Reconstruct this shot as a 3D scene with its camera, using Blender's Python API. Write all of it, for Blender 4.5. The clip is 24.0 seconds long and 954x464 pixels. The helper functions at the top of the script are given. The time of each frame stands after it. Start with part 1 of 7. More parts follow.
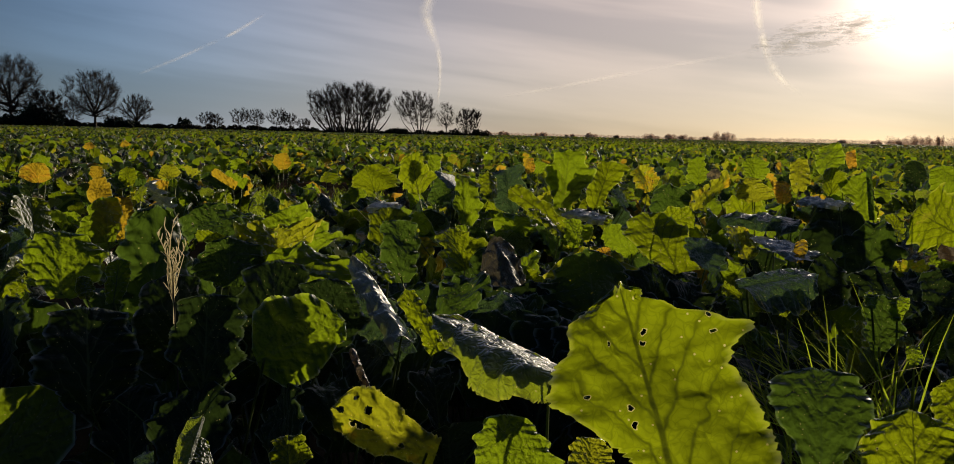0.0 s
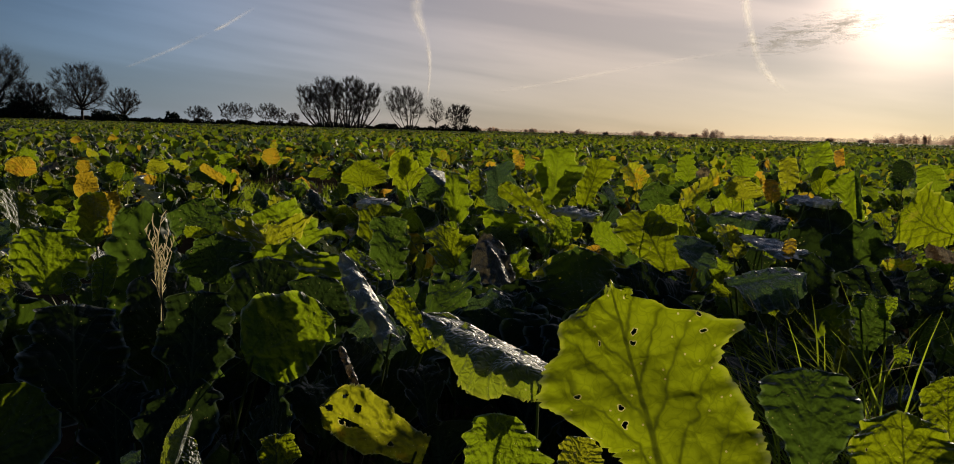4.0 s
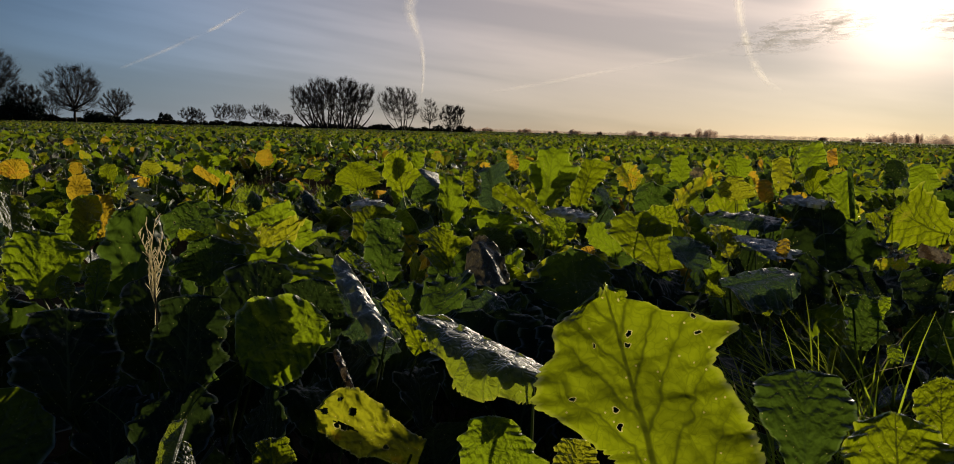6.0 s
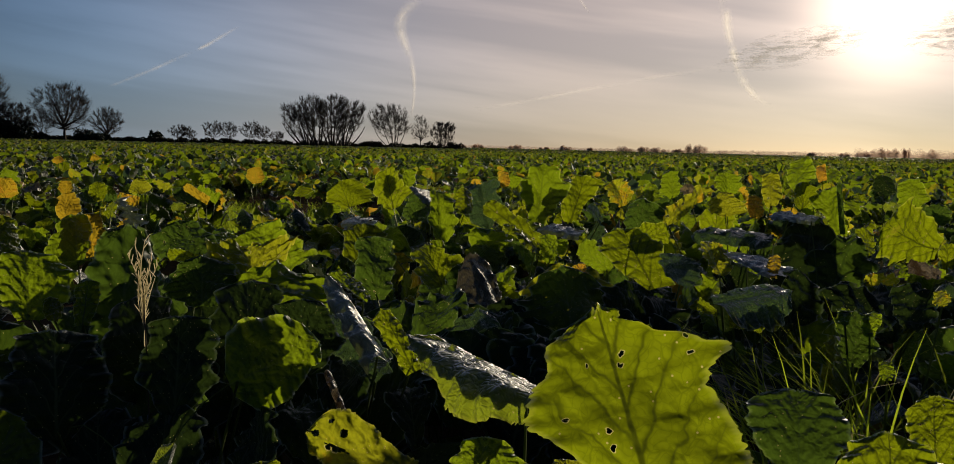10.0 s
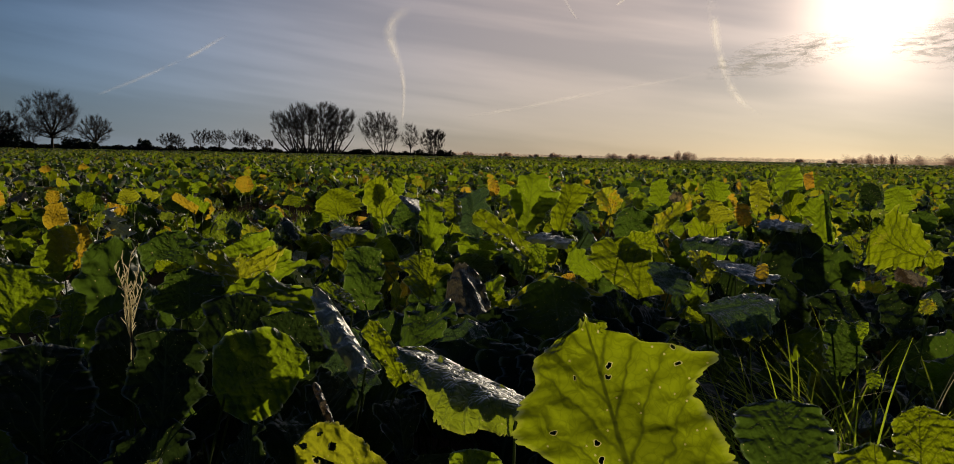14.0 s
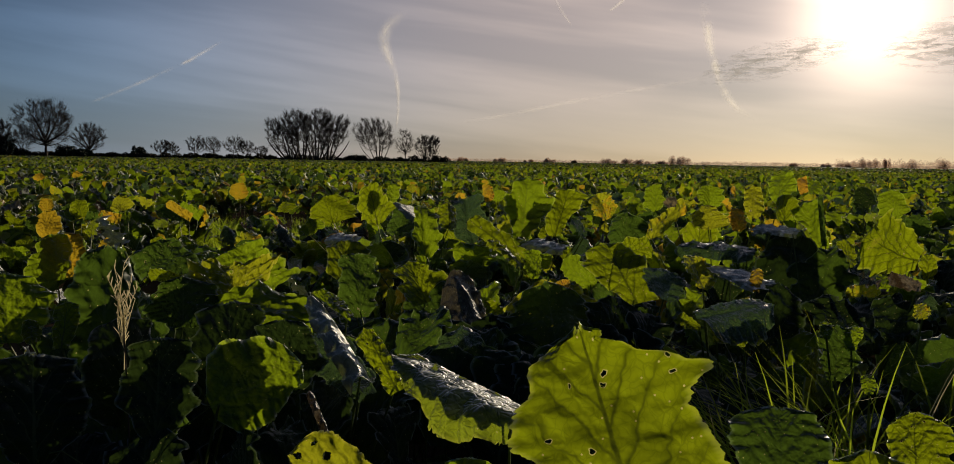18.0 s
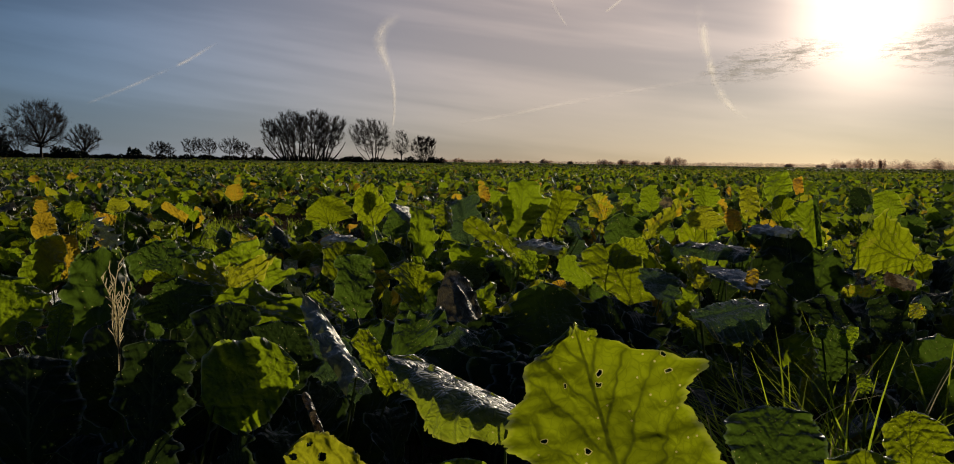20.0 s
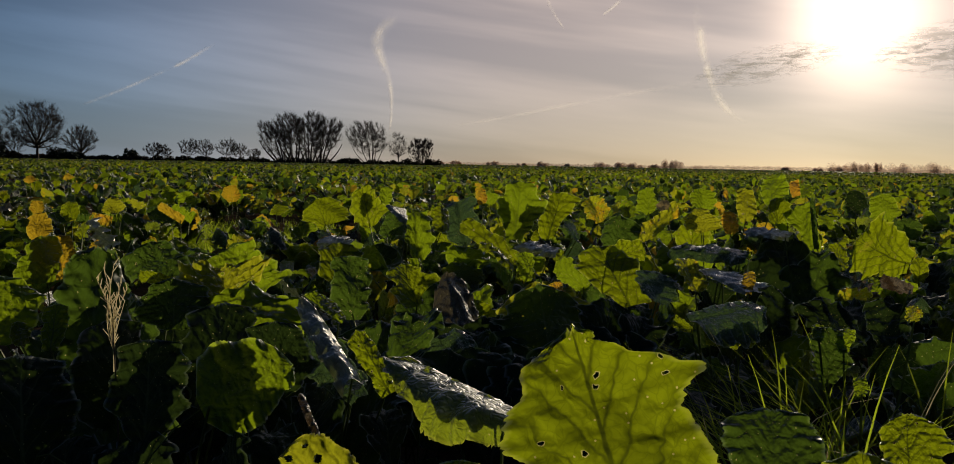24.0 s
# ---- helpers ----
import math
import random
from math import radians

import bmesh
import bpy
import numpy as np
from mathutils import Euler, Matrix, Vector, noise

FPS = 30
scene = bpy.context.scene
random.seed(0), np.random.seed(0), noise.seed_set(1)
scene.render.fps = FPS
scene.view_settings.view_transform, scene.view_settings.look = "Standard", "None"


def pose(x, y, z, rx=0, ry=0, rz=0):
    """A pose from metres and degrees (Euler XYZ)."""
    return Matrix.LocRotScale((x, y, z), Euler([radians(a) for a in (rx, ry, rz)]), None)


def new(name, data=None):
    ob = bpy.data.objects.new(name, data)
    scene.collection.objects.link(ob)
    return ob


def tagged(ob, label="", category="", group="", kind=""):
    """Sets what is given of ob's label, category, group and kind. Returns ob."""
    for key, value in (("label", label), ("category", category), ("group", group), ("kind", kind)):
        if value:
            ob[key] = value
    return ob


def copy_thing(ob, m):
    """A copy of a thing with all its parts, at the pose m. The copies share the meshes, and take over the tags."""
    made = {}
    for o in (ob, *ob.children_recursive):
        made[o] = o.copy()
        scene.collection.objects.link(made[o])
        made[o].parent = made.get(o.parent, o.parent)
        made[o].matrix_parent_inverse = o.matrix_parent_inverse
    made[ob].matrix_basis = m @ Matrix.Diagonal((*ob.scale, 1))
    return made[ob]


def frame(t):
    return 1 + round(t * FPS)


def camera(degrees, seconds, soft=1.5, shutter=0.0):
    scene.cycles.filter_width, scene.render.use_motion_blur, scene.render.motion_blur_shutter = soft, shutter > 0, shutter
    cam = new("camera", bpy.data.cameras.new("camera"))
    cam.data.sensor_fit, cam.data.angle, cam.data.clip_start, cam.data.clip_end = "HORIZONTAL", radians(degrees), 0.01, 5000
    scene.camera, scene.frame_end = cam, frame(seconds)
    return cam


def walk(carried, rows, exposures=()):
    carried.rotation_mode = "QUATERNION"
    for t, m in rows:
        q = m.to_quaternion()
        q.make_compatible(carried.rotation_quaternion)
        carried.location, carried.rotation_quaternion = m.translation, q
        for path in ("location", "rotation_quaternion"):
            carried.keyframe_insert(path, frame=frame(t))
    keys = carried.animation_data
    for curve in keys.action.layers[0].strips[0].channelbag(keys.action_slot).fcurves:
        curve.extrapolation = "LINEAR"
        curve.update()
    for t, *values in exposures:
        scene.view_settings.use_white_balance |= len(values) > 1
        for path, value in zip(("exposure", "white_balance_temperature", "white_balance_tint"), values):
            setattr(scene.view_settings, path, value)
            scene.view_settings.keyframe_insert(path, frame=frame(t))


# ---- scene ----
def aim(x, y, z, yaw, pitch, roll):
    """A camera pose from its place, its heading, its tilt and its lean, in degrees."""
    return pose(x, y, z, 90 + pitch, 0, yaw) @ pose(0, 0, 0, 0, 0, roll)


cam = camera(60.0, 24.0, soft=0.9)
PATH = [
    (0.0, aim(0.0000, 0.0000, 0.5715, 0.88, -6.75, 1.41)),
    (0.5, aim(-0.0001, -0.0003, 0.5720, 0.85, -6.67, 1.34)),
    (1.0, aim(-0.0003, -0.0006, 0.5724, 0.78, -6.67, 1.43)),
    (1.5, aim(-0.0004, -0.0009, 0.5727, 0.63, -6.70, 1.53)),
    (2.0, aim(-0.0005, -0.0011, 0.5729, 0.54, -6.70, 1.65)),
    (2.5, aim(-0.0005, -0.0010, 0.5730, 0.46, -6.81, 1.74)),
    (4.5, aim(-0.0017, 0.0039, 0.5736, -0.06, -7.05, 1.76)),
    (5.0, aim(-0.0016, 0.0036, 0.5741, -0.23, -7.13, 1.70)),
    (5.5, aim(-0.0015, 0.0033, 0.5747, -0.30, -7.23, 1.62)),
    (6.0, aim(-0.0016, 0.0030, 0.5754, -0.28, -6.97, 1.60)),
    (6.5, aim(-0.0019, 0.0030, 0.5760, -0.38, -6.51, 1.57)),
    (7.0, aim(-0.0022, 0.0033, 0.5763, -0.41, -6.41, 1.56)),
    (7.5, aim(-0.0024, 0.0037, 0.5766, -0.51, -6.32, 1.47)),
    (8.0, aim(-0.0022, 0.0041, 0.5767, -0.52, -6.27, 1.44)),
    (8.5, aim(-0.0019, 0.0046, 0.5770, -0.63, -6.15, 1.31)),
    (9.0, aim(-0.0017, 0.0049, 0.5774, -0.61, -6.10, 1.30)),
    (9.5, aim(-0.0017, 0.0052, 0.5780, -0.74, -6.00, 1.36)),
    (10.0, aim(-0.0019, 0.0053, 0.5785, -0.86, -5.83, 1.38)),
    (10.5, aim(-0.0022, 0.0053, 0.5791, -0.99, -5.77, 1.35)),
    (12.5, aim(-0.0009, 0.0053, 0.5818, -1.32, -5.67, 1.18)),
    (13.0, aim(-0.0006, 0.0053, 0.5821, -1.46, -5.65, 1.19)),
    (13.5, aim(-0.0002, 0.0052, 0.5824, -1.47, -5.56, 1.28)),
    (14.0, aim(0.0003, 0.0051, 0.5828, -1.53, -5.30, 1.22)),
    (14.5, aim(0.0008, 0.0051, 0.5831, -1.49, -5.20, 1.11)),
    (15.0, aim(0.0011, 0.0052, 0.5835, -1.48, -5.07, 1.10)),
    (15.5, aim(0.0012, 0.0056, 0.5839, -1.63, -4.93, 1.06)),
    (16.0, aim(0.0011, 0.0061, 0.5842, -1.56, -4.85, 1.05)),
    (16.5, aim(0.0011, 0.0065, 0.5844, -1.61, -4.90, 1.06)),
    (17.0, aim(0.0012, 0.0068, 0.5845, -1.68, -5.04, 1.00)),
    (17.5, aim(0.0013, 0.0067, 0.5847, -1.75, -4.95, 1.03)),
    (18.0, aim(0.0014, 0.0064, 0.5849, -1.86, -4.91, 0.96)),
    (18.5, aim(0.0013, 0.0062, 0.5849, -1.87, -4.83, 0.93)),
    (20.5, aim(0.0024, 0.0076, 0.5836, -2.18, -4.83, 0.89)),
    (21.0, aim(0.0024, 0.0070, 0.5840, -2.17, -4.79, 0.93)),
    (21.5, aim(0.0025, 0.0064, 0.5844, -2.21, -4.71, 0.89)),
    (22.0, aim(0.0025, 0.0061, 0.5845, -2.35, -4.63, 0.88)),
    (22.5, aim(0.0025, 0.0065, 0.5842, -2.36, -4.66, 0.90)),
    (23.0, aim(0.0024, 0.0075, 0.5836, -2.41, -4.62, 0.88)),
    (23.5, aim(0.0023, 0.0087, 0.5831, -2.42, -4.66, 0.94)),
    (24.0, aim(0.0022, 0.0096, 0.5827, -2.34, -4.67, 1.07)),
]
walk(cam, PATH, exposures=[(0.0, -0.03), (2.0, -0.10), (5.0, -0.15), (7.0, -0.09), (9.0, -0.12), (10.0, -0.19), (14.0, -0.28), (18.0, -0.34), (24.0, -0.34)])

# ---- light: a low winter sun ahead, thin cirrus over a blue sky ----
SUN_AZ, SUN_EL = 26.5, 9.3
sun_dir = Vector((math.sin(radians(SUN_AZ)) * math.cos(radians(SUN_EL)),
                  math.cos(radians(SUN_AZ)) * math.cos(radians(SUN_EL)), math.sin(radians(SUN_EL))))
lamp = bpy.data.lights.new("sun", "SUN")
lamp.energy, lamp.angle, lamp.color = 3.85, radians(0.6), (1.0, 0.83, 0.57)
sun = new("sun", lamp)
sun.rotation_euler = sun_dir.to_track_quat("Z", "Y").to_euler()


class Nodes:
    """Short hand for a node tree."""

    def __init__(self, tree):
        self.tree = tree
        tree.nodes.clear()

    def add(self, kind, settings=None, **inputs):
        node = self.tree.nodes.new(kind)
        for key, value in (settings or {}).items():
            setattr(node, key, value)
        for key, value in inputs.items():
            self.plug(node, key, value)
        return node

    def plug(self, node, key, value):
        socket = node.inputs[int(key[1:])] if key[0] == "i" and key[1:].isdigit() else node.inputs[key.replace("_", " ")]
        if isinstance(value, bpy.types.NodeSocket):
            self.tree.links.new(value, socket)
        else:
            socket.default_value = value

    def math(self, op, a, b=0.0, c=0.0, clamp=False):
        return self.add("ShaderNodeMath", {"operation": op, "use_clamp": clamp}, i0=a, i1=b, i2=c).outputs[0]

    def mix(self, fac, a, b, mode="MIX"):
        node = self.add("ShaderNodeMix", {"data_type": "RGBA", "blend_type": mode, "clamp_factor": True})
        for key, value in ((0, fac), (6, a), (7, b)):
            if isinstance(value, bpy.types.NodeSocket):
                self.tree.links.new(value, node.inputs[key])
            else:
                node.inputs[key].default_value = value
        return node.outputs[2]

    def ramp(self, x, lo, hi):
        return self.add("ShaderNodeMapRange", {"interpolation_type": "SMOOTHSTEP"}, i0=x, i1=lo, i2=hi).outputs[0]

    def noise(self, vector, scale, detail=3.0, rough=0.55, distort=0.0):
        return self.add("ShaderNodeTexNoise", None, Vector=vector, Scale=scale, Detail=detail, Roughness=rough,
                        Distortion=distort).outputs[0]


world = bpy.data.worlds.new("sky")
scene.world = world
world.use_nodes = True
w = Nodes(world.node_tree)
sky = w.add("ShaderNodeTexSky", {"sky_type": "NISHITA", "sun_disc": False, "sun_elevation": radians(SUN_EL),
                                 "sun_rotation": radians(SUN_AZ), "altitude": 20.0, "air_density": 1.0,
                                 "dust_density": 0.3, "ozone_density": 1.5})
place = w.add("ShaderNodeTexCoord").outputs["Generated"]
# cirrus: long faint bands that slope down to the right
sep = w.add("ShaderNodeSeparateXYZ", None, Vector=place)
turn = w.math("ARCTAN2", sep.outputs[0], sep.outputs[1])
band = w.math("MULTIPLY", w.math("ADD", sep.outputs[2], w.math("MULTIPLY", turn, 0.115)), 15.0)
streak = w.add("ShaderNodeCombineXYZ", None, X=w.math("MULTIPLY", turn, 1.6), Y=band, Z=0.3).outputs[0]
veil = w.ramp(w.noise(streak, 1.0, 4.0, 0.5, 0.2), 0.38, 0.62)
fine = w.noise(streak, 4.5, 4.0, 0.6, 0.5)
veil = w.math("MULTIPLY", veil, w.math("ADD", w.math("MULTIPLY", fine, 0.5), 0.7))
# thin cloud scatters sunlight forward: bright and warm round the sun, fading and cooling away from it
facing = w.add("ShaderNodeVectorMath", {"operation": "DOT_PRODUCT"}, i0=place, i1=tuple(sun_dir)).outputs["Value"]
facing = w.math("MAXIMUM", facing, 0.0)
wide = w.math("MULTIPLY", w.math("POWER", facing, 3.2), w.math("SUBTRACT", 1.0, w.math("MULTIPLY", w.math("POWER", facing, 8.0), 0.30)))
wide = w.math("MULTIPLY", wide, w.math("ADD", w.math("MULTIPLY", veil, 3.0), 4.9))
low = w.math("MULTIPLY", w.math("SUBTRACT", 1.0, w.ramp(sep.outputs[2], 0.0, 0.13)), w.ramp(facing, 0.7, 0.97))
wide = w.math("MULTIPLY", wide, w.math("SUBTRACT", 1.0, w.math("MULTIPLY", low, 0.34)))
core = w.math("ADD", w.math("MULTIPLY", w.math("POWER", facing, 430.0), 15.0), w.math("MULTIPLY", w.math("POWER", facing, 60.0), 0.5))
warm = w.mix(w.ramp(facing, 0.55, 0.98), (0.65, 1.0, 1.52, 1), (1.275, 0.945, 0.70, 1))
cloud = w.mix(1.0, warm, w.math("ADD", wide, core), "MULTIPLY")
haze = w.math("MULTIPLY", w.math("POWER", w.math("SUBTRACT", 1.0, w.math("MAXIMUM", sep.outputs[2], 0.0)), 14.0),
              w.math("SUBTRACT", 1.25, w.math("MULTIPLY", facing, 1.05)))
haze = w.math("MULTIPLY", haze, w.math("ADD", 0.25, w.math("MULTIPLY", w.ramp(facing, 0.05, 0.5), 0.75)))
cloud = w.mix(1.0, cloud, w.mix(1.0, w.mix(w.ramp(facing, 0.6, 0.98), (0.92, 0.98, 1.02, 1), (1.24, 0.88, 0.70, 1)), haze, "MULTIPLY"), "ADD")
total = w.mix(1.0, w.mix(1.0, sky.outputs[0], (0.114, 0.16, 0.27, 1), "MULTIPLY"), cloud, "ADD")
w.add("ShaderNodeOutputWorld", None, Surface=w.add("ShaderNodeBackground", None, Color=total, Strength=0.10).outputs[0])


# ---- materials ----
def material(name):
    m = bpy.data.materials.new(name)
    m.use_nodes = True
    return m, Nodes(m.node_tree)


def leaf_material(name, front, glow, patch, patch_at=0.75, gloss=0.56, bloom=0.0, holes=0.0, hole_size=0.12, sheen=0.17, passes=0.6, veins=0.36):
    """A leaf: a waxy skin, light that passes through the blade, ribs, blotches and, where asked, slug holes."""
    m, n = material(name)
    uv = n.add("ShaderNodeUVMap", {"uv_map": "UVMap"}).outputs[0]
    side = n.add("ShaderNodeSeparateXYZ", None, Vector=n.add("ShaderNodeUVMap", {"uv_map": "Margin"}).outputs[0])
    margin = n.math("MAXIMUM", n.ramp(side.outputs[0], 0.90, 1.0), n.ramp(side.outputs[1], 0.975, 1.0))
    part_xyz = n.add("ShaderNodeSeparateXYZ", None, Vector=uv)
    across = n.math("ABSOLUTE", n.math("SUBTRACT", part_xyz.outputs[0], 0.5))
    chance = n.math("FRACT", n.math("ADD", n.add("ShaderNodeObjectInfo").outputs["Random"],
                                    n.add("ShaderNodeNewGeometry").outputs["Random Per Island"]))
    shift = n.add("ShaderNodeCombineXYZ", None, X=chance, Y=n.math("MULTIPLY", chance, 7.0), Z=n.math("MULTIPLY", chance, 13.0)).outputs[0]
    spot = n.add("ShaderNodeVectorMath", {"operation": "ADD"}, i0=uv, i1=shift).outputs[0]
    wobble = n.noise(spot, 4.0, 3.0, 0.6)
    flank = n.math("MULTIPLY", n.math("GREATER_THAN", part_xyz.outputs[0], 0.5), 0.43)
    curve = n.math("SUBTRACT", n.math("MULTIPLY", across, 1.9), n.math("MULTIPLY", n.math("MULTIPLY", across, across), 1.3))
    run = n.math("ADD", n.math("SUBTRACT", part_xyz.outputs[1], curve), n.math("MULTIPLY", wobble, 0.30))
    saw = n.math("ABSOLUTE", n.math("SUBTRACT", n.math("FRACT", n.math("ADD", n.math("MULTIPLY", run, 4.6), flank)), 0.5))
    taper = n.math("MAXIMUM", n.math("SUBTRACT", 1.0, n.math("MULTIPLY", across, 2.0)), 0.15)
    side_rib = n.math("MULTIPLY", n.math("SUBTRACT", 1.0, n.ramp(n.math("DIVIDE", saw, taper), 0.0, 0.12)), n.math("ADD", n.math("MULTIPLY", taper, 0.6), 0.4))
    thick = n.math("SUBTRACT", 1.25, part_xyz.outputs[1])
    mid_rib = n.math("SUBTRACT", 1.0, n.ramp(n.math("DIVIDE", n.math("ABSOLUTE", n.math("ADD", n.math("SUBTRACT", part_xyz.outputs[0], 0.52), n.math("MULTIPLY", wobble, 0.04))), thick), 0.006, 0.021))
    bent = n.add("ShaderNodeVectorMath", {"operation": "ADD"}, i0=spot, i1=n.add("ShaderNodeVectorMath", {"operation": "SCALE"}, i0=n.add("ShaderNodeTexNoise", None, Vector=spot, Scale=7.0).outputs[1], i3=0.14).outputs[0]).outputs[0]
    coarse = n.add("ShaderNodeTexVoronoi", {"feature": "DISTANCE_TO_EDGE"}, Vector=bent, Scale=7.5).outputs[0]
    minor = n.add("ShaderNodeTexVoronoi", {"feature": "DISTANCE_TO_EDGE"}, Vector=bent, Scale=23.0).outputs[0]
    net = n.math("MAXIMUM", n.math("SUBTRACT", 1.0, n.ramp(coarse, 0.0, 0.07)), n.math("MULTIPLY", n.math("SUBTRACT", 1.0, n.ramp(minor, 0.0, 0.11)), 0.7))
    rib = n.math("MAXIMUM", side_rib, mid_rib, clamp=True)
    mottle = n.noise(spot, 3.0, 4.0, 0.6)
    grain = n.noise(spot, 26.0, 3.0, 0.6)
    tone = n.math("ADD", n.math("MULTIPLY", mottle, 0.6), n.math("MULTIPLY", chance, 0.55))
    blotch = n.ramp(n.math("ADD", mottle, n.math("MULTIPLY", chance, 0.3)), patch_at, patch_at + 0.16)

    def shade(c, k):
        return (c[0] * k, c[1] * k, c[2] * k, 1)

    skin = n.mix(tone, shade(front, 0.6), shade(front, 1.35))
    skin = n.mix(n.math("MULTIPLY", rib, 0.45), skin, (0.22, 0.27, 0.12, 1))
    skin = n.mix(blotch, skin, shade(patch, 1.0))
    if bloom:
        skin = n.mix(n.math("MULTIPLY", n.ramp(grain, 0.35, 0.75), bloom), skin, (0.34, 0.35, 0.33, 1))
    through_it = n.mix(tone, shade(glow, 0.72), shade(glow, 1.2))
    through_it = n.mix(n.math("MULTIPLY", n.math("SUBTRACT", 1.0, n.ramp(saw, 0.0, 0.22)), 0.35 * veins), n.mix(n.math("MULTIPLY", rib, 0.9 * veins), through_it, shade(glow, 0.18)), shade(glow, 0.42))
    through_it = n.mix(n.math("MULTIPLY", net, 0.5 * veins), through_it, shade(glow, 0.5))
    through_it = n.mix(n.math("MULTIPLY", n.ramp(grain, 0.5, 0.85), 0.25), through_it, shade(glow, 0.55))
    through_it = n.mix(blotch, through_it, shade(patch, 1.25))
    fleck = n.add("ShaderNodeTexVoronoi", {"feature": "F1", "voronoi_dimensions": "2D"}, Vector=spot, Scale=24.0)
    fleck = n.math("MULTIPLY", n.math("LESS_THAN", fleck.outputs["Distance"], 0.11),
                   n.math("GREATER_THAN", n.add("ShaderNodeSeparateColor", None, Color=fleck.outputs["Color"]).outputs[1], 0.88))
    through_it = n.mix(n.math("MULTIPLY", fleck, 0.7), through_it, (0.75, 0.68, 0.30, 1))
    # margins are paler, and bright rim highlights are put into this colour too
    through_it = n.mix(n.math("MULTIPLY", margin, 0.55), through_it, (min(0.8, glow[0] * 2.2 + 0.04), min(0.8, glow[1] * 2.0 + 0.04), glow[2] * 2 + 0.03, 1))
    skin = n.mix(n.math("MULTIPLY", margin, 0.4), skin, (0.30, 0.34, 0.22, 1))
    blister = n.noise(spot, 9.0, 2.0, 0.5)
    quilt = n.math("MULTIPLY", n.ramp(saw, 0.0, 0.34), n.ramp(across, 0.0, 0.07))
    height = n.math("ADD", n.math("MULTIPLY", n.math("ADD", quilt, n.ramp(coarse, 0.0, 0.3)), 0.3), n.math("ADD", n.math("MULTIPLY", blister, 0.8), n.math("MULTIPLY", grain, 0.12)))
    if bloom:
        height = n.math("ADD", height, n.math("MULTIPLY", n.math("ADD", n.ramp(minor, 0.0, 0.25), grain), 0.45))
    bump = n.add("ShaderNodeBump", None, Height=height, Strength=0.6, Distance=0.006).outputs[0]
    dull = n.add("ShaderNodeBsdfDiffuse", None, Color=skin, Normal=bump).outputs[0]
    lit = n.add("ShaderNodeBsdfTranslucent", None, Color=through_it, Normal=bump).outputs[0]
    flesh = n.add("ShaderNodeMixShader", None, i0=passes, i1=dull, i2=lit).outputs[0]
    wax = n.add("ShaderNodeBsdfGlossy", None, Color=(0.92, 0.95, 1.0, 1), Normal=bump,
                Roughness=n.math("ADD", n.math("MULTIPLY", grain, 0.25), gloss - 0.12)).outputs[0]
    shine = n.math("MULTIPLY", n.add("ShaderNodeFresnel", None, IOR=1.40, Normal=bump).outputs[0], 0.75 if bloom else 0.42)
    shine = n.math("MINIMUM", shine, max(0.2, sheen) if bloom else sheen)
    shine = n.math("ADD", shine, n.math("MULTIPLY", margin, 0.16))
    out = n.add("ShaderNodeMixShader", None, i0=shine, i1=flesh, i2=wax).outputs[0]
    if holes:
        warp = n.add("ShaderNodeVectorMath", {"operation": "SCALE"}, i0=n.add("ShaderNodeTexNoise", None, Vector=uv, Scale=22.0).outputs[1], i3=0.05).outputs[0]
        cell = n.add("ShaderNodeTexVoronoi", {"feature": "F1", "voronoi_dimensions": "2D"}, Vector=n.add("ShaderNodeVectorMath", {"operation": "ADD"}, i0=spot, i1=warp).outputs[0], Scale=7.0)
        pick = n.add("ShaderNodeSeparateColor", None, Color=cell.outputs["Color"]).outputs[0]
        size = n.math("MULTIPLY", n.ramp(pick, 1.0 - holes, 1.0 - 0.4 * holes), hole_size)
        rim = n.math("LESS_THAN", cell.outputs["Distance"], n.math("MULTIPLY", size, 1.35))
        dry = n.add("ShaderNodeBsdfTranslucent", None, Color=(0.55, 0.50, 0.22, 1)).outputs[0]
        out = n.add("ShaderNodeMixShader", None, i0=n.math("MULTIPLY", rim, 0.6), i1=out, i2=dry).outputs[0]
        gap = n.math("LESS_THAN", cell.outputs["Distance"], size)
        out = n.add("ShaderNodeMixShader", None, i0=gap, i1=out, i2=n.add("ShaderNodeBsdfTransparent").outputs[0]).outputs[0]
    n.add("ShaderNodeOutputMaterial", None, Surface=out)
    return m


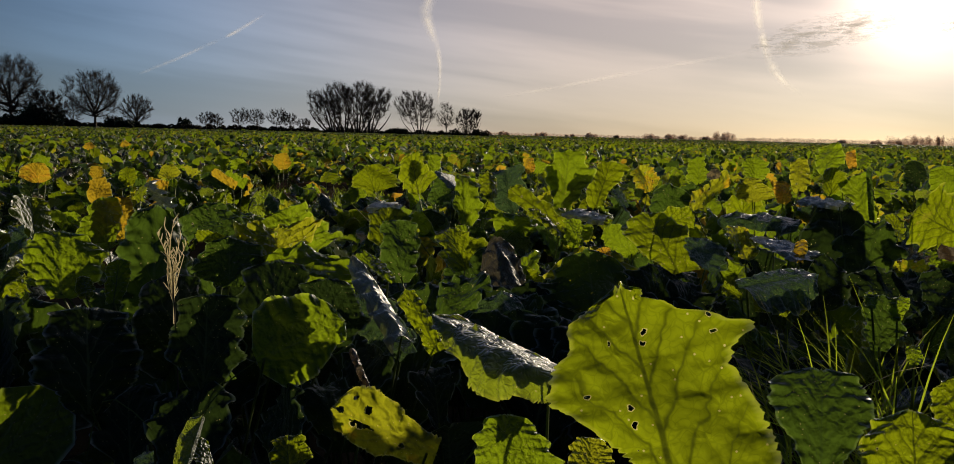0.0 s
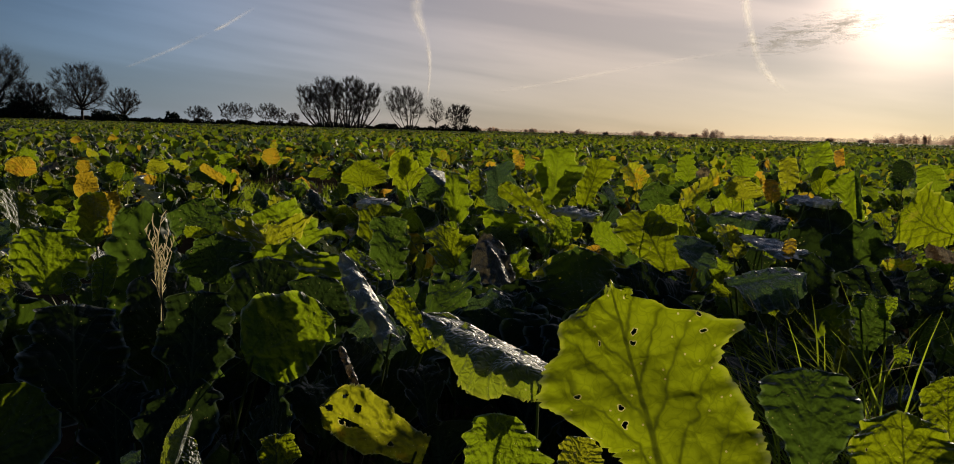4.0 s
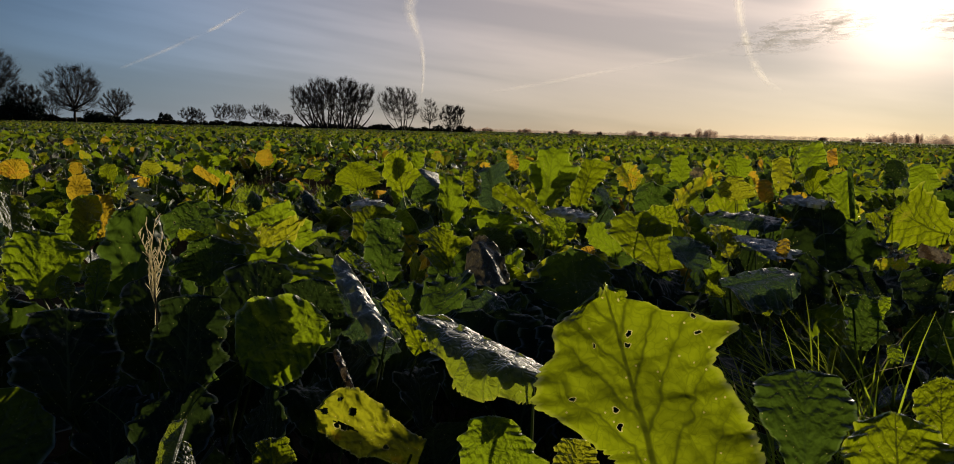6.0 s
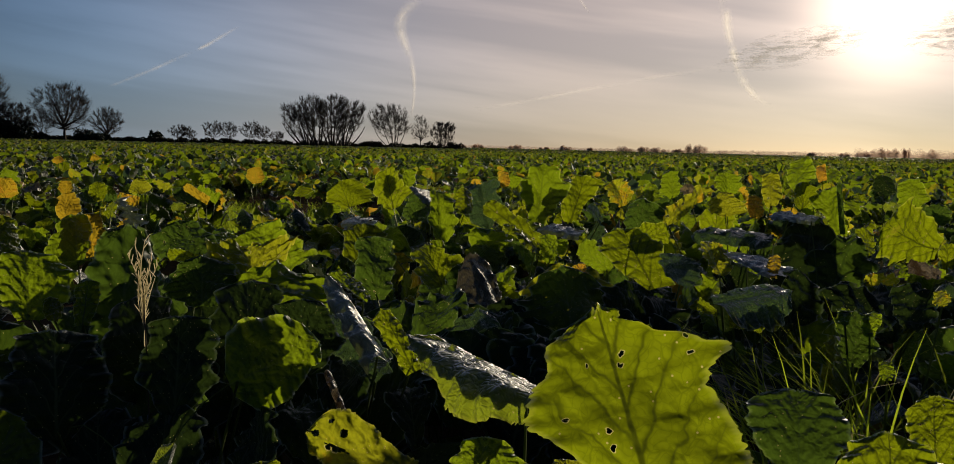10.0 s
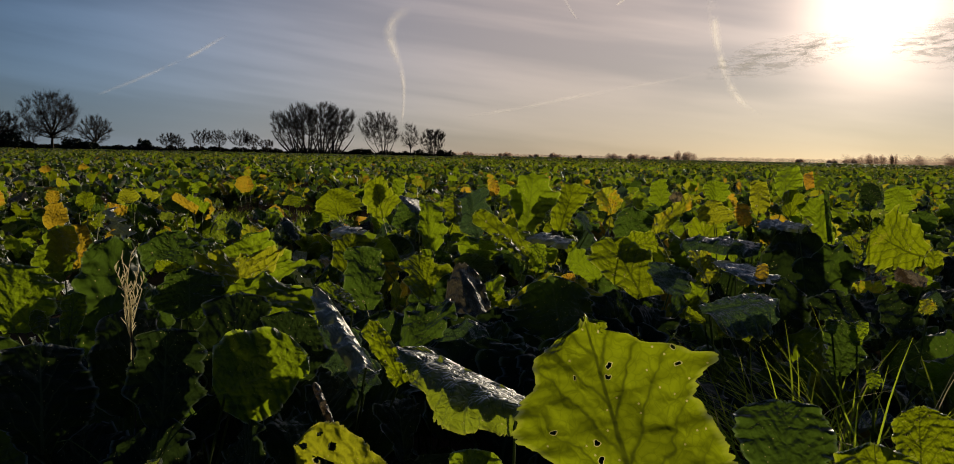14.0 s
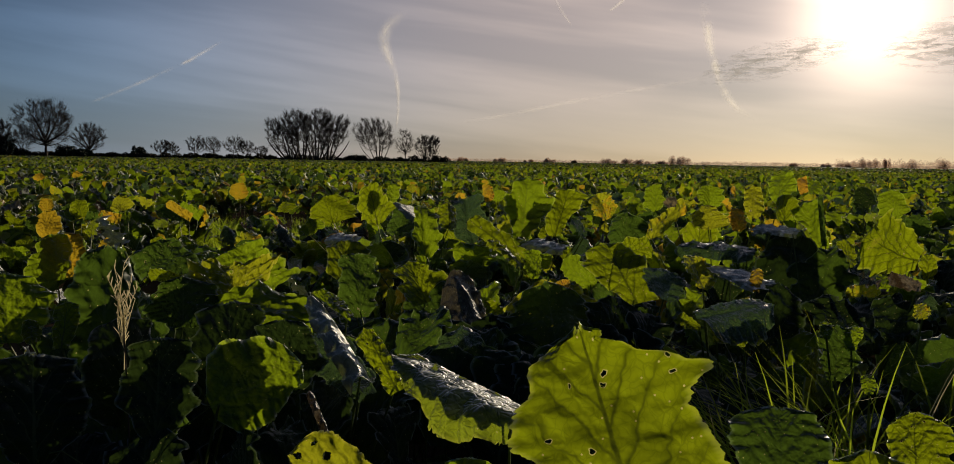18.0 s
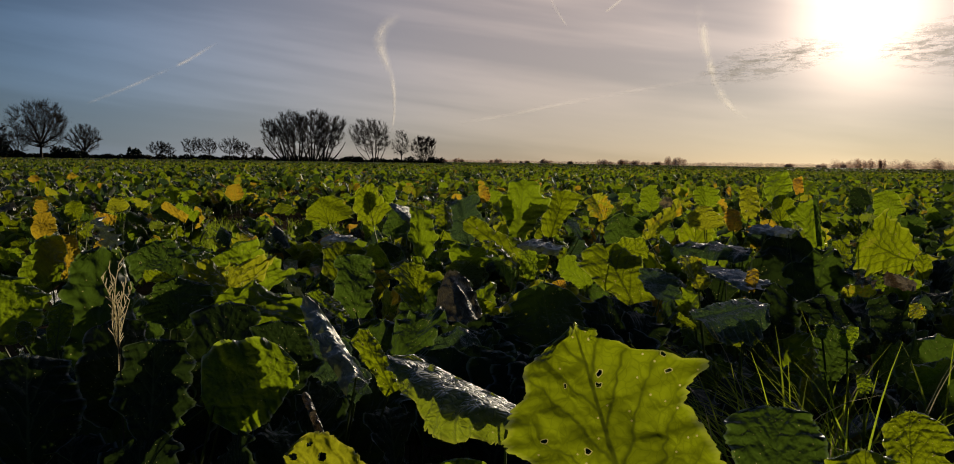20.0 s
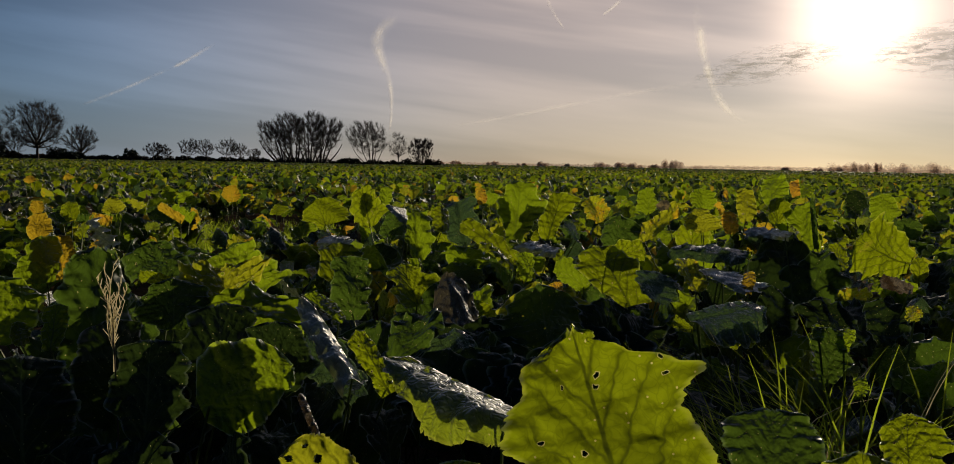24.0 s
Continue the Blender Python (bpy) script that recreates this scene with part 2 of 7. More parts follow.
LEAF = {
    "bright": leaf_material("leaf_bright", (0.040, 0.080, 0.008), (0.268, 0.342, 0.005), (0.30, 0.30, 0.02), 0.92, holes=0.26, hole_size=0.075, veins=1.0),
    "green": leaf_material("leaf_green", (0.032, 0.072, 0.010), (0.240, 0.345, 0.008), (0.30, 0.26, 0.02), 0.93),
    # dark and deep: leaf green darkened and dulled, with shade put into it
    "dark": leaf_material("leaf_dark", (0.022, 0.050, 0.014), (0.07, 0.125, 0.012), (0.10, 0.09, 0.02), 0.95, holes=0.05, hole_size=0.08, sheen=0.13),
    "deep": leaf_material("leaf_shade_deep", (0.016, 0.034, 0.011), (0.022, 0.040, 0.007), (0.05, 0.05, 0.02), 0.95, gloss=0.6, sheen=0.07),
    "blue": leaf_material("leaf_blue", (0.050, 0.078, 0.062), (0.06, 0.11, 0.03), (0.16, 0.16, 0.08), 0.9, gloss=0.54, bloom=0.55, sheen=0.3, passes=0.5),
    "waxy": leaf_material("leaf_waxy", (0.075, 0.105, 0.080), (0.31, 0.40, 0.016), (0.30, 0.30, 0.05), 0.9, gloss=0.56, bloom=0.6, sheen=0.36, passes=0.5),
    "yellow": leaf_material("leaf_yellow", (0.28, 0.18, 0.016), (0.60, 0.42, 0.022), (0.52, 0.29, 0.022), 0.70),
    "mixed": leaf_material("leaf_mixed", (0.075, 0.105, 0.014), (0.40, 0.43, 0.014), (0.50, 0.34, 0.014), 0.76, holes=0.22, hole_size=0.17),
    "old": leaf_material("leaf_old", (0.060, 0.044, 0.030), (0.045, 0.030, 0.014), (0.12, 0.10, 0.07), 0.72, gloss=0.55, bloom=0.2),
    # silver: bleached leaf, and sun sheen of waxy tops put into the colour
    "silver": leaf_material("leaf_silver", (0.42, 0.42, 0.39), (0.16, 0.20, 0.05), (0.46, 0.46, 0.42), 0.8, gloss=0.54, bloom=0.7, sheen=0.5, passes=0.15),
    "pale": leaf_material("leaf_pale", (0.15, 0.13, 0.10), (0.09, 0.08, 0.05), (0.30, 0.24, 0.12), 0.75, gloss=0.58, bloom=0.5, sheen=0.16, passes=0.35),
}


def plain_material(name, one, two, scale, rough=0.8, through_it=None, bump=0.3, depth=0.01, gleam=0.3, pass_share=0.5, see_through=0.0):
    m, n = material(name)
    at = n.add("ShaderNodeTexCoord").outputs["Object"]
    big, small = n.noise(at, scale, 4.0), n.noise(at, scale * 9, 4.0, 0.65)
    colour = n.mix(n.math("ADD", n.math("MULTIPLY", big, 0.6), n.math("MULTIPLY", small, 0.4)), (*one, 1), (*two, 1))
    relief = n.add("ShaderNodeBump", None, Height=small, Strength=bump, Distance=depth).outputs[0]
    skin = n.add("ShaderNodeBsdfPrincipled", None, Base_Color=colour, Roughness=rough, Normal=relief)
    skin.inputs["Specular IOR Level"].default_value = gleam
    out = skin.outputs[0]
    if through_it:
        lit = n.add("ShaderNodeBsdfTranslucent", None, Color=(*through_it, 1)).outputs[0]
        out = n.add("ShaderNodeMixShader", None, i0=pass_share, i1=out, i2=lit).outputs[0]
    if see_through:
        out = n.add("ShaderNodeMixShader", None, i0=see_through, i1=out, i2=n.add("ShaderNodeBsdfTransparent").outputs[0]).outputs[0]
    n.add("ShaderNodeOutputMaterial", None, Surface=out)
    return m


SOIL = plain_material("damp_soil", (0.035, 0.024, 0.015), (0.085, 0.062, 0.04), 2.5, 0.9, bump=0.8, depth=0.03, gleam=0.0)
STALK = plain_material("leaf_stalk", (0.06, 0.10, 0.03), (0.13, 0.16, 0.06), 30.0, 0.5, (0.15, 0.20, 0.03))
GRASS = plain_material("grass_blade", (0.05, 0.10, 0.02), (0.10, 0.15, 0.03), 8.0, 0.45, (0.42, 0.55, 0.03), pass_share=0.65)
STRAW = plain_material("dry_straw", (0.46, 0.40, 0.26), (0.60, 0.54, 0.38), 40.0, 0.5, (0.52, 0.46, 0.28), pass_share=0.7)
BARK = plain_material("winter_bark", (0.030, 0.024, 0.019), (0.075, 0.062, 0.048), 1.2, 0.9, bump=0.6, depth=0.03)
TWIG = plain_material("winter_twig", (0.035, 0.026, 0.020), (0.080, 0.060, 0.042), 0.7, 0.85)
IVY = plain_material("ivy_leaf", (0.012, 0.022, 0.009), (0.030, 0.045, 0.015), 1.5, 0.5)
# distance haze is put into this pale, part see-through twig colour
HAZED_TWIG = plain_material("hazed_twig", (0.20, 0.155, 0.125), (0.30, 0.235, 0.19), 0.5, 0.95, (0.72, 0.57, 0.47), pass_share=0.85, gleam=0.0, see_through=0.45)
HEDGE = plain_material("winter_hedge", (0.030, 0.026, 0.016), (0.070, 0.058, 0.034), 0.8, 0.85)


def cloud_material(name, thick, across_power, back_light, puffs=0.012, low=0.28, high=0.72, stretch=1.0):
    """Ice cloud: lets the sky through where it is thin."""
    m, n = material(name)
    uv = n.add("ShaderNodeUVMap").outputs[0]
    xyz = n.add("ShaderNodeSeparateXYZ", None, Vector=uv)
    edge = n.math("ABSOLUTE", n.math("SUBTRACT", n.math("MULTIPLY", xyz.outputs[1], 2.0), 1.0))
    soft = n.math("POWER", n.math("MAXIMUM", n.math("SUBTRACT", 1.0, edge), 0.0), across_power)
    ends = n.math("MULTIPLY", n.ramp(xyz.outputs[0], 0.0, 0.15), n.math("SUBTRACT", 1.0, n.ramp(xyz.outputs[0], 0.75, 1.0)))
    at = n.add("ShaderNodeTexCoord").outputs["Object"]
    at = n.add("ShaderNodeMapping", None, Vector=at, Scale=(1.0, 1.0, stretch)).outputs[0]
    puff = n.ramp(n.noise(at, puffs, 5.0, 0.62, 0.4), low, high)
    cover = n.math("MULTIPLY", n.math("MULTIPLY", soft, ends), n.math("MULTIPLY", puff, thick), clamp=True)
    white = n.mix(n.noise(at, 0.02), (0.80, 0.80, 0.80, 1), (0.92, 0.92, 0.92, 1))
    ice = n.add("ShaderNodeMixShader", None, i0=back_light, i1=n.add("ShaderNodeBsdfDiffuse", None, Color=white).outputs[0],
                i2=n.add("ShaderNodeBsdfTranslucent", None, Color=white).outputs[0]).outputs[0]
    out = n.add("ShaderNodeMixShader", None, i0=cover, i1=n.add("ShaderNodeBsdfTransparent").outputs[0], i2=ice).outputs[0]
    n.add("ShaderNodeOutputMaterial", None, Surface=out)
    return m


# ---- mesh helpers ----
def mesh_from(name, verts, faces, mat, uvs=None, smooth=True):
    """A mesh from arrays of points and of faces with the same number of corners each."""
    me = bpy.data.meshes.new(name)
    verts, faces = np.asarray(verts, np.float32), np.asarray(faces, np.int32)
    count, corners = faces.shape
    me.vertices.add(len(verts))
    me.vertices.foreach_set("co", verts.ravel())
    me.loops.add(count * corners)
    me.loops.foreach_set("vertex_index", faces.ravel())
    me.polygons.add(count)
    me.polygons.foreach_set("loop_start", np.arange(count, dtype=np.int32) * corners)
    me.polygons.foreach_set("use_smooth", np.full(count, smooth))
    if uvs is not None:
        uvs = np.asarray(uvs, np.float32)[faces.ravel()]
        for k, title in enumerate(("UVMap", "Margin")[:uvs.shape[1] // 2]):
            layer = me.uv_layers.new(name=title)
            layer.data.foreach_set("uv", np.ascontiguousarray(uvs[:, 2 * k:2 * k + 2]).ravel())
    me.materials.append(mat)
    me.update(calc_edges=True)
    me.validate()
    return me


def grid_faces(rows, columns):
    i, j = np.meshgrid(np.arange(rows), np.arange(columns), indexing="ij")
    a = (i * (columns + 1) + j).ravel()
    return np.stack([a, a + 1, a + columns + 2, a + columns + 1], 1)


def part(name, me, parent, m=None, label=""):
    """One mesh object under a thing or a part."""
    ob = new(name, me)
    ob.parent = parent
    if m is not None:
        ob.matrix_basis = m
    return tagged(ob, label) if label else ob


def tubes(lines, sides):
    """Points and faces of many tapered tubes; a line is a list of (point, radius)."""
    verts, faces, first = [], [], 0
    ring = [(math.cos(2 * math.pi * k / sides), math.sin(2 * math.pi * k / sides)) for k in range(sides)]
    for line in lines:
        pts = np.array([p for p, _ in line], float)
        ahead = np.gradient(pts, axis=0)
        for k, (p, r) in enumerate(line):
            d = ahead[k] / (np.linalg.norm(ahead[k]) + 1e-9)
            s = np.cross(d, (0.31, 0.17, 0.93) if abs(d[2]) < 0.9 else (1, 0.1, 0))
            s /= np.linalg.norm(s)
            u = np.cross(s, d)
            verts += [pts[k] + r * (c * s + q * u) for c, q in ring]
        for k in range(len(line) - 1):
            for a in range(sides):
                b = (a + 1) % sides
                o = first + k * sides
                faces.append((o + a, o + b, o + sides + b, o + sides + a))
        first += len(line) * sides
    return np.array(verts), np.array(faces)


def ribbon(line, width, mat, name):
    """A narrow channelled strip along a line of points, facing -y, tapering to its end."""
    verts, n = [], len(line)
    for i, p in enumerate(line):
        q = width * (1 - 0.6 * i / (n - 1))
        verts += [(p[0] - q, p[1] + q * 0.4, p[2]), (p[0], p[1] - q * 0.3, p[2]), (p[0] + q, p[1] + q * 0.4, p[2])]
    return mesh_from(name, verts, grid_faces(n - 1, 2), mat)


# ---- leaves ----
def leaf_shape(rows, columns, seed, left, right, fold=None, curl=None, crest=(0, 0), arch=None, bend=0.0, ruffle=0.04, crinkle=0.026, teeth=16, tooth=0.026, lobes=0.14, bites=()):
    """Points, faces and uv of a leaf one unit long (y), its face towards +z.

    left, right: half widths at even steps from base to tip; fold, curl: degrees by which each half turns back from
    the midrib, at once and towards its margin; crest: how far each half swells forward off the midrib; bites: holes eaten through
    it, as place along and across the blade and their sizes.
    """
    rng = np.random.default_rng(seed)
    fold = rng.uniform(-36, 32, 2) if fold is None else fold
    curl = rng.uniform(-25, 45, 2) if curl is None else curl
    arch = rng.uniform(-0.02, 0.07) if arch is None else arch
    s = np.linspace(0, 1, rows + 1)
    t = np.linspace(-1, 1, columns + 1)
    halves = []
    for stations in (left, right):
        half = np.interp(s, np.linspace(0, 1, len(stations)), stations)
        if rows > 8:
            blur = max(1, rows // (7 * len(stations)))
            half = np.convolve(np.pad(half, blur, mode="edge"), np.ones(2 * blur + 1) / (2 * blur + 1), "valid")
        half = half * np.where(s > 0.94, np.sqrt(np.maximum(0.12, 1 - ((s - 0.94) / 0.06) ** 2)), 1)
        wave = sum(rng.uniform(0.4, 1) * np.sin(s * k * rng.uniform(0.85, 1.15) + rng.uniform(0, 6.3)) for k in (9, 16, 25)) / 1.5
        half = half * (1 + lobes * wave)
        if rows > 12:
            turn = teeth * s + 0.6 * np.sin(s * 13 + rng.uniform(0, 6)) + 0.35 * np.sin(s * 31 + rng.uniform(0, 6))
            size = tooth * (0.65 + 0.5 * np.sin(s * 17 + rng.uniform(0, 6)))
            half = half + size * (np.abs(np.sin(np.pi * turn)) ** 0.6 - 0.55)
            if rows > 60:
                half = half + 0.45 * size * (np.abs(np.sin(np.pi * 2.3 * turn)) ** 0.7 - 0.5)
        halves.append(np.maximum(half, 0.012))
    tt, ss = np.meshgrid(t, s)
    side = (tt > 0).astype(int)
    u = np.abs(tt) * np.where(side == 1, halves[1][:, None], halves[0][:, None])
    wide = np.array([halves[0].max(), halves[1].max()])[side]
    angle = np.radians(np.array(fold, float)[side] + 0.5 * np.array(curl, float)[side] * u / wide)
    x = np.sign(tt) * u * np.cos(angle)
    z = -u * np.sin(angle) + np.array(crest, float)[side] * (1 - np.exp(-5 * np.abs(tt)))
    z += arch * 4 * ss * (1 - ss) + 0.035 * np.sin(rng.uniform(4, 8) * ss + rng.uniform(-4, 4) * tt * wide * 2 + rng.uniform(0, 6.3))
    beat = rng.uniform(3.2, 5.5, 2)[side] * 6.283
    phase = rng.uniform(0, 6.3, 2)[side]
    z += ruffle * np.abs(tt) ** 2.2 * (np.sin(beat * ss + phase) + 0.6 * np.sin(2.3 * beat * ss + 1.7 * phase))
    if rows > 12:
        flat_x = np.sign(tt) * u
        for k in range(14):
            size = 0.5 ** (k / 5)
            a, run = rng.uniform(0, 6.3), 6.283 / (0.42 * size)
            q = np.sin(run * (flat_x * math.cos(a) + ss * math.sin(a)) + rng.uniform(0, 6.3))
            z += crinkle * 0.30 * size * (q if k % 3 else 0.6 - np.sqrt(q * q + 0.05))
    top = rng.uniform(-1, 1, columns + 1)
    y = ss + (0.018 * top[None, :] - 0.03 * tt * tt) * ss ** 10
    if bend:
        turned = bend * s ** 1.4
        arc_y = np.concatenate([[0], np.cumsum(np.diff(s) * np.cos(turned[1:]))])[:, None]
        arc_z = -np.concatenate([[0], np.cumsum(np.diff(s) * np.sin(turned[1:]))])[:, None]
        y, z = arc_y + z * np.sin(turned)[:, None] + (y - ss), arc_z + z * np.cos(turned)[:, None]
    verts = np.stack([x, y, z], -1).reshape(-1, 3)
    uvs = np.stack([0.5 + np.sign(tt) * u, ss, np.abs(tt), ss], -1).reshape(-1, 4)
    faces = grid_faces(rows, columns)
    for along, across, long, wide in bites:
        middle_s, middle_t = ss.ravel()[faces].mean(1), tt.ravel()[faces].mean(1)
        faces = faces[((middle_s - along) / long) ** 2 + ((middle_t - across) / wide) ** 2 > 1]
    return verts, faces, uvs


SHAPES = {
    "broad": dict(left=(.10, .34, .44, .46, .38, .12), right=(.10, .32, .42, .47, .40, .12), fold=(-14, -14), bend=0.5, teeth=11, tooth=0.034, lobes=0.11),
    "round": dict(left=(.16, .42, .52, .50, .40, .16), right=(.16, .44, .52, .52, .42, .16), fold=(-8, -12), bend=0.35, teeth=11, tooth=0.03),
    "lobed": dict(left=(.06, .16, .20, .38, .42, .36, .12), right=(.06, .12, .26, .34, .44, .36, .12), fold=(-20, -16), bend=0.5, lobes=0.16, ruffle=0.06, teeth=10, tooth=0.04),
    "narrow": dict(left=(.05, .14, .22, .25, .20, .06), right=(.05, .16, .22, .24, .20, .06), fold=(-30, -30), bend=0.45),
    "arched": dict(teeth=10, tooth=0.034, left=(.08, .26, .36, .38, .30, .10), right=(.08, .28, .36, .36, .30, .10), fold=(-10, -10), bend=1.3, ruffle=0.05),
    "rolled": dict(left=(.08, .24, .34, .36, .28, .10), right=(.08, .24, .34, .34, .28, .10), fold=(10, 10), curl=(80, 70), bend=1.0, crinkle=0.04),
    "draped": dict(teeth=10, tooth=0.034, left=(.08, .30, .42, .44, .34, .10), right=(.08, .30, .42, .42, .34, .10), fold=(24, 24), curl=(40, 40), bend=0.7, ruffle=0.06, crinkle=0.035),
    "crumpled": dict(left=(.08, .24, .32, .30, .26, .10), right=(.08, .20, .32, .34, .22, .10), fold=(-10, 20), curl=(70, -60), bend=1.3, crinkle=0.09, lobes=0.16, ruffle=0.1),
}
leaf_meshes = {}


def leaf_mesh(shape, look_of, variant=0, rows=22, columns=12):
    key = (shape, look_of, variant, rows)
    if key not in leaf_meshes:
        verts, faces, uvs = leaf_shape(rows, columns, 11 * variant + len(shape), **SHAPES[shape])
        leaf_meshes[key] = mesh_from("leaf", verts, faces, LEAF[look_of], uvs)
    return leaf_meshes[key]


def unit_stalk():
    n = 5
    ring = [(math.cos(math.pi * k / 2.5), math.sin(math.pi * k / 2.5)) for k in range(5)]
    verts = [(c * (1.3 - 0.7 * i / (n - 1)), i / (n - 1), q * (1.3 - 0.7 * i / (n - 1)) + 9.0 * math.sin(math.pi * i / (n - 1))) for i in range(n) for c, q in ring]
    faces = [(i * 5 + a, i * 5 + (a + 1) % 5, i * 5 + 5 + (a + 1) % 5, i * 5 + 5 + a) for i in range(n - 1) for a in range(5)]
    return mesh_from("stalk", verts, faces, STALK)


STALK_MESH = unit_stalk()


def frame_of(base, tip, normal, width, thick=None):
    """The matrix that lays a unit leaf from base to tip with its face towards normal."""
    base, tip = Vector(base), Vector(tip)
    y = tip - base
    size = y.length
    y.normalize()
    x = y.cross(Vector(normal)).normalized()
    z = x.cross(y)
    m = Matrix((x * width, y * size, z * (thick or size))).transposed().to_4x4()
    m.translation = base
    return m


def set_stalk(plant, root, base, tip):
    root, base, tip = Vector(root), Vector(base), Vector(tip)
    foot = root + Vector((0.25 * (base.x - root.x), 0.25 * (base.y - root.y), 0.015))
    part("stalk", STALK_MESH, plant, Matrix.Translation(-root) @ frame_of(foot, base + (tip - base) * 0.08, (0.1, -1, 0.3), 0.0023, 0.0023))


def crop_plant(root, label, leaves, group="fodder crop plants"):
    """A plant with leaves of its own: (look, base, tip, facing, half widths left and right, shape, label)."""
    plant = tagged(new("turnip_plant"), label, "plant", group)
    plant.location = root
    for look_of, base, tip, facing, left, right, shape, *title in leaves:
        size = (Vector(tip) - Vector(base)).length
        near = base[1] < 1.3
        verts, faces, uvs = leaf_shape(120 if near else 44, 34 if near else 18, left=left, right=right, **shape)
        me = mesh_from("leaf", verts, faces, LEAF[look_of], uvs)
        part("leaf", me, plant, Matrix.Translation(-Vector(root)) @ frame_of(base, tip, facing, size), title[0] if title else "")
        set_stalk(plant, root, base, tip)
    return plant


def shaded_plant(root, leaves):
    """A low plant of broad dark leaves: (shape, look, base, tip, width, degrees rolled about its midrib, variant)."""
    # the dark and deep leaf colours given here carry the shade
    plant = tagged(new("turnip_plant"), "turnip plant with broad leaves, shade put into their colour", "plant", "fodder crop plants")
    plant.location = root
    for shape, look_of, base, tip, width, turn, variant in leaves:
        base, tip = Vector(base), Vector(tip)
        normal = Matrix.Rotation(radians(turn), 3, (tip - base).normalized()) @ Vector((-0.25, -1.0, 0.25))
        part("leaf", leaf_mesh(shape, look_of, variant, 30, 14), plant, Matrix.Translation(-Vector(root)) @ frame_of(base, tip, normal, width))
        set_stalk(plant, root, base, tip)
    return plant


# ---- ground ----
def ground_sheet():
    ys = np.concatenate([np.linspace(-40, -3, 12), np.linspace(-2.5, 12, 90), np.linspace(13, 60, 30), np.linspace(75, 4500, 16)])
    xs = np.concatenate([np.linspace(-4000, -60, 8), np.linspace(-40, -7, 16), np.linspace(-6, 6, 80), np.linspace(7, 40, 16), np.linspace(60, 4000, 8)])
    verts = []
    for y in ys:
        for x in xs:
            lump = noise.noise(Vector((x * 1.7, y * 1.7, 0))) * 0.02 + noise.noise(Vector((x * 7, y * 7, 3))) * 0.008
            verts.append((x, y, -0.012 + (lump if abs(x) < 45 and y < 65 else 0)))
    return mesh_from("ground", verts, grid_faces(len(ys) - 1, len(xs) - 1), SOIL)


tagged(new("ground", ground_sheet()), "dark damp soil of a wide flat arable field", "ground", kind="structure")


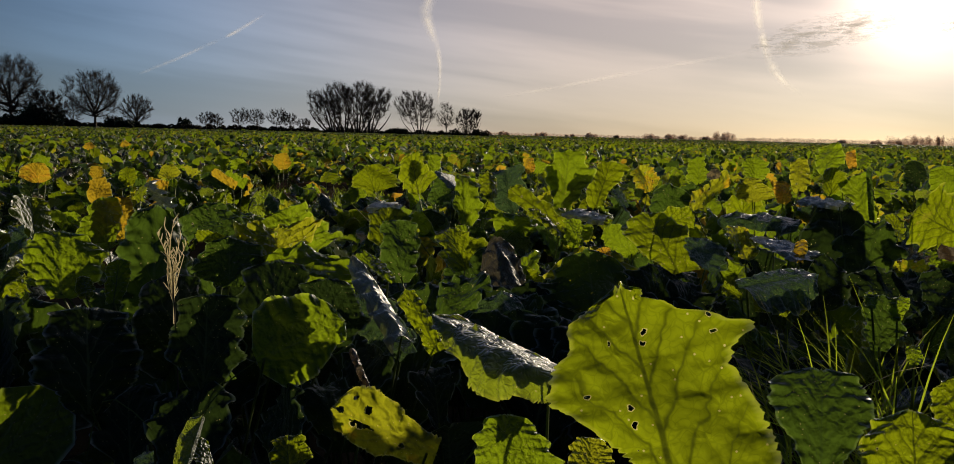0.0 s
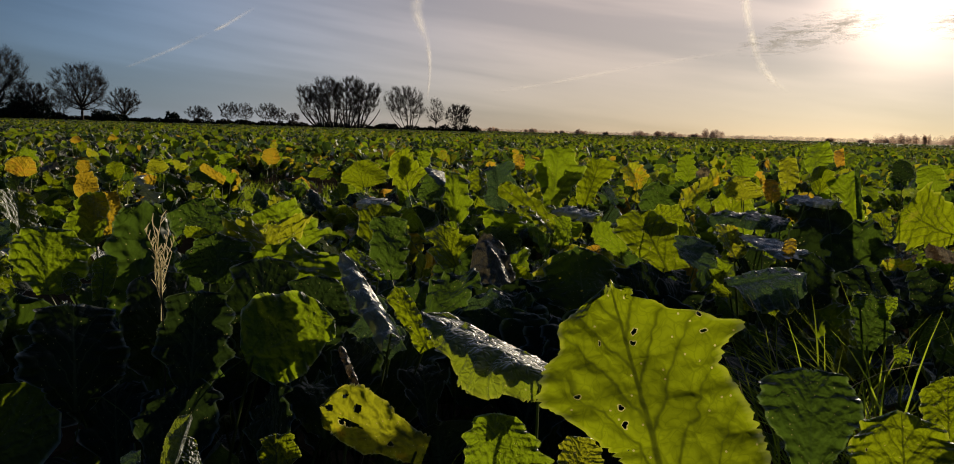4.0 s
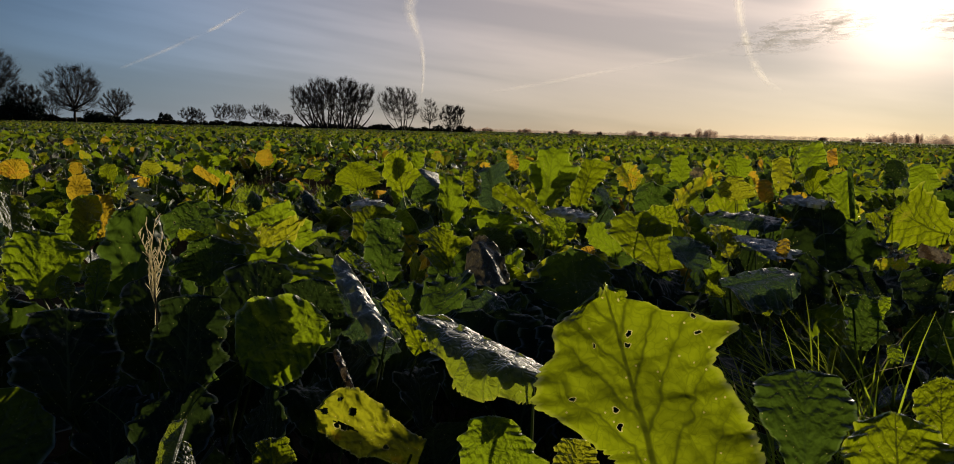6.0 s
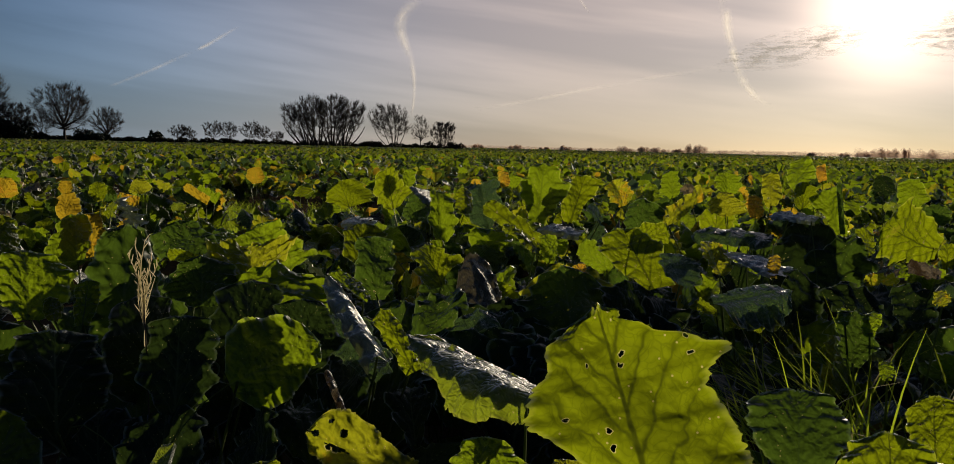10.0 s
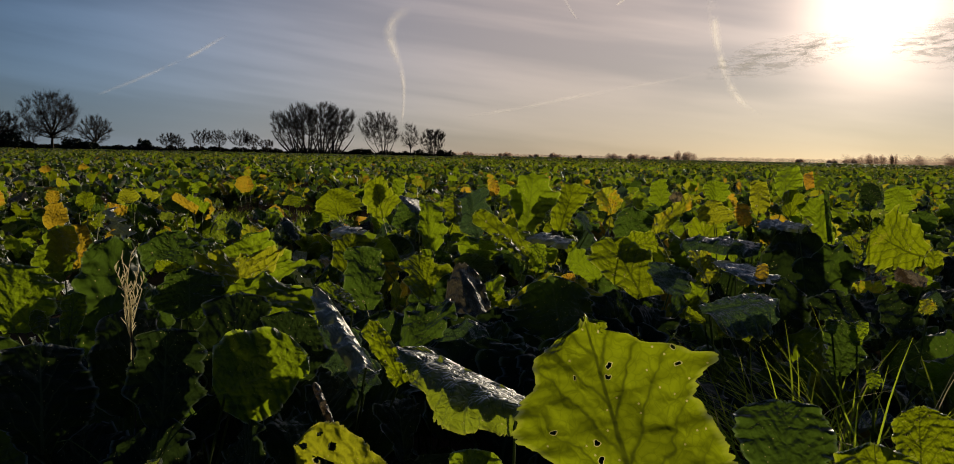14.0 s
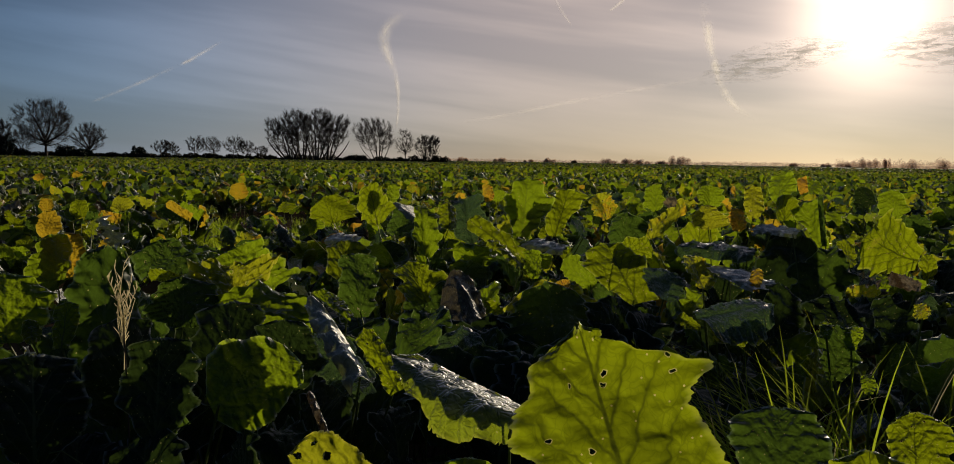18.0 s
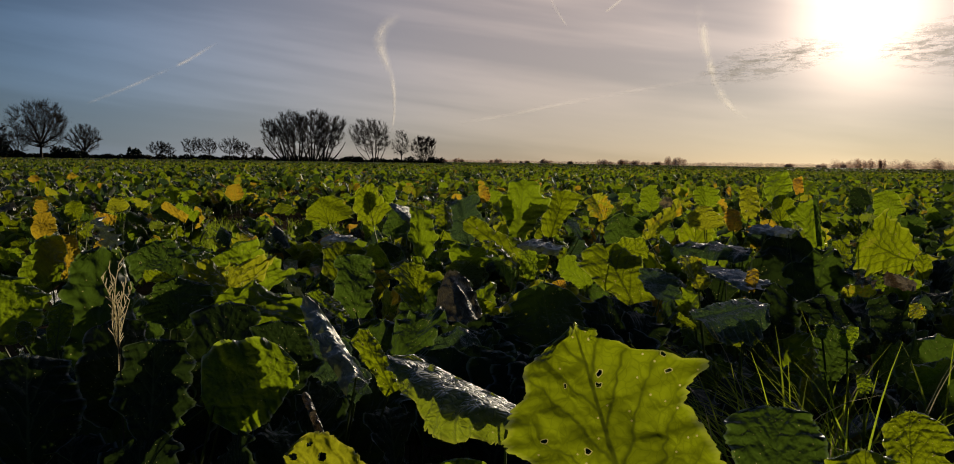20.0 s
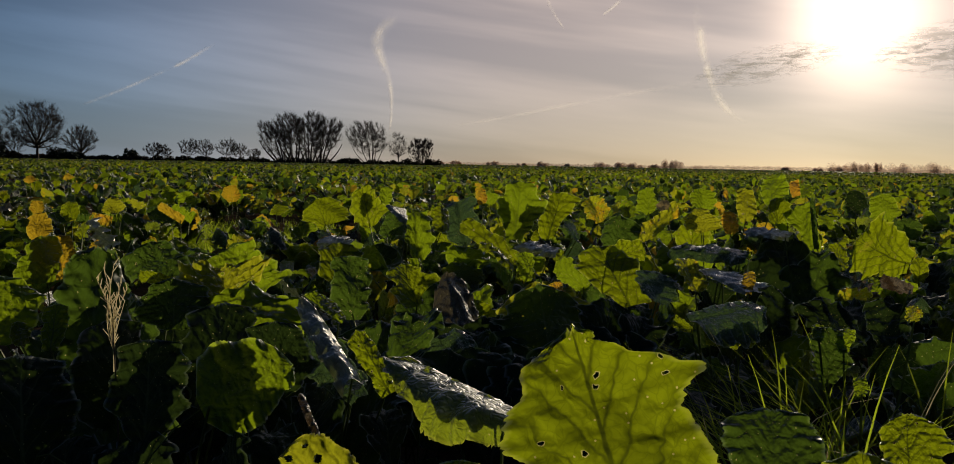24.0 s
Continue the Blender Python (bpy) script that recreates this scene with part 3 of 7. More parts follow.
# ---- bare trees on the field's far edge ----
def bare_tree(x, y, width, height, seed, label, stems=1, trunk=0.2, clear=0.22, ends=260, shape="round", lean=0.0, thin=0.016, bushy=8, group="trees on the field edge", wood=None):
    """A leafless tree: limbs grow from the trunk towards ends spread through the crown, each from the nearest wood."""
    rng = np.random.default_rng(seed)
    goals = []
    while len(goals) < ends:
        f, g, h = rng.uniform(-1, 1), rng.uniform(-1, 1), rng.uniform(clear * 0.8, 1)
        k = (h - clear) / (1 - clear)
        if shape in ("round", "spread"):
            room = math.sqrt(max(0.0, 1 - (abs(k - 0.52) / 0.52) ** 2.2))
        elif shape == "fan":
            room = (0.16 + 0.84 * max(k, 0) ** 0.6) * math.sqrt(max(0.0, 1 - max(0, k - 0.55) ** 2 / 0.21))
        else:
            room = 0.55 + 0.45 * math.sin(3 * h)
        room *= 0.86 + 0.22 * math.sin(5 * h + seed) * math.sin(3 * math.atan2(g, f) + seed)
        if f * f + g * g < room * room and (f * f + g * g > 0.1 * room * room or k > 0.3):
            goals.append((f * width / 2 + lean * h * height, g * width * 0.4, h * height))
    goals = np.array(sorted(goals, key=lambda q: q[2] + 0.6 * math.hypot(q[0], q[1])))
    nodes, level, lines, twigs = [], [], [], []
    for k in range(stems):
        off = (k - (stems - 1) / 2)
        top = np.array((off * width * 0.10 + rng.normal(0, 0.1), rng.normal(0, 0.2), height * (clear + {"round": 0.25, "spread": 0.14, "fan": 0.0}[shape])))
        foot = np.array((off * width * 0.05, rng.normal(0, 0.1), -0.1))
        pts = [foot + (top - foot) * q + rng.normal(0, 0.05, 3) * (0 < q < 1) for q in np.linspace(0, 1, 6)]
        lines.append([(p, trunk * (1 - 0.5 * i / 5)) for i, p in enumerate(pts)])
        for i, p in enumerate(pts[3:]):
            nodes.append(p)
            level.append(trunk * (1 - 0.5 * (i + 3) / 5) * 0.8)
    if shape in ("fan", "spread"):
        limbs = 3 * stems if stems > 1 else 6
        for k in range(limbs):
            off = (k + rng.uniform(0.1, 0.9)) / limbs * 2 - 1
            tip = np.array((off * width * 0.40 + lean * height * 0.6, rng.normal(0, 0.12) * width, height * rng.uniform(0.55, 0.8) * (1 - (0.25 if stems > 1 else 0.4) * off * off)))
            foot = np.array((off * width * 0.10, rng.normal(0, 0.15), 0.0)) if stems > 1 else np.array((0.0, 0.0, height * (clear + rng.uniform(0.0, 0.13))))
            bow = foot * 0.45 + tip * 0.55 + np.array((off * width * 0.07, 0, 0.0)) + rng.normal(0, 0.03, 3) * height
            stem = []
            for i, q in enumerate(np.linspace(0, 1, 8)):
                p = foot * (1 - q) ** 2 + 2 * bow * q * (1 - q) + tip * q * q
                stem.append((p, trunk * 0.8 * (1 - 0.75 * q)))
                if i > 1:
                    nodes.append(p)
                    level.append(trunk * 0.5 * (1 - 0.75 * q))
            lines.append(stem)
    for goal in goals:
        all_nodes = np.array(nodes)
        gap = goal - all_nodes
        cost = np.linalg.norm(gap, axis=1) + np.maximum(0, -gap[:, 2] + 0.2) * 2.0 - np.array(level) * height * (0.5 if shape == "round" else 0.9)
        near = int(cost.argmin())
        a, size = all_nodes[near], max(0.02, min(level[near] * 0.76, 0.45 * trunk))
        reach = np.linalg.norm(goal - a)
        mid = (a + goal) / 2 + np.array((0, 0, (0.0 if shape == "fan" else -0.10) * reach)) + rng.normal(0, 0.05, 3) * reach
        line = []
        for i, q in enumerate(np.linspace(0, 1, 5)):
            p = a * (1 - q) ** 2 + 2 * mid * q * (1 - q) + goal * q * q
            line.append((p, max(thin, size * (1 - 0.65 * q))))
            if i:
                nodes.append(p)
                level.append(size * (1 - 0.65 * q))
        (lines if size > 0.045 else twigs).append(line)
        for _ in range(int(bushy)):
            i = int(rng.integers(1, 5))
            p = line[i][0]
            out = (goal - np.array((0, 0, height * 0.35)))
            d = out / (np.linalg.norm(out) + 1e-6) * (0.7 if shape == "fan" else 0.9) + rng.normal(0, 0.42, 3) + np.array((0, 0, 0.55 if shape == "fan" else 0.25))
            d *= height * rng.uniform(0.05, 0.12) / np.linalg.norm(d)
            twigs.append([(p, thin * 0.62), (p + d, thin * 0.34)])
    tree = tagged(new("bare_tree"), label, "tree", group)
    tree.location = (x, y, 0)
    part("trunk", mesh_from("trunk", *tubes(lines, 5), wood or BARK), tree)
    part("crown", mesh_from("crown", *tubes(twigs, 3), wood or TWIG), tree, label="fine leafless twigs")
    return tree


def leaf_cloud(rng, blobs, count, size):
    """Points and faces of many small leaf or twig flakes spread through the given blobs (x, y, z, rx, ry, rz)."""
    pick = rng.integers(0, len(blobs), count)
    b = np.array(blobs)[pick]
    d = rng.normal(0, 1, (count, 3))
    d /= np.linalg.norm(d, axis=1)[:, None]
    c = b[:, :3] + d * b[:, 3:] * rng.uniform(0.25, 1.0, (count, 1)) ** 0.5
    c[:, 2] = np.maximum(c[:, 2], 0.02)
    u, v = rng.normal(0, 1, (count, 3)), rng.normal(0, 1, (count, 3))
    u /= np.linalg.norm(u, axis=1)[:, None]
    v = np.cross(u, v)
    v /= np.linalg.norm(v, axis=1)[:, None]
    s = size * rng.uniform(0.5, 1.3, (count, 1))
    verts = np.stack([c - u * s, c + v * s * 0.45, c + u * s, c - v * s * 0.45], 1).reshape(-1, 3)
    return verts, np.arange(count * 4).reshape(-1, 4)


def bush(x, y, width, height, seed, label, mat, count=1500, name="bush", size=0.3, peak=False):
    rng = np.random.default_rng(seed)
    blobs = []
    for k in range(9):
        f = rng.uniform(-0.42, 0.42)
        h = height * (1 - (1.5 * abs(f) if peak else 0.9 * f * f * 2)) * rng.uniform(0.55, 0.9)
        blobs.append((f * width, rng.normal(0, 0.15 * width), h * 0.5, width * 0.17, width * 0.17, h * 0.55))
    thing = tagged(new(name), label, "bush", "bushes on the field edge")
    thing.location = (x, y, 0)
    stems = [[(np.array((b[0] * 0.3, b[1] * 0.3, -0.05)), 0.05), (np.array((b[0] * 0.7, b[1], b[2])), 0.03), (np.array((b[0], b[1], b[2] * 1.5)), 0.015)] for b in blobs]
    for stem in stems:
        part("stem", mesh_from("stem", *tubes([stem], 4), BARK), thing)
    part("crown", mesh_from("crown", *leaf_cloud(rng, blobs, count, size), mat, smooth=False), thing)
    return thing


def hedge(line, seed, label, height, count, size, mat, wide=1.2, rough=0.5):
    """A hedge along a line of ground points."""
    rng = np.random.default_rng(seed)
    blobs = []
    for (x0, y0), (x1, y1) in zip(line, line[1:]):
        n = max(2, int(math.hypot(x1 - x0, y1 - y0) / 0.9))
        for k in range(n):
            f = (k + rng.uniform(0, 1)) / n
            h = height * (1 + rough * rng.normal(0, 0.5))
            h = max(0.3, h)
            blobs.append((x0 + f * (x1 - x0), y0 + f * (y1 - y0), h * 0.45, 0.9, wide, h * 0.55))
    return tagged(new("hedge", mesh_from("hedge", *leaf_cloud(rng, blobs, count, size), mat, smooth=False)), label, "hedge", kind="stuff")


bare_tree(-83.1, 142.5, 12.4, 11.9, 1, 'large bare round-headed winter tree on the field edge', trunk=0.36, thin=0.018, bushy=10, ends=760, clear=0.2, shape='spread')
bare_tree(-76.1, 140.7, 7.7, 6.0, 2, 'dense dark bare tree beside larger ones', trunk=0.3, ends=520, clear=0.1, shape='spread', thin=0.026, bushy=12)
bare_tree(-76.1, 149.8, 4.9, 4.8, 3, 'small bare tree beside a larger one', trunk=0.14, ends=304)
bare_tree(-73.6, 153.2, 11.4, 10.2, 4, 'tall bare round-headed winter tree on the field edge', trunk=0.30, thin=0.018, bushy=10, ends=720, clear=0.22, shape='spread')
bare_tree(-66.3, 154.3, 6.5, 6.2, 5, 'small dense windswept bare thorn tree', trunk=0.24, ends=420, thin=0.022, shape='spread', clear=0.2)
bush(-67.0, 150.8, 6.1, 2.3, 6, 'dark low thicket on the field edge', IVY, count=2200)
bush(-62.0, 166.8, 3.7, 3.5, 8, 'dark evergreen bush with a pointed top', IVY, count=1500, peak=True, size=0.25)
bare_tree(-67.0, 193.7, 4.9, 4.1, 20, 'small thin bare tree in the far hedgerow', trunk=0.11, ends=240, shape='round', clear=0.28, lean=0.1, thin=0.022)
bare_tree(-64.5, 194.6, 3.9, 3.8, 21, 'small thin bare tree in the far hedgerow', trunk=0.11, ends=240, shape='round', clear=0.28, lean=-0.12, thin=0.022)
bare_tree(-60.0, 196.0, 5.3, 5.2, 22, 'small thin bare tree in the far hedgerow', trunk=0.11, ends=240, shape='round', clear=0.28, lean=0.1, thin=0.022)
bare_tree(-55.8, 197.3, 5.4, 5.1, 23, 'small thin bare tree in the far hedgerow', trunk=0.11, ends=240, shape='round', clear=0.28, lean=-0.12, thin=0.022)
bare_tree(-51.7, 198.4, 5.4, 5.5, 24, 'small thin bare tree in the far hedgerow', trunk=0.11, ends=240, shape='round', clear=0.28, lean=0.1, thin=0.022)
bare_tree(-48.4, 199.2, 5.1, 4.4, 25, 'small thin bare tree in the far hedgerow', trunk=0.11, ends=240, shape='round', clear=0.28, lean=-0.12, thin=0.022)
bare_tree(-45.6, 199.9, 4.1, 3.3, 26, 'small thin bare tree in the far hedgerow', trunk=0.11, ends=240, shape='round', clear=0.28, lean=0.1, thin=0.022)
bare_tree(-36.0, 186.6, 10.7, 9.3, 31, 'bare fan-shaped pollard willow of many upright stems', stems=2, trunk=0.28, clear=0.1, thin=0.02, ends=380, shape='fan', bushy=14, lean=-0.3)
bare_tree(-33.7, 189.0, 9.8, 11.1, 32, 'bare fan-shaped pollard willow of many upright stems', stems=2, trunk=0.3, clear=0.12, thin=0.02, ends=380, shape='fan', bushy=14, lean=-0.12)
bare_tree(-30.2, 187.6, 9.5, 11.3, 33, 'bare fan-shaped pollard willow of many upright stems', stems=2, trunk=0.28, clear=0.12, thin=0.02, ends=360, shape='fan', bushy=14, lean=0.08)
bare_tree(-27.4, 187.0, 9.5, 10.0, 34, 'bare fan-shaped pollard willow of many upright stems', stems=2, trunk=0.26, clear=0.1, thin=0.02, ends=360, shape='fan', bushy=14, lean=0.18)
bare_tree(-16.6, 189.3, 9.9, 9.6, 35, 'bare ash tree leaning with a rounded crown', stems=2, trunk=0.14, thin=0.02, ends=480, clear=0.26, bushy=11, lean=-0.14, shape='spread')
bare_tree(-10.7, 191.7, 4.7, 7.6, 36, 'slender bare tree beside an ash', trunk=0.14, ends=170, shape='spread', clear=0.2)
bare_tree(-5.5, 189.9, 8.2, 6.2, 37, 'low bare bushy willow on the field edge', stems=4, trunk=0.08, clear=0.1, ends=320, shape='fan', bushy=18, thin=0.02)
bush(-3.8, 560.0, 6.6, 3.6, 50, 'distant rounded clump of bare brown trees', HAZED_TWIG, count=8000, size=0.22)
bush(7.8, 569.9, 7.7, 4.0, 51, 'distant rounded clump of bare brown trees', HAZED_TWIG, count=8000, size=0.22)
bush(34.1, 579.0, 8.7, 4.7, 52, 'distant rounded clump of bare brown trees', HAZED_TWIG, count=8000, size=0.22)
bush(55.2, 587.4, 6.9, 3.1, 53, 'distant rounded clump of bare brown trees', HAZED_TWIG, count=8000, size=0.22)
bush(70.7, 595.8, 8.9, 4.8, 54, 'distant rounded clump of bare brown trees', HAZED_TWIG, count=8000, size=0.22)
bush(82.3, 553.9, 3.7, 2.9, 55, 'distant rounded clump of bare brown trees', HAZED_TWIG, count=8000, size=0.22)
bush(105.6, 560.1, 11.9, 5.1, 56, 'distant rounded clump of bare brown trees', HAZED_TWIG, count=8000, size=0.22)
bush(120.1, 567.4, 10.2, 5.1, 57, 'distant rounded clump of bare brown trees', HAZED_TWIG, count=8000, size=0.22)
bush(132.6, 574.9, 11.2, 4.6, 58, 'distant rounded clump of bare brown trees', HAZED_TWIG, count=8000, size=0.22)
bush(149.6, 581.0, 8.4, 4.1, 59, 'distant rounded clump of bare brown trees', HAZED_TWIG, count=8000, size=0.22)
bush(145.7, 540.7, 9.6, 8.0, 60, 'distant rounded clump of bare brown trees', HAZED_TWIG, count=8000, size=0.22)
bush(154.6, 548.6, 8.8, 7.8, 61, 'distant rounded clump of bare brown trees', HAZED_TWIG, count=8000, size=0.22)
bush(223.7, 535.1, 7.4, 3.3, 62, 'distant rounded clump of bare brown trees', HAZED_TWIG, count=8000, size=0.22)
bush(245.5, 536.5, 8.1, 3.8, 63, 'distant rounded clump of bare brown trees', HAZED_TWIG, count=8000, size=0.22)
bush(259.9, 540.8, 10.5, 5.3, 64, 'distant rounded clump of bare brown trees', HAZED_TWIG, count=8000, size=0.22)
bush(251.4, 500.4, 9.6, 7.4, 65, 'distant rounded clump of bare brown trees', HAZED_TWIG, count=8000, size=0.22)
bush(261.4, 506.5, 8.9, 7.6, 66, 'distant rounded clump of bare brown trees', HAZED_TWIG, count=8000, size=0.22)
bush(272.8, 511.8, 5.2, 9.0, 67, 'distant rounded clump of bare brown trees', HAZED_TWIG, count=8000, size=0.22)
bush(290.2, 513.7, 11.0, 7.2, 68, 'distant rounded clump of bare brown trees', HAZED_TWIG, count=8000, size=0.22)
bush(308.9, 514.4, 12.3, 9.2, 69, 'distant rounded clump of bare brown trees', HAZED_TWIG, count=8000, size=0.22)
bush(-81.1, 140.3, 7.2, 2.6, 9, 'dark thicket below bare trees', IVY, count=3000, size=0.3)
bush(-76.6, 140.0, 7.4, 5.2, 13, 'tall dark ivy-clad thicket below bare trees', IVY, count=3600, size=0.24)
bush(-70.6, 151.6, 5.0, 3.2, 14, 'twiggy bare thicket between trees', HEDGE, count=1500, size=0.2)
bush(-75.1, 145.8, 4.8, 1.8, 10, 'dark low thicket on the field edge', HEDGE, count=2000, size=0.28)
bush(-21.6, 190.8, 5.6, 2.1, 11, 'low rounded bare bush below willows', HEDGE, count=1800, size=0.22)
bush(-2.7, 192.0, 3.6, 2.3, 12, 'low rounded bare bush on the field edge', HEDGE, count=900, size=0.22)
hedge([(-95.1, 148.1), (-81.5, 156.0), (-65.9, 163.2), (-58.5, 166.0)], 71, 'low dark hedge along the field edge', 0.95, 9000, 0.26, HEDGE)
hedge([(-70.4, 195.7), (-57.1, 200.0), (-44.6, 203.2)], 72, 'low clipped dark hedge far off', 1.15, 6000, 0.26, HEDGE)
hedge([(-42.0, 191.4), (-29.7, 193.7), (-18.5, 195.1), (-2.8, 196.0)], 73, 'rough low hedge below willows', 0.95, 8000, 0.27, HEDGE, rough=0.8)
hedge([(-13.0, 599.9), (39.4, 598.7), (107.5, 590.3), (178.8, 572.7)], 74, 'distant hedgerow on the horizon', 2.3, 36000, 0.24, HAZED_TWIG, rough=0.25, wide=3.0)
hedge([(175.0, 573.9), (235.8, 551.7), (258.6, 541.4), (291.7, 524.3), (324.1, 504.9)], 75, 'distant hedgerow on the horizon', 3.0, 42000, 0.24, HAZED_TWIG, rough=0.25, wide=3.0)
hedge([(272.4, 579.1), (311.1, 559.3), (340.3, 542.1)], 76, 'distant wood on the horizon', 5.6, 22000, 0.28, HAZED_TWIG, rough=0.4, wide=4.0)
hedge([(-120.2, 134.0), (-97.2, 151.5)], 77, 'low dark hedge along the field edge', 1.2, 7000, 0.35, HEDGE)


# ---- vapour trails and cloud, far off ----
def sky_point(az, el, far=3000.0):
    a, e = radians(az), radians(el)
    return np.array((math.sin(a) * math.cos(e), math.cos(a) * math.cos(e), math.sin(e))) * far


def cloud_band(name, label, spine, mat, category):
    """A soft ribbon of cloud along a spine of (azimuth, elevation, width), all in degrees."""
    pts = np.array([sky_point(a, e) for a, e, _ in spine])
    n, fine = len(spine), 10
    t = np.linspace(0, n - 1, (n - 1) * fine + 1)
    line = np.stack([np.interp(t, range(n), pts[:, k]) for k in range(3)], 1)
    for _ in range(3 * fine // 2):
        line[1:-1] = (line[:-2] + 2 * line[1:-1] + line[2:]) / 4
    wide = np.radians(np.interp(t, range(n), [q for *_, q in spine])) * 3000
    ahead = np.gradient(line, axis=0)
    side = np.cross(ahead, line)
    side /= np.linalg.norm(side, axis=1)[:, None]
    verts, uvs = [], []
    for k in range(len(t)):
        for j in range(7):
            f = j / 6
            verts.append(line[k] + side[k] * wide[k] * (f - 0.5) + line[k] / 3000 * 6 * math.sin(math.pi * f))
            uvs.append((k / (len(t) - 1), f))
    return tagged(new(name, mesh_from(name, verts, grid_faces(len(t) - 1, 6), mat, uvs)), label, category, "high cloud and trails", "structure")


TRAIL = cloud_material("vapour_trail", 0.52, 1.2, 0.95)
FRESH = cloud_material("fresh_vapour", 0.85, 1.1, 0.95)
FAINT = cloud_material("thin_vapour", 0.30, 1.0, 0.95)
GREY = cloud_material("grey_cloud", 0.9, 0.7, 0.34, 0.017, 0.40, 0.66, 5.0)
cloud_band('vapour_trail', 'white vapour trail high in a hazy sky', [(-17.9, 5.83, 0.28), (-17.2, 6.2, 0.34), (-16.67, 6.55, 0.34), (-15.13, 7.56, 0.3)], TRAIL, 'vapour trail')
cloud_band('vapour_trail', 'faint white vapour trail high in a hazy sky', [(-23.2, 3.22, 0.21), (-21.93, 3.81, 0.3), (-20.45, 4.5, 0.3), (-17.6, 6.0, 0.34)], FAINT, 'vapour trail')
cloud_band('vapour_trail', 'drifting white vapour trail high in a hazy sky', [(-3.93, 1.68, 0.17), (-3.7, 2.83, 0.25), (-3.65, 4.46, 0.38), (-3.92, 5.87, 0.59), (-4.53, 7.25, 0.93), (-4.79, 8.22, 1.1), (-4.23, 9.22, 1.01), (-2.9, 10.12, 0.76)], TRAIL, 'vapour trail')
cloud_band('vapour_trail', 'twisted white vapour trail high in a hazy sky', [(16.6, 10.77, 0.68), (16.98, 8.91, 0.84), (17.17, 7.6, 0.76), (17.73, 5.89, 0.68), (18.25, 4.66, 0.76), (19.05, 3.67, 0.51), (20.37, 2.91, 0.34)], FRESH, 'vapour trail')
cloud_band('vapour_trail', 'long faint white vapour trail high in a hazy sky', [(0.39, 2.61, 0.34), (3.69, 3.17, 0.34), (7.76, 4.05, 0.38), (12.51, 4.97, 0.38), (17.8, 5.81, 0.42)], FAINT, 'vapour trail')
cloud_band('vapour_trail', 'short white vapour trail high in a hazy sky', [(6.66, 11.51, 0.3), (7.1, 10.5, 0.34), (7.61, 9.72, 0.25), (8.12, 9.09, 0.17)], TRAIL, 'vapour trail')
cloud_band('vapour_trail', 'short white vapour trail high in a hazy sky', [(10.54, 10.1, 0.21), (11.1, 10.49, 0.3), (11.88, 11.18, 0.34)], TRAIL, 'vapour trail')
cloud_band('cloud_patch', 'thin grey rippled cloud patch before the sun', [(16.3, 5.49, 0.68), (18.98, 6.33, 2.11), (21.22, 6.83, 2.53), (23.4, 7.23, 2.11), (26.55, 7.72, 1.01)], GREY, 'cloud')
cloud_band('cloud_patch', 'thin grey rippled cloud patch before the sun', [(26.94, 6.97, 0.84), (29.6, 7.23, 2.95), (31.53, 7.35, 3.8), (33.98, 7.49, 3.8), (36.3, 7.69, 2.11)], GREY, 'cloud')


# ---- the crop ----
def rosette(seed, count=8, height=0.34, reach=0.15):
    """The leaves of one plant round its root: (shape, look, base, tip, width, normal, variant)."""
    rng = random.Random(seed)
    # dark and deep leaves stand in for shade within and between plants
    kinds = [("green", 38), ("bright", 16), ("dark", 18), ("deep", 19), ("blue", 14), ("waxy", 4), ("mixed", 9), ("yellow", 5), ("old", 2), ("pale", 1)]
    names, weights = [k for k, _ in kinds], [q for _, q in kinds]
    leaves = []
    for k in range(count):
        a = 2 * math.pi * (k + rng.uniform(-0.35, 0.35)) / count * 1.62 * 2
        out = Vector((math.cos(a), math.sin(a), 0))
        inner = k / count
        rise = radians(rng.uniform(30, 76) + 14 * inner)
        length = rng.uniform(0.09, 0.165) * (1.0 - 0.25 * inner)
        foot = reach * rng.uniform(0.3, 0.65) * (1 - 0.5 * inner)
        base = out * foot + Vector((0, 0, height * rng.uniform(0.30, 0.62)))
        way = out * math.cos(rise) + Vector((0, 0, math.sin(rise)))
        tip = base + way * length
        tip.z = min(tip.z, height * 1.08)
        normal = Vector((0, 0, 1)) * math.cos(rise) - out * math.sin(rise)
        normal += Vector((rng.uniform(-1, 1), rng.uniform(-1, 1), rng.uniform(-0.4, 0.4))) * 0.8
        look_of = rng.choices(names, weights)[0]
        shape = "crumpled" if look_of in ("old", "pale") else rng.choice(["broad", "broad", "round", "lobed", "lobed", "arched", "narrow", "rolled", "draped", "draped"])
        leaves.append((shape, look_of, base, tip, length * rng.uniform(0.85, 1.15), normal, rng.randrange(3)))
    return leaves


def in_track(x, y):
    """Bare strips where little grows but grass."""
    grassy = 3.7 < y < 6.2 and -0.30 * y < x < (-0.135 if y < 4.8 else -0.07) * y
    bare = 2.15 < y < 3.05 and x <= -0.30 * y
    furrow = (5.7 < y < 6.5 or 9.6 < y < 10.4 or 14.5 < y < 15.5) and x < -0.16 * y
    return grassy or bare or furrow or (abs(y - 24.0) < 0.9 and x < 4)


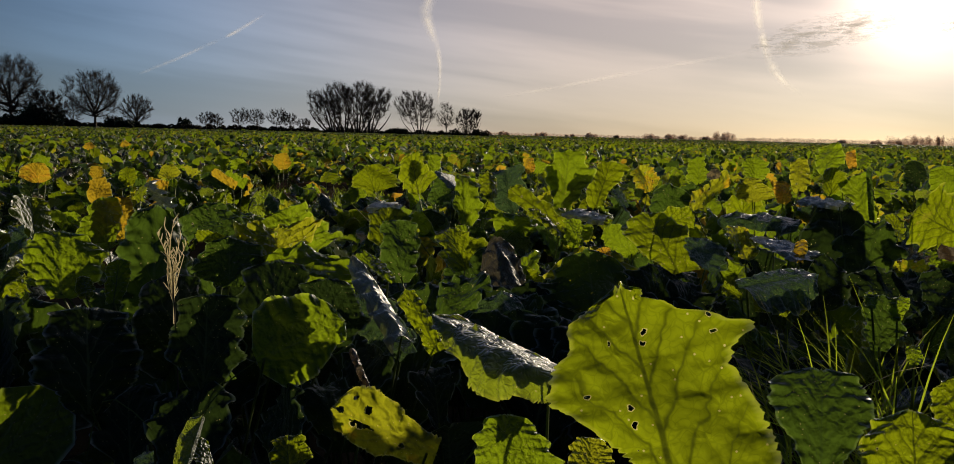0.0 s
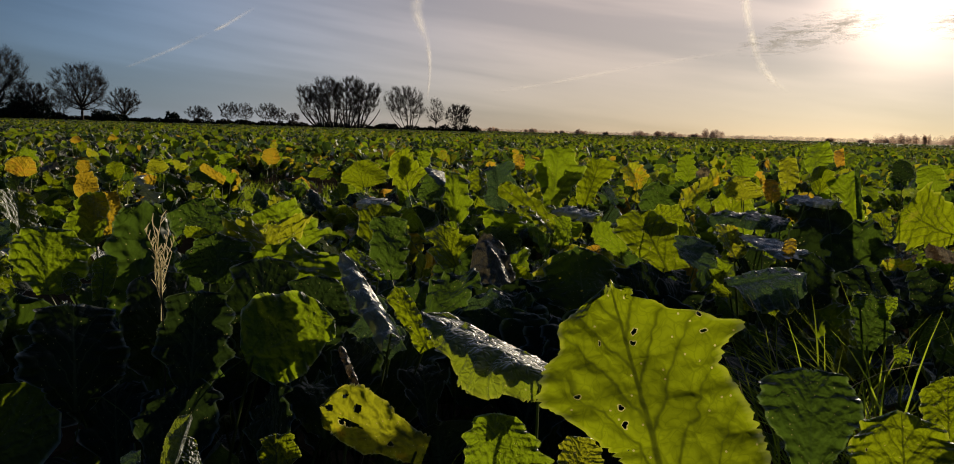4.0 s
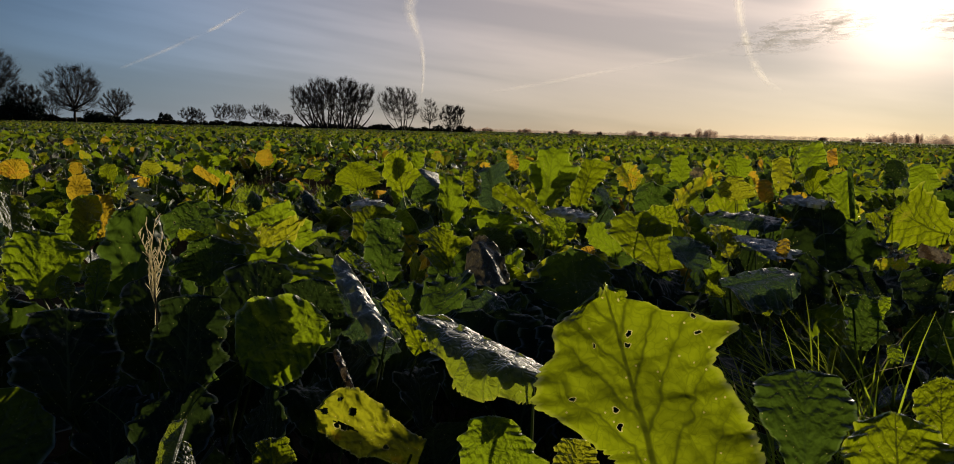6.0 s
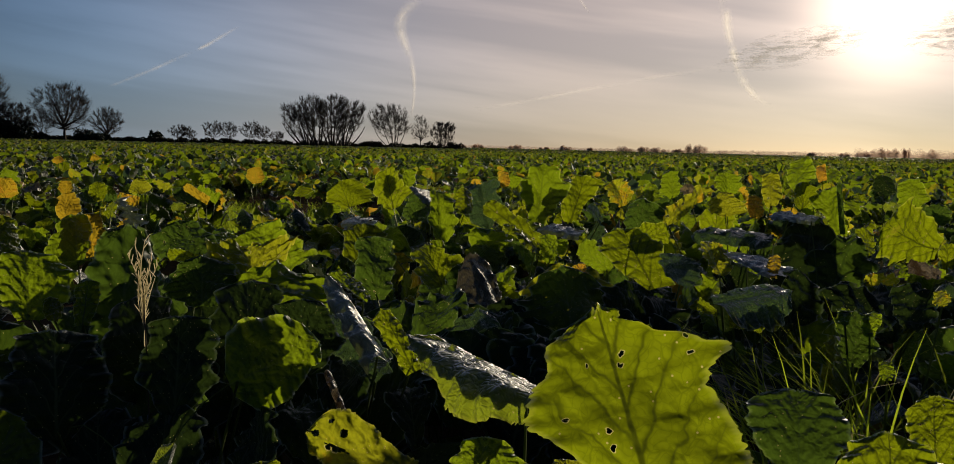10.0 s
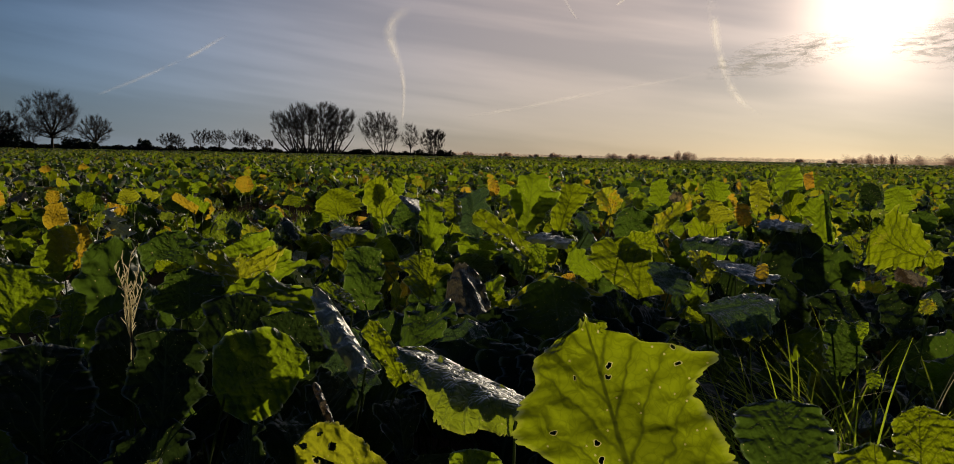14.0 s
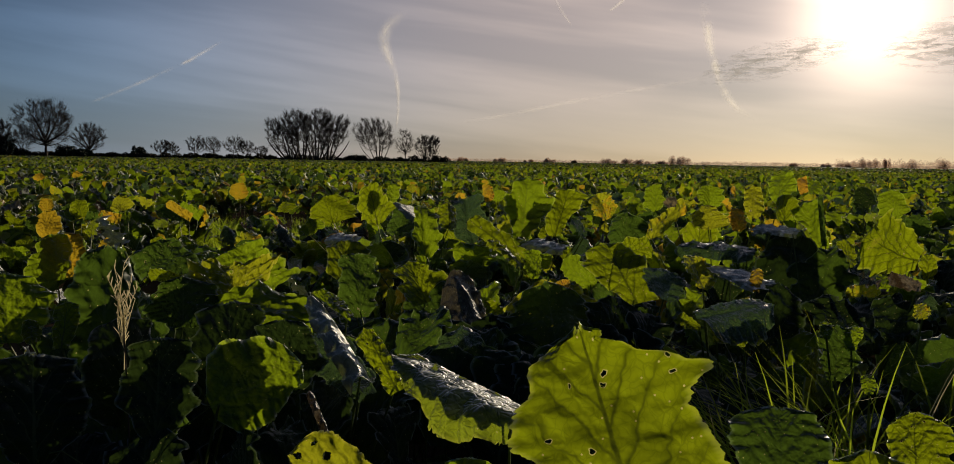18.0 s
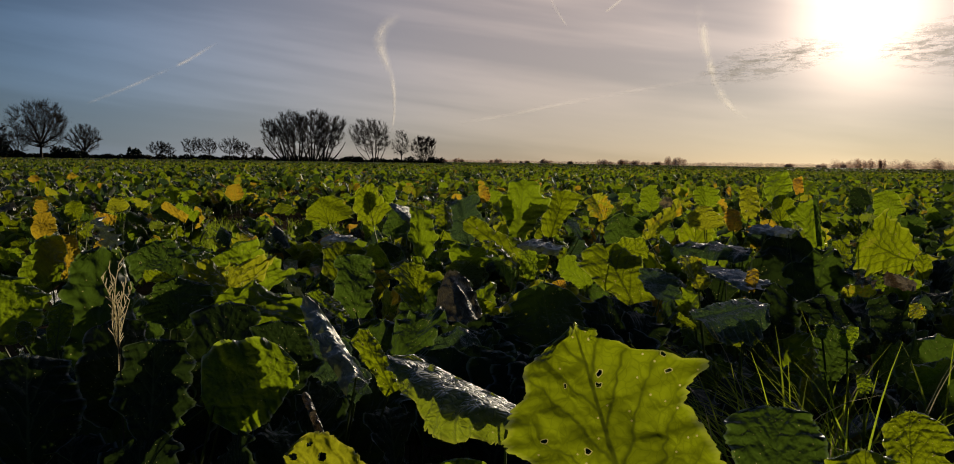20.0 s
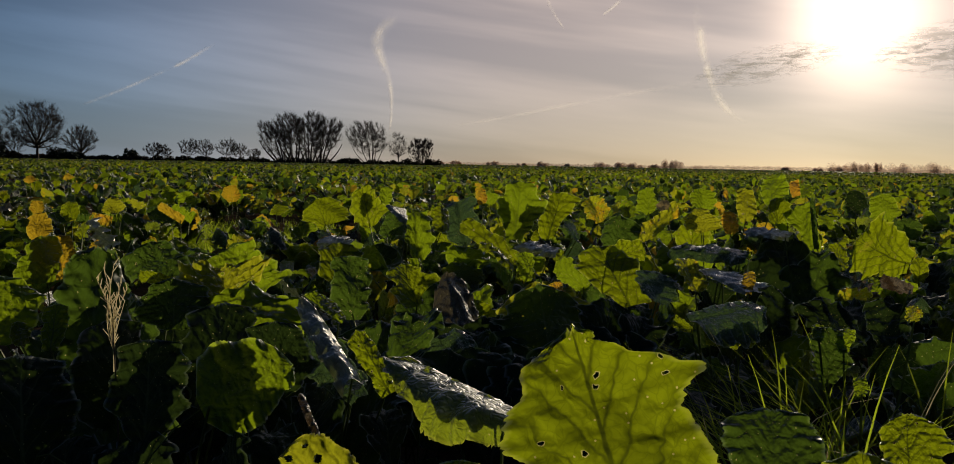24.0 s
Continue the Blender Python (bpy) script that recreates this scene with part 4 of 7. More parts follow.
def spots(rng, near, far, spacing, half, around=False):
    """Jittered places in a wedge ahead, from near to far."""
    out = []
    reach = far if around else far * math.sin(radians(half))
    for i in range(int(-reach / spacing), int(reach / spacing) + 1):
        for j in range(int((-far if around else near * 0.6) / spacing), int(far / spacing) + 1):
            x, y = (i + rng.uniform(-0.42, 0.42)) * spacing, (j + rng.uniform(-0.42, 0.42)) * spacing
            d = math.hypot(x, y)
            inside = abs(math.degrees(math.atan2(x, y))) < half
            if near <= d < far and (inside != around) and not in_track(x, y):
                out.append((x, y))
    return out


crop_plant((0.154, 0.643, 0.000), 'large bright backlit turnip plant with slug-holed leaves', [
    ('bright', (0.154, 0.593, 0.285), (0.109, 0.684, 0.449), (-0.20, -0.93, 0.31), (0.10, 0.10, 0.10, 0.10, 0.10, 0.10, 0.10, 0.10, 0.10, 0.12, 0.15, 0.17, 0.20, 0.22, 0.25, 0.27, 0.30, 0.32, 0.35, 0.39, 0.41, 0.40, 0.38, 0.37, 0.36, 0.35, 0.29, 0.27, 0.26, 0.26, 0.26, 0.25, 0.20, 0.18, 0.14, 0.11), (0.29, 0.31, 0.34, 0.38, 0.41, 0.42, 0.42, 0.42, 0.42, 0.42, 0.42, 0.41, 0.41, 0.41, 0.40, 0.39, 0.39, 0.38, 0.37, 0.36, 0.35, 0.36, 0.37, 0.43, 0.49, 0.48, 0.39, 0.36, 0.32, 0.21, 0.18, 0.15, 0.09, 0.08, 0.08, 0.08), dict(fold=(6, 10), ruffle=0.018, arch=0.04, seed=3, crinkle=0.02, tooth=0.03, lobes=0.012, teeth=25), 'large sunlit leaf with small slug holes'),
])
crop_plant((-0.176, 0.746, 0.000), 'turnip plant with a yellow-green slug-eaten leaf', [
    ('mixed', (-0.047, 0.792, 0.255), (-0.154, 0.809, 0.291), (0.11, -0.93, 0.35), (0.12, 0.16, 0.19, 0.23, 0.23, 0.19, 0.13), (0.12, 0.15, 0.18, 0.26, 0.29, 0.29, 0.17), dict(fold=(8, -14), seed=5, ruffle=0.03, lobes=0.05, bites=((0.93, 0.1, 0.035, 0.14), (0.7, 0.35, 0.035, 0.13), (0.84, 0.6, 0.02, 0.07), (0.71, -0.14, 0.12, 0.07))), 'yellow-green leaf with large slug holes'),
    ('bright', (-0.167, 0.684, 0.267), (-0.178, 0.712, 0.298), (0.22, -0.90, 0.38), (0.12, 0.20, 0.28, 0.36, 0.33, 0.30, 0.27), (0.12, 0.26, 0.41, 0.46, 0.42, 0.39, 0.27), dict(seed=6)),
    ('old', (-0.124, 0.855, 0.291), (-0.148, 0.881, 0.336), (0.15, -0.95, 0.29), (0.08, 0.08, 0.08, 0.08, 0.09, 0.09, 0.09), (0.11, 0.11, 0.11, 0.10, 0.09, 0.08, 0.08), dict(seed=7, curl=(60, 60)), 'brown withered leaf tip'),
    ('bright', (-0.225, 0.635, 0.295), (-0.238, 0.662, 0.313), (0.31, -0.88, 0.37), (0.10, 0.14, 0.19, 0.22, 0.22, 0.22, 0.22), (0.10, 0.19, 0.29, 0.30, 0.28, 0.26, 0.23), dict(seed=8)),
    ('waxy', (-0.239, 0.619, 0.287), (-0.229, 0.644, 0.339), (0.32, -0.87, 0.37), (0.13, 0.16, 0.20, 0.22, 0.23, 0.18, 0.15), (0.12, 0.12, 0.12, 0.15, 0.18, 0.21, 0.23), dict(fold=(10, 60), curl=(20, 40), lobes=0.02, ruffle=0.015, seed=801), 'narrow curled pale leaf'),
    ('blue', (-0.254, 0.592, 0.290), (-0.267, 0.619, 0.317), (0.36, -0.85, 0.38), (0.11, 0.14, 0.17, 0.19, 0.19, 0.19, 0.19), (0.11, 0.14, 0.16, 0.18, 0.18, 0.18, 0.18), dict(lobes=0.05, seed=802)),
])
crop_plant((0.053, 0.913, 0.000), 'turnip plant with a folded frost-pale leaf', [
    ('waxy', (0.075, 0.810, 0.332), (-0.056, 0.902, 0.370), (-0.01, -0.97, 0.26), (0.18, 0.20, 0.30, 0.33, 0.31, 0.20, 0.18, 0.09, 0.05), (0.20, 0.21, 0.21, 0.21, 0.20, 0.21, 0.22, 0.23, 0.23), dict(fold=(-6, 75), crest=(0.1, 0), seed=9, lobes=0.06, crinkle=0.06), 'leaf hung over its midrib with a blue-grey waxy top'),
    ('green', (0.018, 0.723, 0.257), (0.020, 0.753, 0.311), (-0.03, -0.93, 0.37), (0.13, 0.40, 0.54, 0.56, 0.53, 0.40, 0.30), (0.13, 0.50, 0.77, 0.71, 0.65, 0.50, 0.30), dict(fold=(15, 15), seed=10)),
    ('mixed', (0.093, 0.697, 0.271), (0.097, 0.726, 0.300), (-0.13, -0.92, 0.38), (0.12, 0.31, 0.51, 0.52, 0.45, 0.37, 0.27), (0.12, 0.28, 0.45, 0.53, 0.47, 0.41, 0.27), dict(seed=11)),
    ('blue', (0.026, 1.223, 0.263), (0.023, 1.283, 0.326), (-0.02, -0.98, 0.22), (0.11, 0.42, 0.65, 0.61, 0.57, 0.50, 0.26), (0.11, 0.41, 0.57, 0.54, 0.52, 0.45, 0.26), dict(fold=(20, 20), crinkle=0.04, seed=12)),
])
crop_plant((0.285, 0.598, 0.000), 'dark green turnip plant with a pale-edged leaf', [
    ('dark', (0.247, 0.582, 0.325), (0.265, 0.640, 0.395), (-0.37, -0.87, 0.31), (0.12, 0.15, 0.24, 0.36, 0.42, 0.39, 0.26), (0.12, 0.18, 0.26, 0.35, 0.39, 0.34, 0.24), dict(fold=(-16, -16), ruffle=0.025, seed=13, lobes=0.06, crinkle=0.015, arch=0.03), 'dark green leaf with pale ribs and margin'),
    ('bright', (0.266, 0.484, 0.335), (0.282, 0.532, 0.397), (-0.45, -0.82, 0.34), (0.12, 0.21, 0.30, 0.39, 0.45, 0.47, 0.28), (0.12, 0.20, 0.28, 0.35, 0.42, 0.39, 0.28), dict(fold=(10, 10), seed=14)),
    ('bright', (0.343, 0.578, 0.353), (0.353, 0.606, 0.402), (-0.49, -0.83, 0.28), (0.12, 0.23, 0.32, 0.36, 0.35, 0.27, 0.24), (0.12, 0.33, 0.46, 0.48, 0.51, 0.37, 0.27), dict(fold=(10, 0), seed=15)),
])
crop_plant((-0.345, 0.997, 0.000), 'turnip plant with broad half-shaded leaves', [
    # three extra leaves added behind to cast shade on the nearer ones
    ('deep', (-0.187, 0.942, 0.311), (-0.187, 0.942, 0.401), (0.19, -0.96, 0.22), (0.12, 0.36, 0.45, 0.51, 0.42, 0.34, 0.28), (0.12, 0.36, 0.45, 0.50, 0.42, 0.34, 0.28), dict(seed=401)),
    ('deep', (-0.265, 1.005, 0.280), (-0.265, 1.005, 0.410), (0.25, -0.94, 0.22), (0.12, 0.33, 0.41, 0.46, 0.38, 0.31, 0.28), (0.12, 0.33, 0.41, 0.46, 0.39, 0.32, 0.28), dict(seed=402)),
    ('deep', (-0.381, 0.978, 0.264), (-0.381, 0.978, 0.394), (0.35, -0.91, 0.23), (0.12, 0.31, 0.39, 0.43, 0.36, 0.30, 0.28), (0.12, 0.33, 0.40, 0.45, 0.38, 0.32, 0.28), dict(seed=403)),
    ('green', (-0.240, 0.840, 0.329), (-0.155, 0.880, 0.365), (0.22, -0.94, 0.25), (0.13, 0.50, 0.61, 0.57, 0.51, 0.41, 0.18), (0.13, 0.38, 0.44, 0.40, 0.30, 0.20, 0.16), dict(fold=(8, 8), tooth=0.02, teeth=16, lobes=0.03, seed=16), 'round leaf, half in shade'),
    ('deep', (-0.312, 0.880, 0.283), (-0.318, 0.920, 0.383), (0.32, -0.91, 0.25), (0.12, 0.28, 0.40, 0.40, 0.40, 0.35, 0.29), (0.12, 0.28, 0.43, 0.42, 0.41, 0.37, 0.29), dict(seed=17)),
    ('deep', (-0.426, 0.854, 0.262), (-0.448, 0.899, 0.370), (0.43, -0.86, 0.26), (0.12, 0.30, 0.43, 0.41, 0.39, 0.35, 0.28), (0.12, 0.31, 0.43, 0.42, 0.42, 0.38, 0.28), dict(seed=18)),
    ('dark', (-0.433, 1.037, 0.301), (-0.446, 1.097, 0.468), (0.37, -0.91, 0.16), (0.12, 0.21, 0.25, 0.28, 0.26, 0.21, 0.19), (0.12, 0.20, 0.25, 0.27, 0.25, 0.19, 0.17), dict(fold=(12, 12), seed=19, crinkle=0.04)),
    ('bright', (-0.393, 0.988, 0.343), (-0.397, 1.019, 0.377), (0.36, -0.91, 0.20), (0.11, 0.22, 0.27, 0.26, 0.26, 0.25, 0.25), (0.11, 0.18, 0.26, 0.31, 0.27, 0.23, 0.22), dict(seed=20)),
    ('bright', (-0.465, 1.001, 0.351), (-0.470, 1.032, 0.403), (0.41, -0.89, 0.18), (0.12, 0.19, 0.24, 0.24, 0.24, 0.24, 0.24), (0.12, 0.17, 0.22, 0.24, 0.24, 0.24, 0.24), dict(seed=21, lobes=0.12)),
])
crop_plant((-0.193, 1.228, 0.000), 'turnip plant with crinkled blue-grey leaf tops', [
    ('green', (-0.252, 1.095, 0.320), (-0.270, 1.193, 0.406), (0.22, -0.96, 0.18), (0.10, 0.43, 0.56, 0.60, 0.61, 0.51, 0.22), (0.10, 0.41, 0.56, 0.60, 0.59, 0.54, 0.22), dict(crinkle=0.06, fold=(12, 12), ruffle=0.06, seed=22), 'crinkled shaded green leaf'),
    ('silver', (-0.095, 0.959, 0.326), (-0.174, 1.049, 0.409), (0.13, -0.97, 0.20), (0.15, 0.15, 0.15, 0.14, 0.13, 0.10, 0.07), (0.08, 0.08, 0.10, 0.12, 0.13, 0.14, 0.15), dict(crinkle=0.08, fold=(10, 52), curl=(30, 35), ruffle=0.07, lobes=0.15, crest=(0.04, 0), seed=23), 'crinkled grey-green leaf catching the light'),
    ('blue', (-0.098, 0.989, 0.299), (-0.171, 1.070, 0.356), (0.12, -0.96, 0.23), (0.10, 0.14, 0.18, 0.23, 0.22, 0.20, 0.20), (0.11, 0.21, 0.23, 0.23, 0.23, 0.23, 0.23), dict(crinkle=0.04, fold=(15, 25), seed=24)),
    ('mixed', (-0.323, 1.243, 0.360), (-0.343, 1.320, 0.414), (0.25, -0.96, 0.14), (0.08, 0.44, 0.80, 0.77, 0.74, 0.55, 0.19), (0.08, 0.40, 0.71, 0.79, 0.81, 0.70, 0.19), dict(crinkle=0.06, ruffle=0.06, lobes=0.1, seed=25)),
    ('green', (-0.314, 1.389, 0.340), (-0.362, 1.459, 0.431), (-0.05, -0.80, 0.60), (0.10, 0.23, 0.35, 0.48, 0.51, 0.49, 0.24), (0.10, 0.52, 0.49, 0.46, 0.37, 0.27, 0.24), dict(crinkle=0.05, ruffle=0.05, lobes=0.17, seed=26)),
    ('silver', (-0.266, 1.581, 0.320), (-0.354, 1.605, 0.408), (-0.41, -0.89, -0.17), (0.09, 0.09, 0.09, 0.09, 0.09, 0.09, 0.09), (0.07, 0.07, 0.07, 0.07, 0.07, 0.07, 0.07), dict(seed=27)),
    ('green', (-0.140, 1.175, 0.354), (-0.200, 1.207, 0.389), (0.14, -0.98, 0.17), (0.02, 0.02, 0.02, 0.02, 0.02, 0.02, 0.02), (0.12, 0.24, 0.30, 0.32, 0.34, 0.33, 0.29), dict(crest=(0.08, 0.02), fold=(0, 30), seed=28)),
    ('bright', (-0.059, 0.992, 0.304), (-0.104, 1.028, 0.374), (0.08, -0.97, 0.23), (0.12, 0.13, 0.13, 0.15, 0.19, 0.17, 0.15), (0.13, 0.13, 0.13, 0.14, 0.16, 0.14, 0.10), dict(fold=(10, 25), seed=29)),
])
crop_plant((-0.090, 1.703, 0.000), 'turnip plant with a sunlit notched leaf', [
    ('bright', (-0.044, 1.623, 0.303), (-0.081, 1.661, 0.380), (0.16, -0.85, 0.50), (0.31, 0.39, 0.47, 0.55, 0.63, 0.49, 0.35, 0.52, 0.45, 0.38, 0.30), (0.12, 0.14, 0.16, 0.31, 0.72, 0.61, 0.50, 0.39, 0.28, 0.23, 0.23), dict(seed=30)),
    ('pale', (0.029, 1.453, 0.282), (0.016, 1.533, 0.381), (-0.02, -0.99, 0.16), (0.11, 0.27, 0.36, 0.37, 0.39, 0.27, 0.19), (0.15, 0.64, 0.64, 0.62, 0.51, 0.41, 0.34), dict(crinkle=0.1, ruffle=0.09, lobes=0.2, fold=(22, 44), arch=0.12, curl=(40, 30), seed=31), 'grey-brown withered curled leaf'),
    ('bright', (-0.226, 1.850, 0.288), (-0.242, 1.908, 0.398), (0.08, -0.88, 0.48), (0.11, 0.21, 0.31, 0.38, 0.40, 0.30, 0.20), (0.11, 0.43, 0.59, 0.56, 0.47, 0.35, 0.26), dict(lobes=0.15, seed=32)),
    ('dark', (-0.177, 1.654, 0.269), (-0.191, 1.713, 0.392), (0.37, -0.82, 0.44), (0.12, 0.24, 0.30, 0.29, 0.28, 0.28, 0.28), (0.12, 0.23, 0.28, 0.29, 0.30, 0.29, 0.28), dict(seed=33)),
    ('dark', (-0.035, 1.683, 0.210), (-0.052, 1.743, 0.335), (0.32, -0.84, 0.44), (0.12, 0.35, 0.50, 0.45, 0.40, 0.35, 0.29), (0.12, 0.41, 0.46, 0.47, 0.47, 0.39, 0.29), dict(seed=331)),
])
crop_plant((0.278, 1.536, 0.000), 'turnip plant with dark leaves, one rimmed by a paler leaf behind', [
    ('dark', (0.174, 1.311, 0.291), (0.165, 1.393, 0.381), (-0.12, -0.98, 0.17), (0.11, 0.41, 0.67, 0.69, 0.63, 0.50, 0.25), (0.11, 0.75, 0.74, 0.72, 0.66, 0.53, 0.25), dict(fold=(18, 18), crinkle=0.04, seed=34), 'olive leaf with a yellowing rim'),
    # paler leaf added close behind to pass for a sunlit rim
    ('mixed', (0.177, 1.372, 0.283), (0.170, 1.433, 0.383), (-0.12, -0.98, 0.17), (0.12, 0.51, 0.75, 0.78, 0.69, 0.55, 0.28), (0.12, 0.86, 0.84, 0.82, 0.76, 0.61, 0.28), dict(fold=(18, 18), crinkle=0.04, seed=341)),
    ('yellow', (0.203, 1.408, 0.351), (0.196, 1.415, 0.384), (0.21, -0.95, 0.23), (0.13, 0.30, 0.46, 0.49, 0.43, 0.37, 0.30), (0.13, 0.37, 0.52, 0.46, 0.41, 0.36, 0.30), dict(seed=35)),
    ('bright', (0.362, 1.561, 0.316), (0.319, 1.673, 0.423), (-0.21, -0.97, 0.12), (0.10, 0.15, 0.20, 0.25, 0.30, 0.36, 0.39, 0.36, 0.23), (0.26, 0.29, 0.32, 0.32, 0.31, 0.30, 0.24, 0.18, 0.18), dict(lobes=0.14, fold=(-12, 12), seed=36)),
    ('green', (0.296, 1.677, 0.332), (0.238, 1.725, 0.380), (-0.67, -0.74, -0.07), (0.13, 0.19, 0.24, 0.24, 0.25, 0.25, 0.25), (0.13, 0.25, 0.30, 0.30, 0.30, 0.30, 0.30), dict(seed=37)),
    ('bright', (0.338, 1.669, 0.402), (0.412, 1.662, 0.417), (-0.09, -1.00, 0.03), (0.12, 0.27, 0.38, 0.35, 0.32, 0.30, 0.29), (0.12, 0.24, 0.27, 0.28, 0.29, 0.29, 0.29), dict(seed=38)),
    ('blue', (0.405, 1.530, 0.330), (0.407, 1.571, 0.385), (0.26, -0.78, 0.57), (0.13, 0.38, 0.63, 0.62, 0.59, 0.56, 0.29), (0.13, 0.47, 0.66, 0.65, 0.63, 0.53, 0.29), dict(seed=39, crinkle=0.04)),
    ('deep', (0.271, 1.356, 0.289), (0.295, 1.392, 0.356), (-0.20, -0.96, 0.18), (0.11, 0.75, 0.73, 0.71, 0.61, 0.44, 0.27), (0.11, 0.33, 0.55, 0.77, 0.77, 0.73, 0.27), dict(seed=391)),
])
crop_plant((0.502, 1.512, 0.000), 'turnip plant with a limp pale leaf', [
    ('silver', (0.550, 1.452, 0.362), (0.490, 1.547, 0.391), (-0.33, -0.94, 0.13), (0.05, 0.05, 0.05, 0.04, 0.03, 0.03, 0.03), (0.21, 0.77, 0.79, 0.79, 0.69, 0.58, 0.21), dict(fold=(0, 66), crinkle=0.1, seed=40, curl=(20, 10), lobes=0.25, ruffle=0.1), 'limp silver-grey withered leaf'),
    ('yellow', (0.552, 1.462, 0.358), (0.573, 1.513, 0.396), (-0.32, -0.48, 0.82), (0.08, 0.14, 0.19, 0.19, 0.19, 0.19, 0.19), (0.08, 0.11, 0.14, 0.17, 0.17, 0.17, 0.17), dict(seed=41)),
    ('blue', (0.383, 1.245, 0.350), (0.496, 1.269, 0.370), (-0.33, -0.93, 0.16), (0.14, 0.16, 0.18, 0.21, 0.24, 0.25, 0.20, 0.14, 0.13), (0.11, 0.33, 0.39, 0.45, 0.46, 0.45, 0.44, 0.30, 0.16), dict(fold=(40, -5), crest=(0.02, 0.2), seed=42), 'blue-grey leaf with a bright hanging edge'),
    # bright leaf added for the sunlit lower edge of the one above
    ('bright', (0.403, 1.239, 0.326), (0.481, 1.232, 0.341), (-0.33, -0.92, 0.18), (0.12, 0.13, 0.14, 0.15, 0.16, 0.17, 0.17), (0.12, 0.19, 0.23, 0.26, 0.28, 0.28, 0.28), dict(seed=421, fold=(5, 5))),
    ('bright', (0.387, 1.244, 0.336), (0.366, 1.278, 0.344), (-0.28, -0.94, 0.18), (0.10, 0.17, 0.24, 0.24, 0.24, 0.23, 0.23), (0.10, 0.13, 0.16, 0.19, 0.22, 0.23, 0.23), dict(seed=43)),
    ('mixed', (0.496, 1.587, 0.341), (0.486, 1.632, 0.402), (0.18, -0.78, 0.60), (0.13, 0.24, 0.34, 0.44, 0.44, 0.44, 0.31), (0.13, 0.38, 0.48, 0.48, 0.47, 0.39, 0.31), dict(seed=44)),
    ('blue', (0.623, 1.670, 0.404), (0.493, 1.775, 0.407), (-0.31, -0.95, 0.09), (0.11, 0.11, 0.11, 0.11, 0.12, 0.12, 0.12), (0.26, 0.26, 0.28, 0.32, 0.35, 0.33, 0.32), dict(fold=(-5, 68), ruffle=0.1, seed=45, curl=(20, 10), crinkle=0.1, lobes=0.25)),
    ('green', (0.620, 1.799, 0.365), (0.642, 1.854, 0.414), (-0.71, -0.29, 0.65), (0.11, 0.28, 0.36, 0.36, 0.35, 0.31, 0.25), (0.11, 0.28, 0.45, 0.56, 0.49, 0.41, 0.25), dict(seed=46)),
])
crop_plant((0.749, 1.649, 0.000), 'dark withered plant with brown drooping leaves', [
    # shade of this dark clump is put into its deep and dark colours
    ('deep', (0.784, 1.886, 0.242), (0.840, 1.992, 0.439), (-0.39, -0.92, 0.11), (0.12, 0.35, 0.44, 0.48, 0.53, 0.44, 0.34, 0.35, 0.38, 0.30, 0.19, 0.18), (0.11, 0.21, 0.30, 0.39, 0.43, 0.47, 0.42, 0.31, 0.29, 0.29, 0.21, 0.12), dict(fold=(22, 18), crinkle=0.08, ruffle=0.06, lobes=0.2, tooth=0.04, teeth=9, seed=47)),
    ('dark', (0.817, 1.828, 0.257), (0.902, 1.899, 0.400), (-0.42, -0.90, 0.12), (0.11, 0.25, 0.36, 0.38, 0.39, 0.39, 0.32, 0.26, 0.21, 0.21), (0.12, 0.19, 0.27, 0.30, 0.33, 0.37, 0.34, 0.26, 0.21, 0.21), dict(fold=(18, 24), crinkle=0.08, ruffle=0.06, lobes=0.2, tooth=0.04, teeth=9, seed=471)),
    ('deep', (0.647, 1.333, 0.294), (0.681, 1.406, 0.355), (0.14, -0.68, 0.72), (0.10, 0.39, 0.61, 0.60, 0.59, 0.44, 0.23), (0.10, 0.35, 0.61, 0.69, 0.63, 0.54, 0.23), dict(crinkle=0.08, seed=48)),
    ('deep', (0.561, 1.394, 0.289), (0.586, 1.448, 0.376), (-0.01, -0.85, 0.53), (0.12, 0.17, 0.19, 0.19, 0.20, 0.20, 0.20), (0.12, 0.37, 0.55, 0.51, 0.47, 0.38, 0.27), dict(crinkle=0.08, seed=49)),
    # narrow silver leaf added for a lit edge on the dark ones
    ('silver', (0.807, 1.898, 0.426), (0.729, 1.972, 0.431), (-0.37, -0.93, 0.07), (0.07, 0.07, 0.07, 0.07, 0.07, 0.07, 0.07), (0.29, 0.35, 0.40, 0.44, 0.47, 0.49, 0.49), dict(fold=(10, 66), crinkle=0.1, seed=50, curl=(20, 10), lobes=0.25, ruffle=0.1)),
    ('deep', (0.785, 1.419, 0.278), (0.814, 1.495, 0.347), (-0.29, -0.58, 0.76), (0.09, 0.17, 0.25, 0.29, 0.28, 0.27, 0.22), (0.09, 0.25, 0.41, 0.45, 0.46, 0.39, 0.22), dict(crinkle=0.08, seed=52)),
    ('old', (0.839, 1.435, 0.374), (0.783, 1.444, 0.389), (-0.21, -0.96, -0.19), (0.13, 0.16, 0.19, 0.22, 0.22, 0.22, 0.22), (0.13, 0.16, 0.19, 0.23, 0.25, 0.25, 0.25), dict(seed=53), 'dark brown withered leaf'),
])
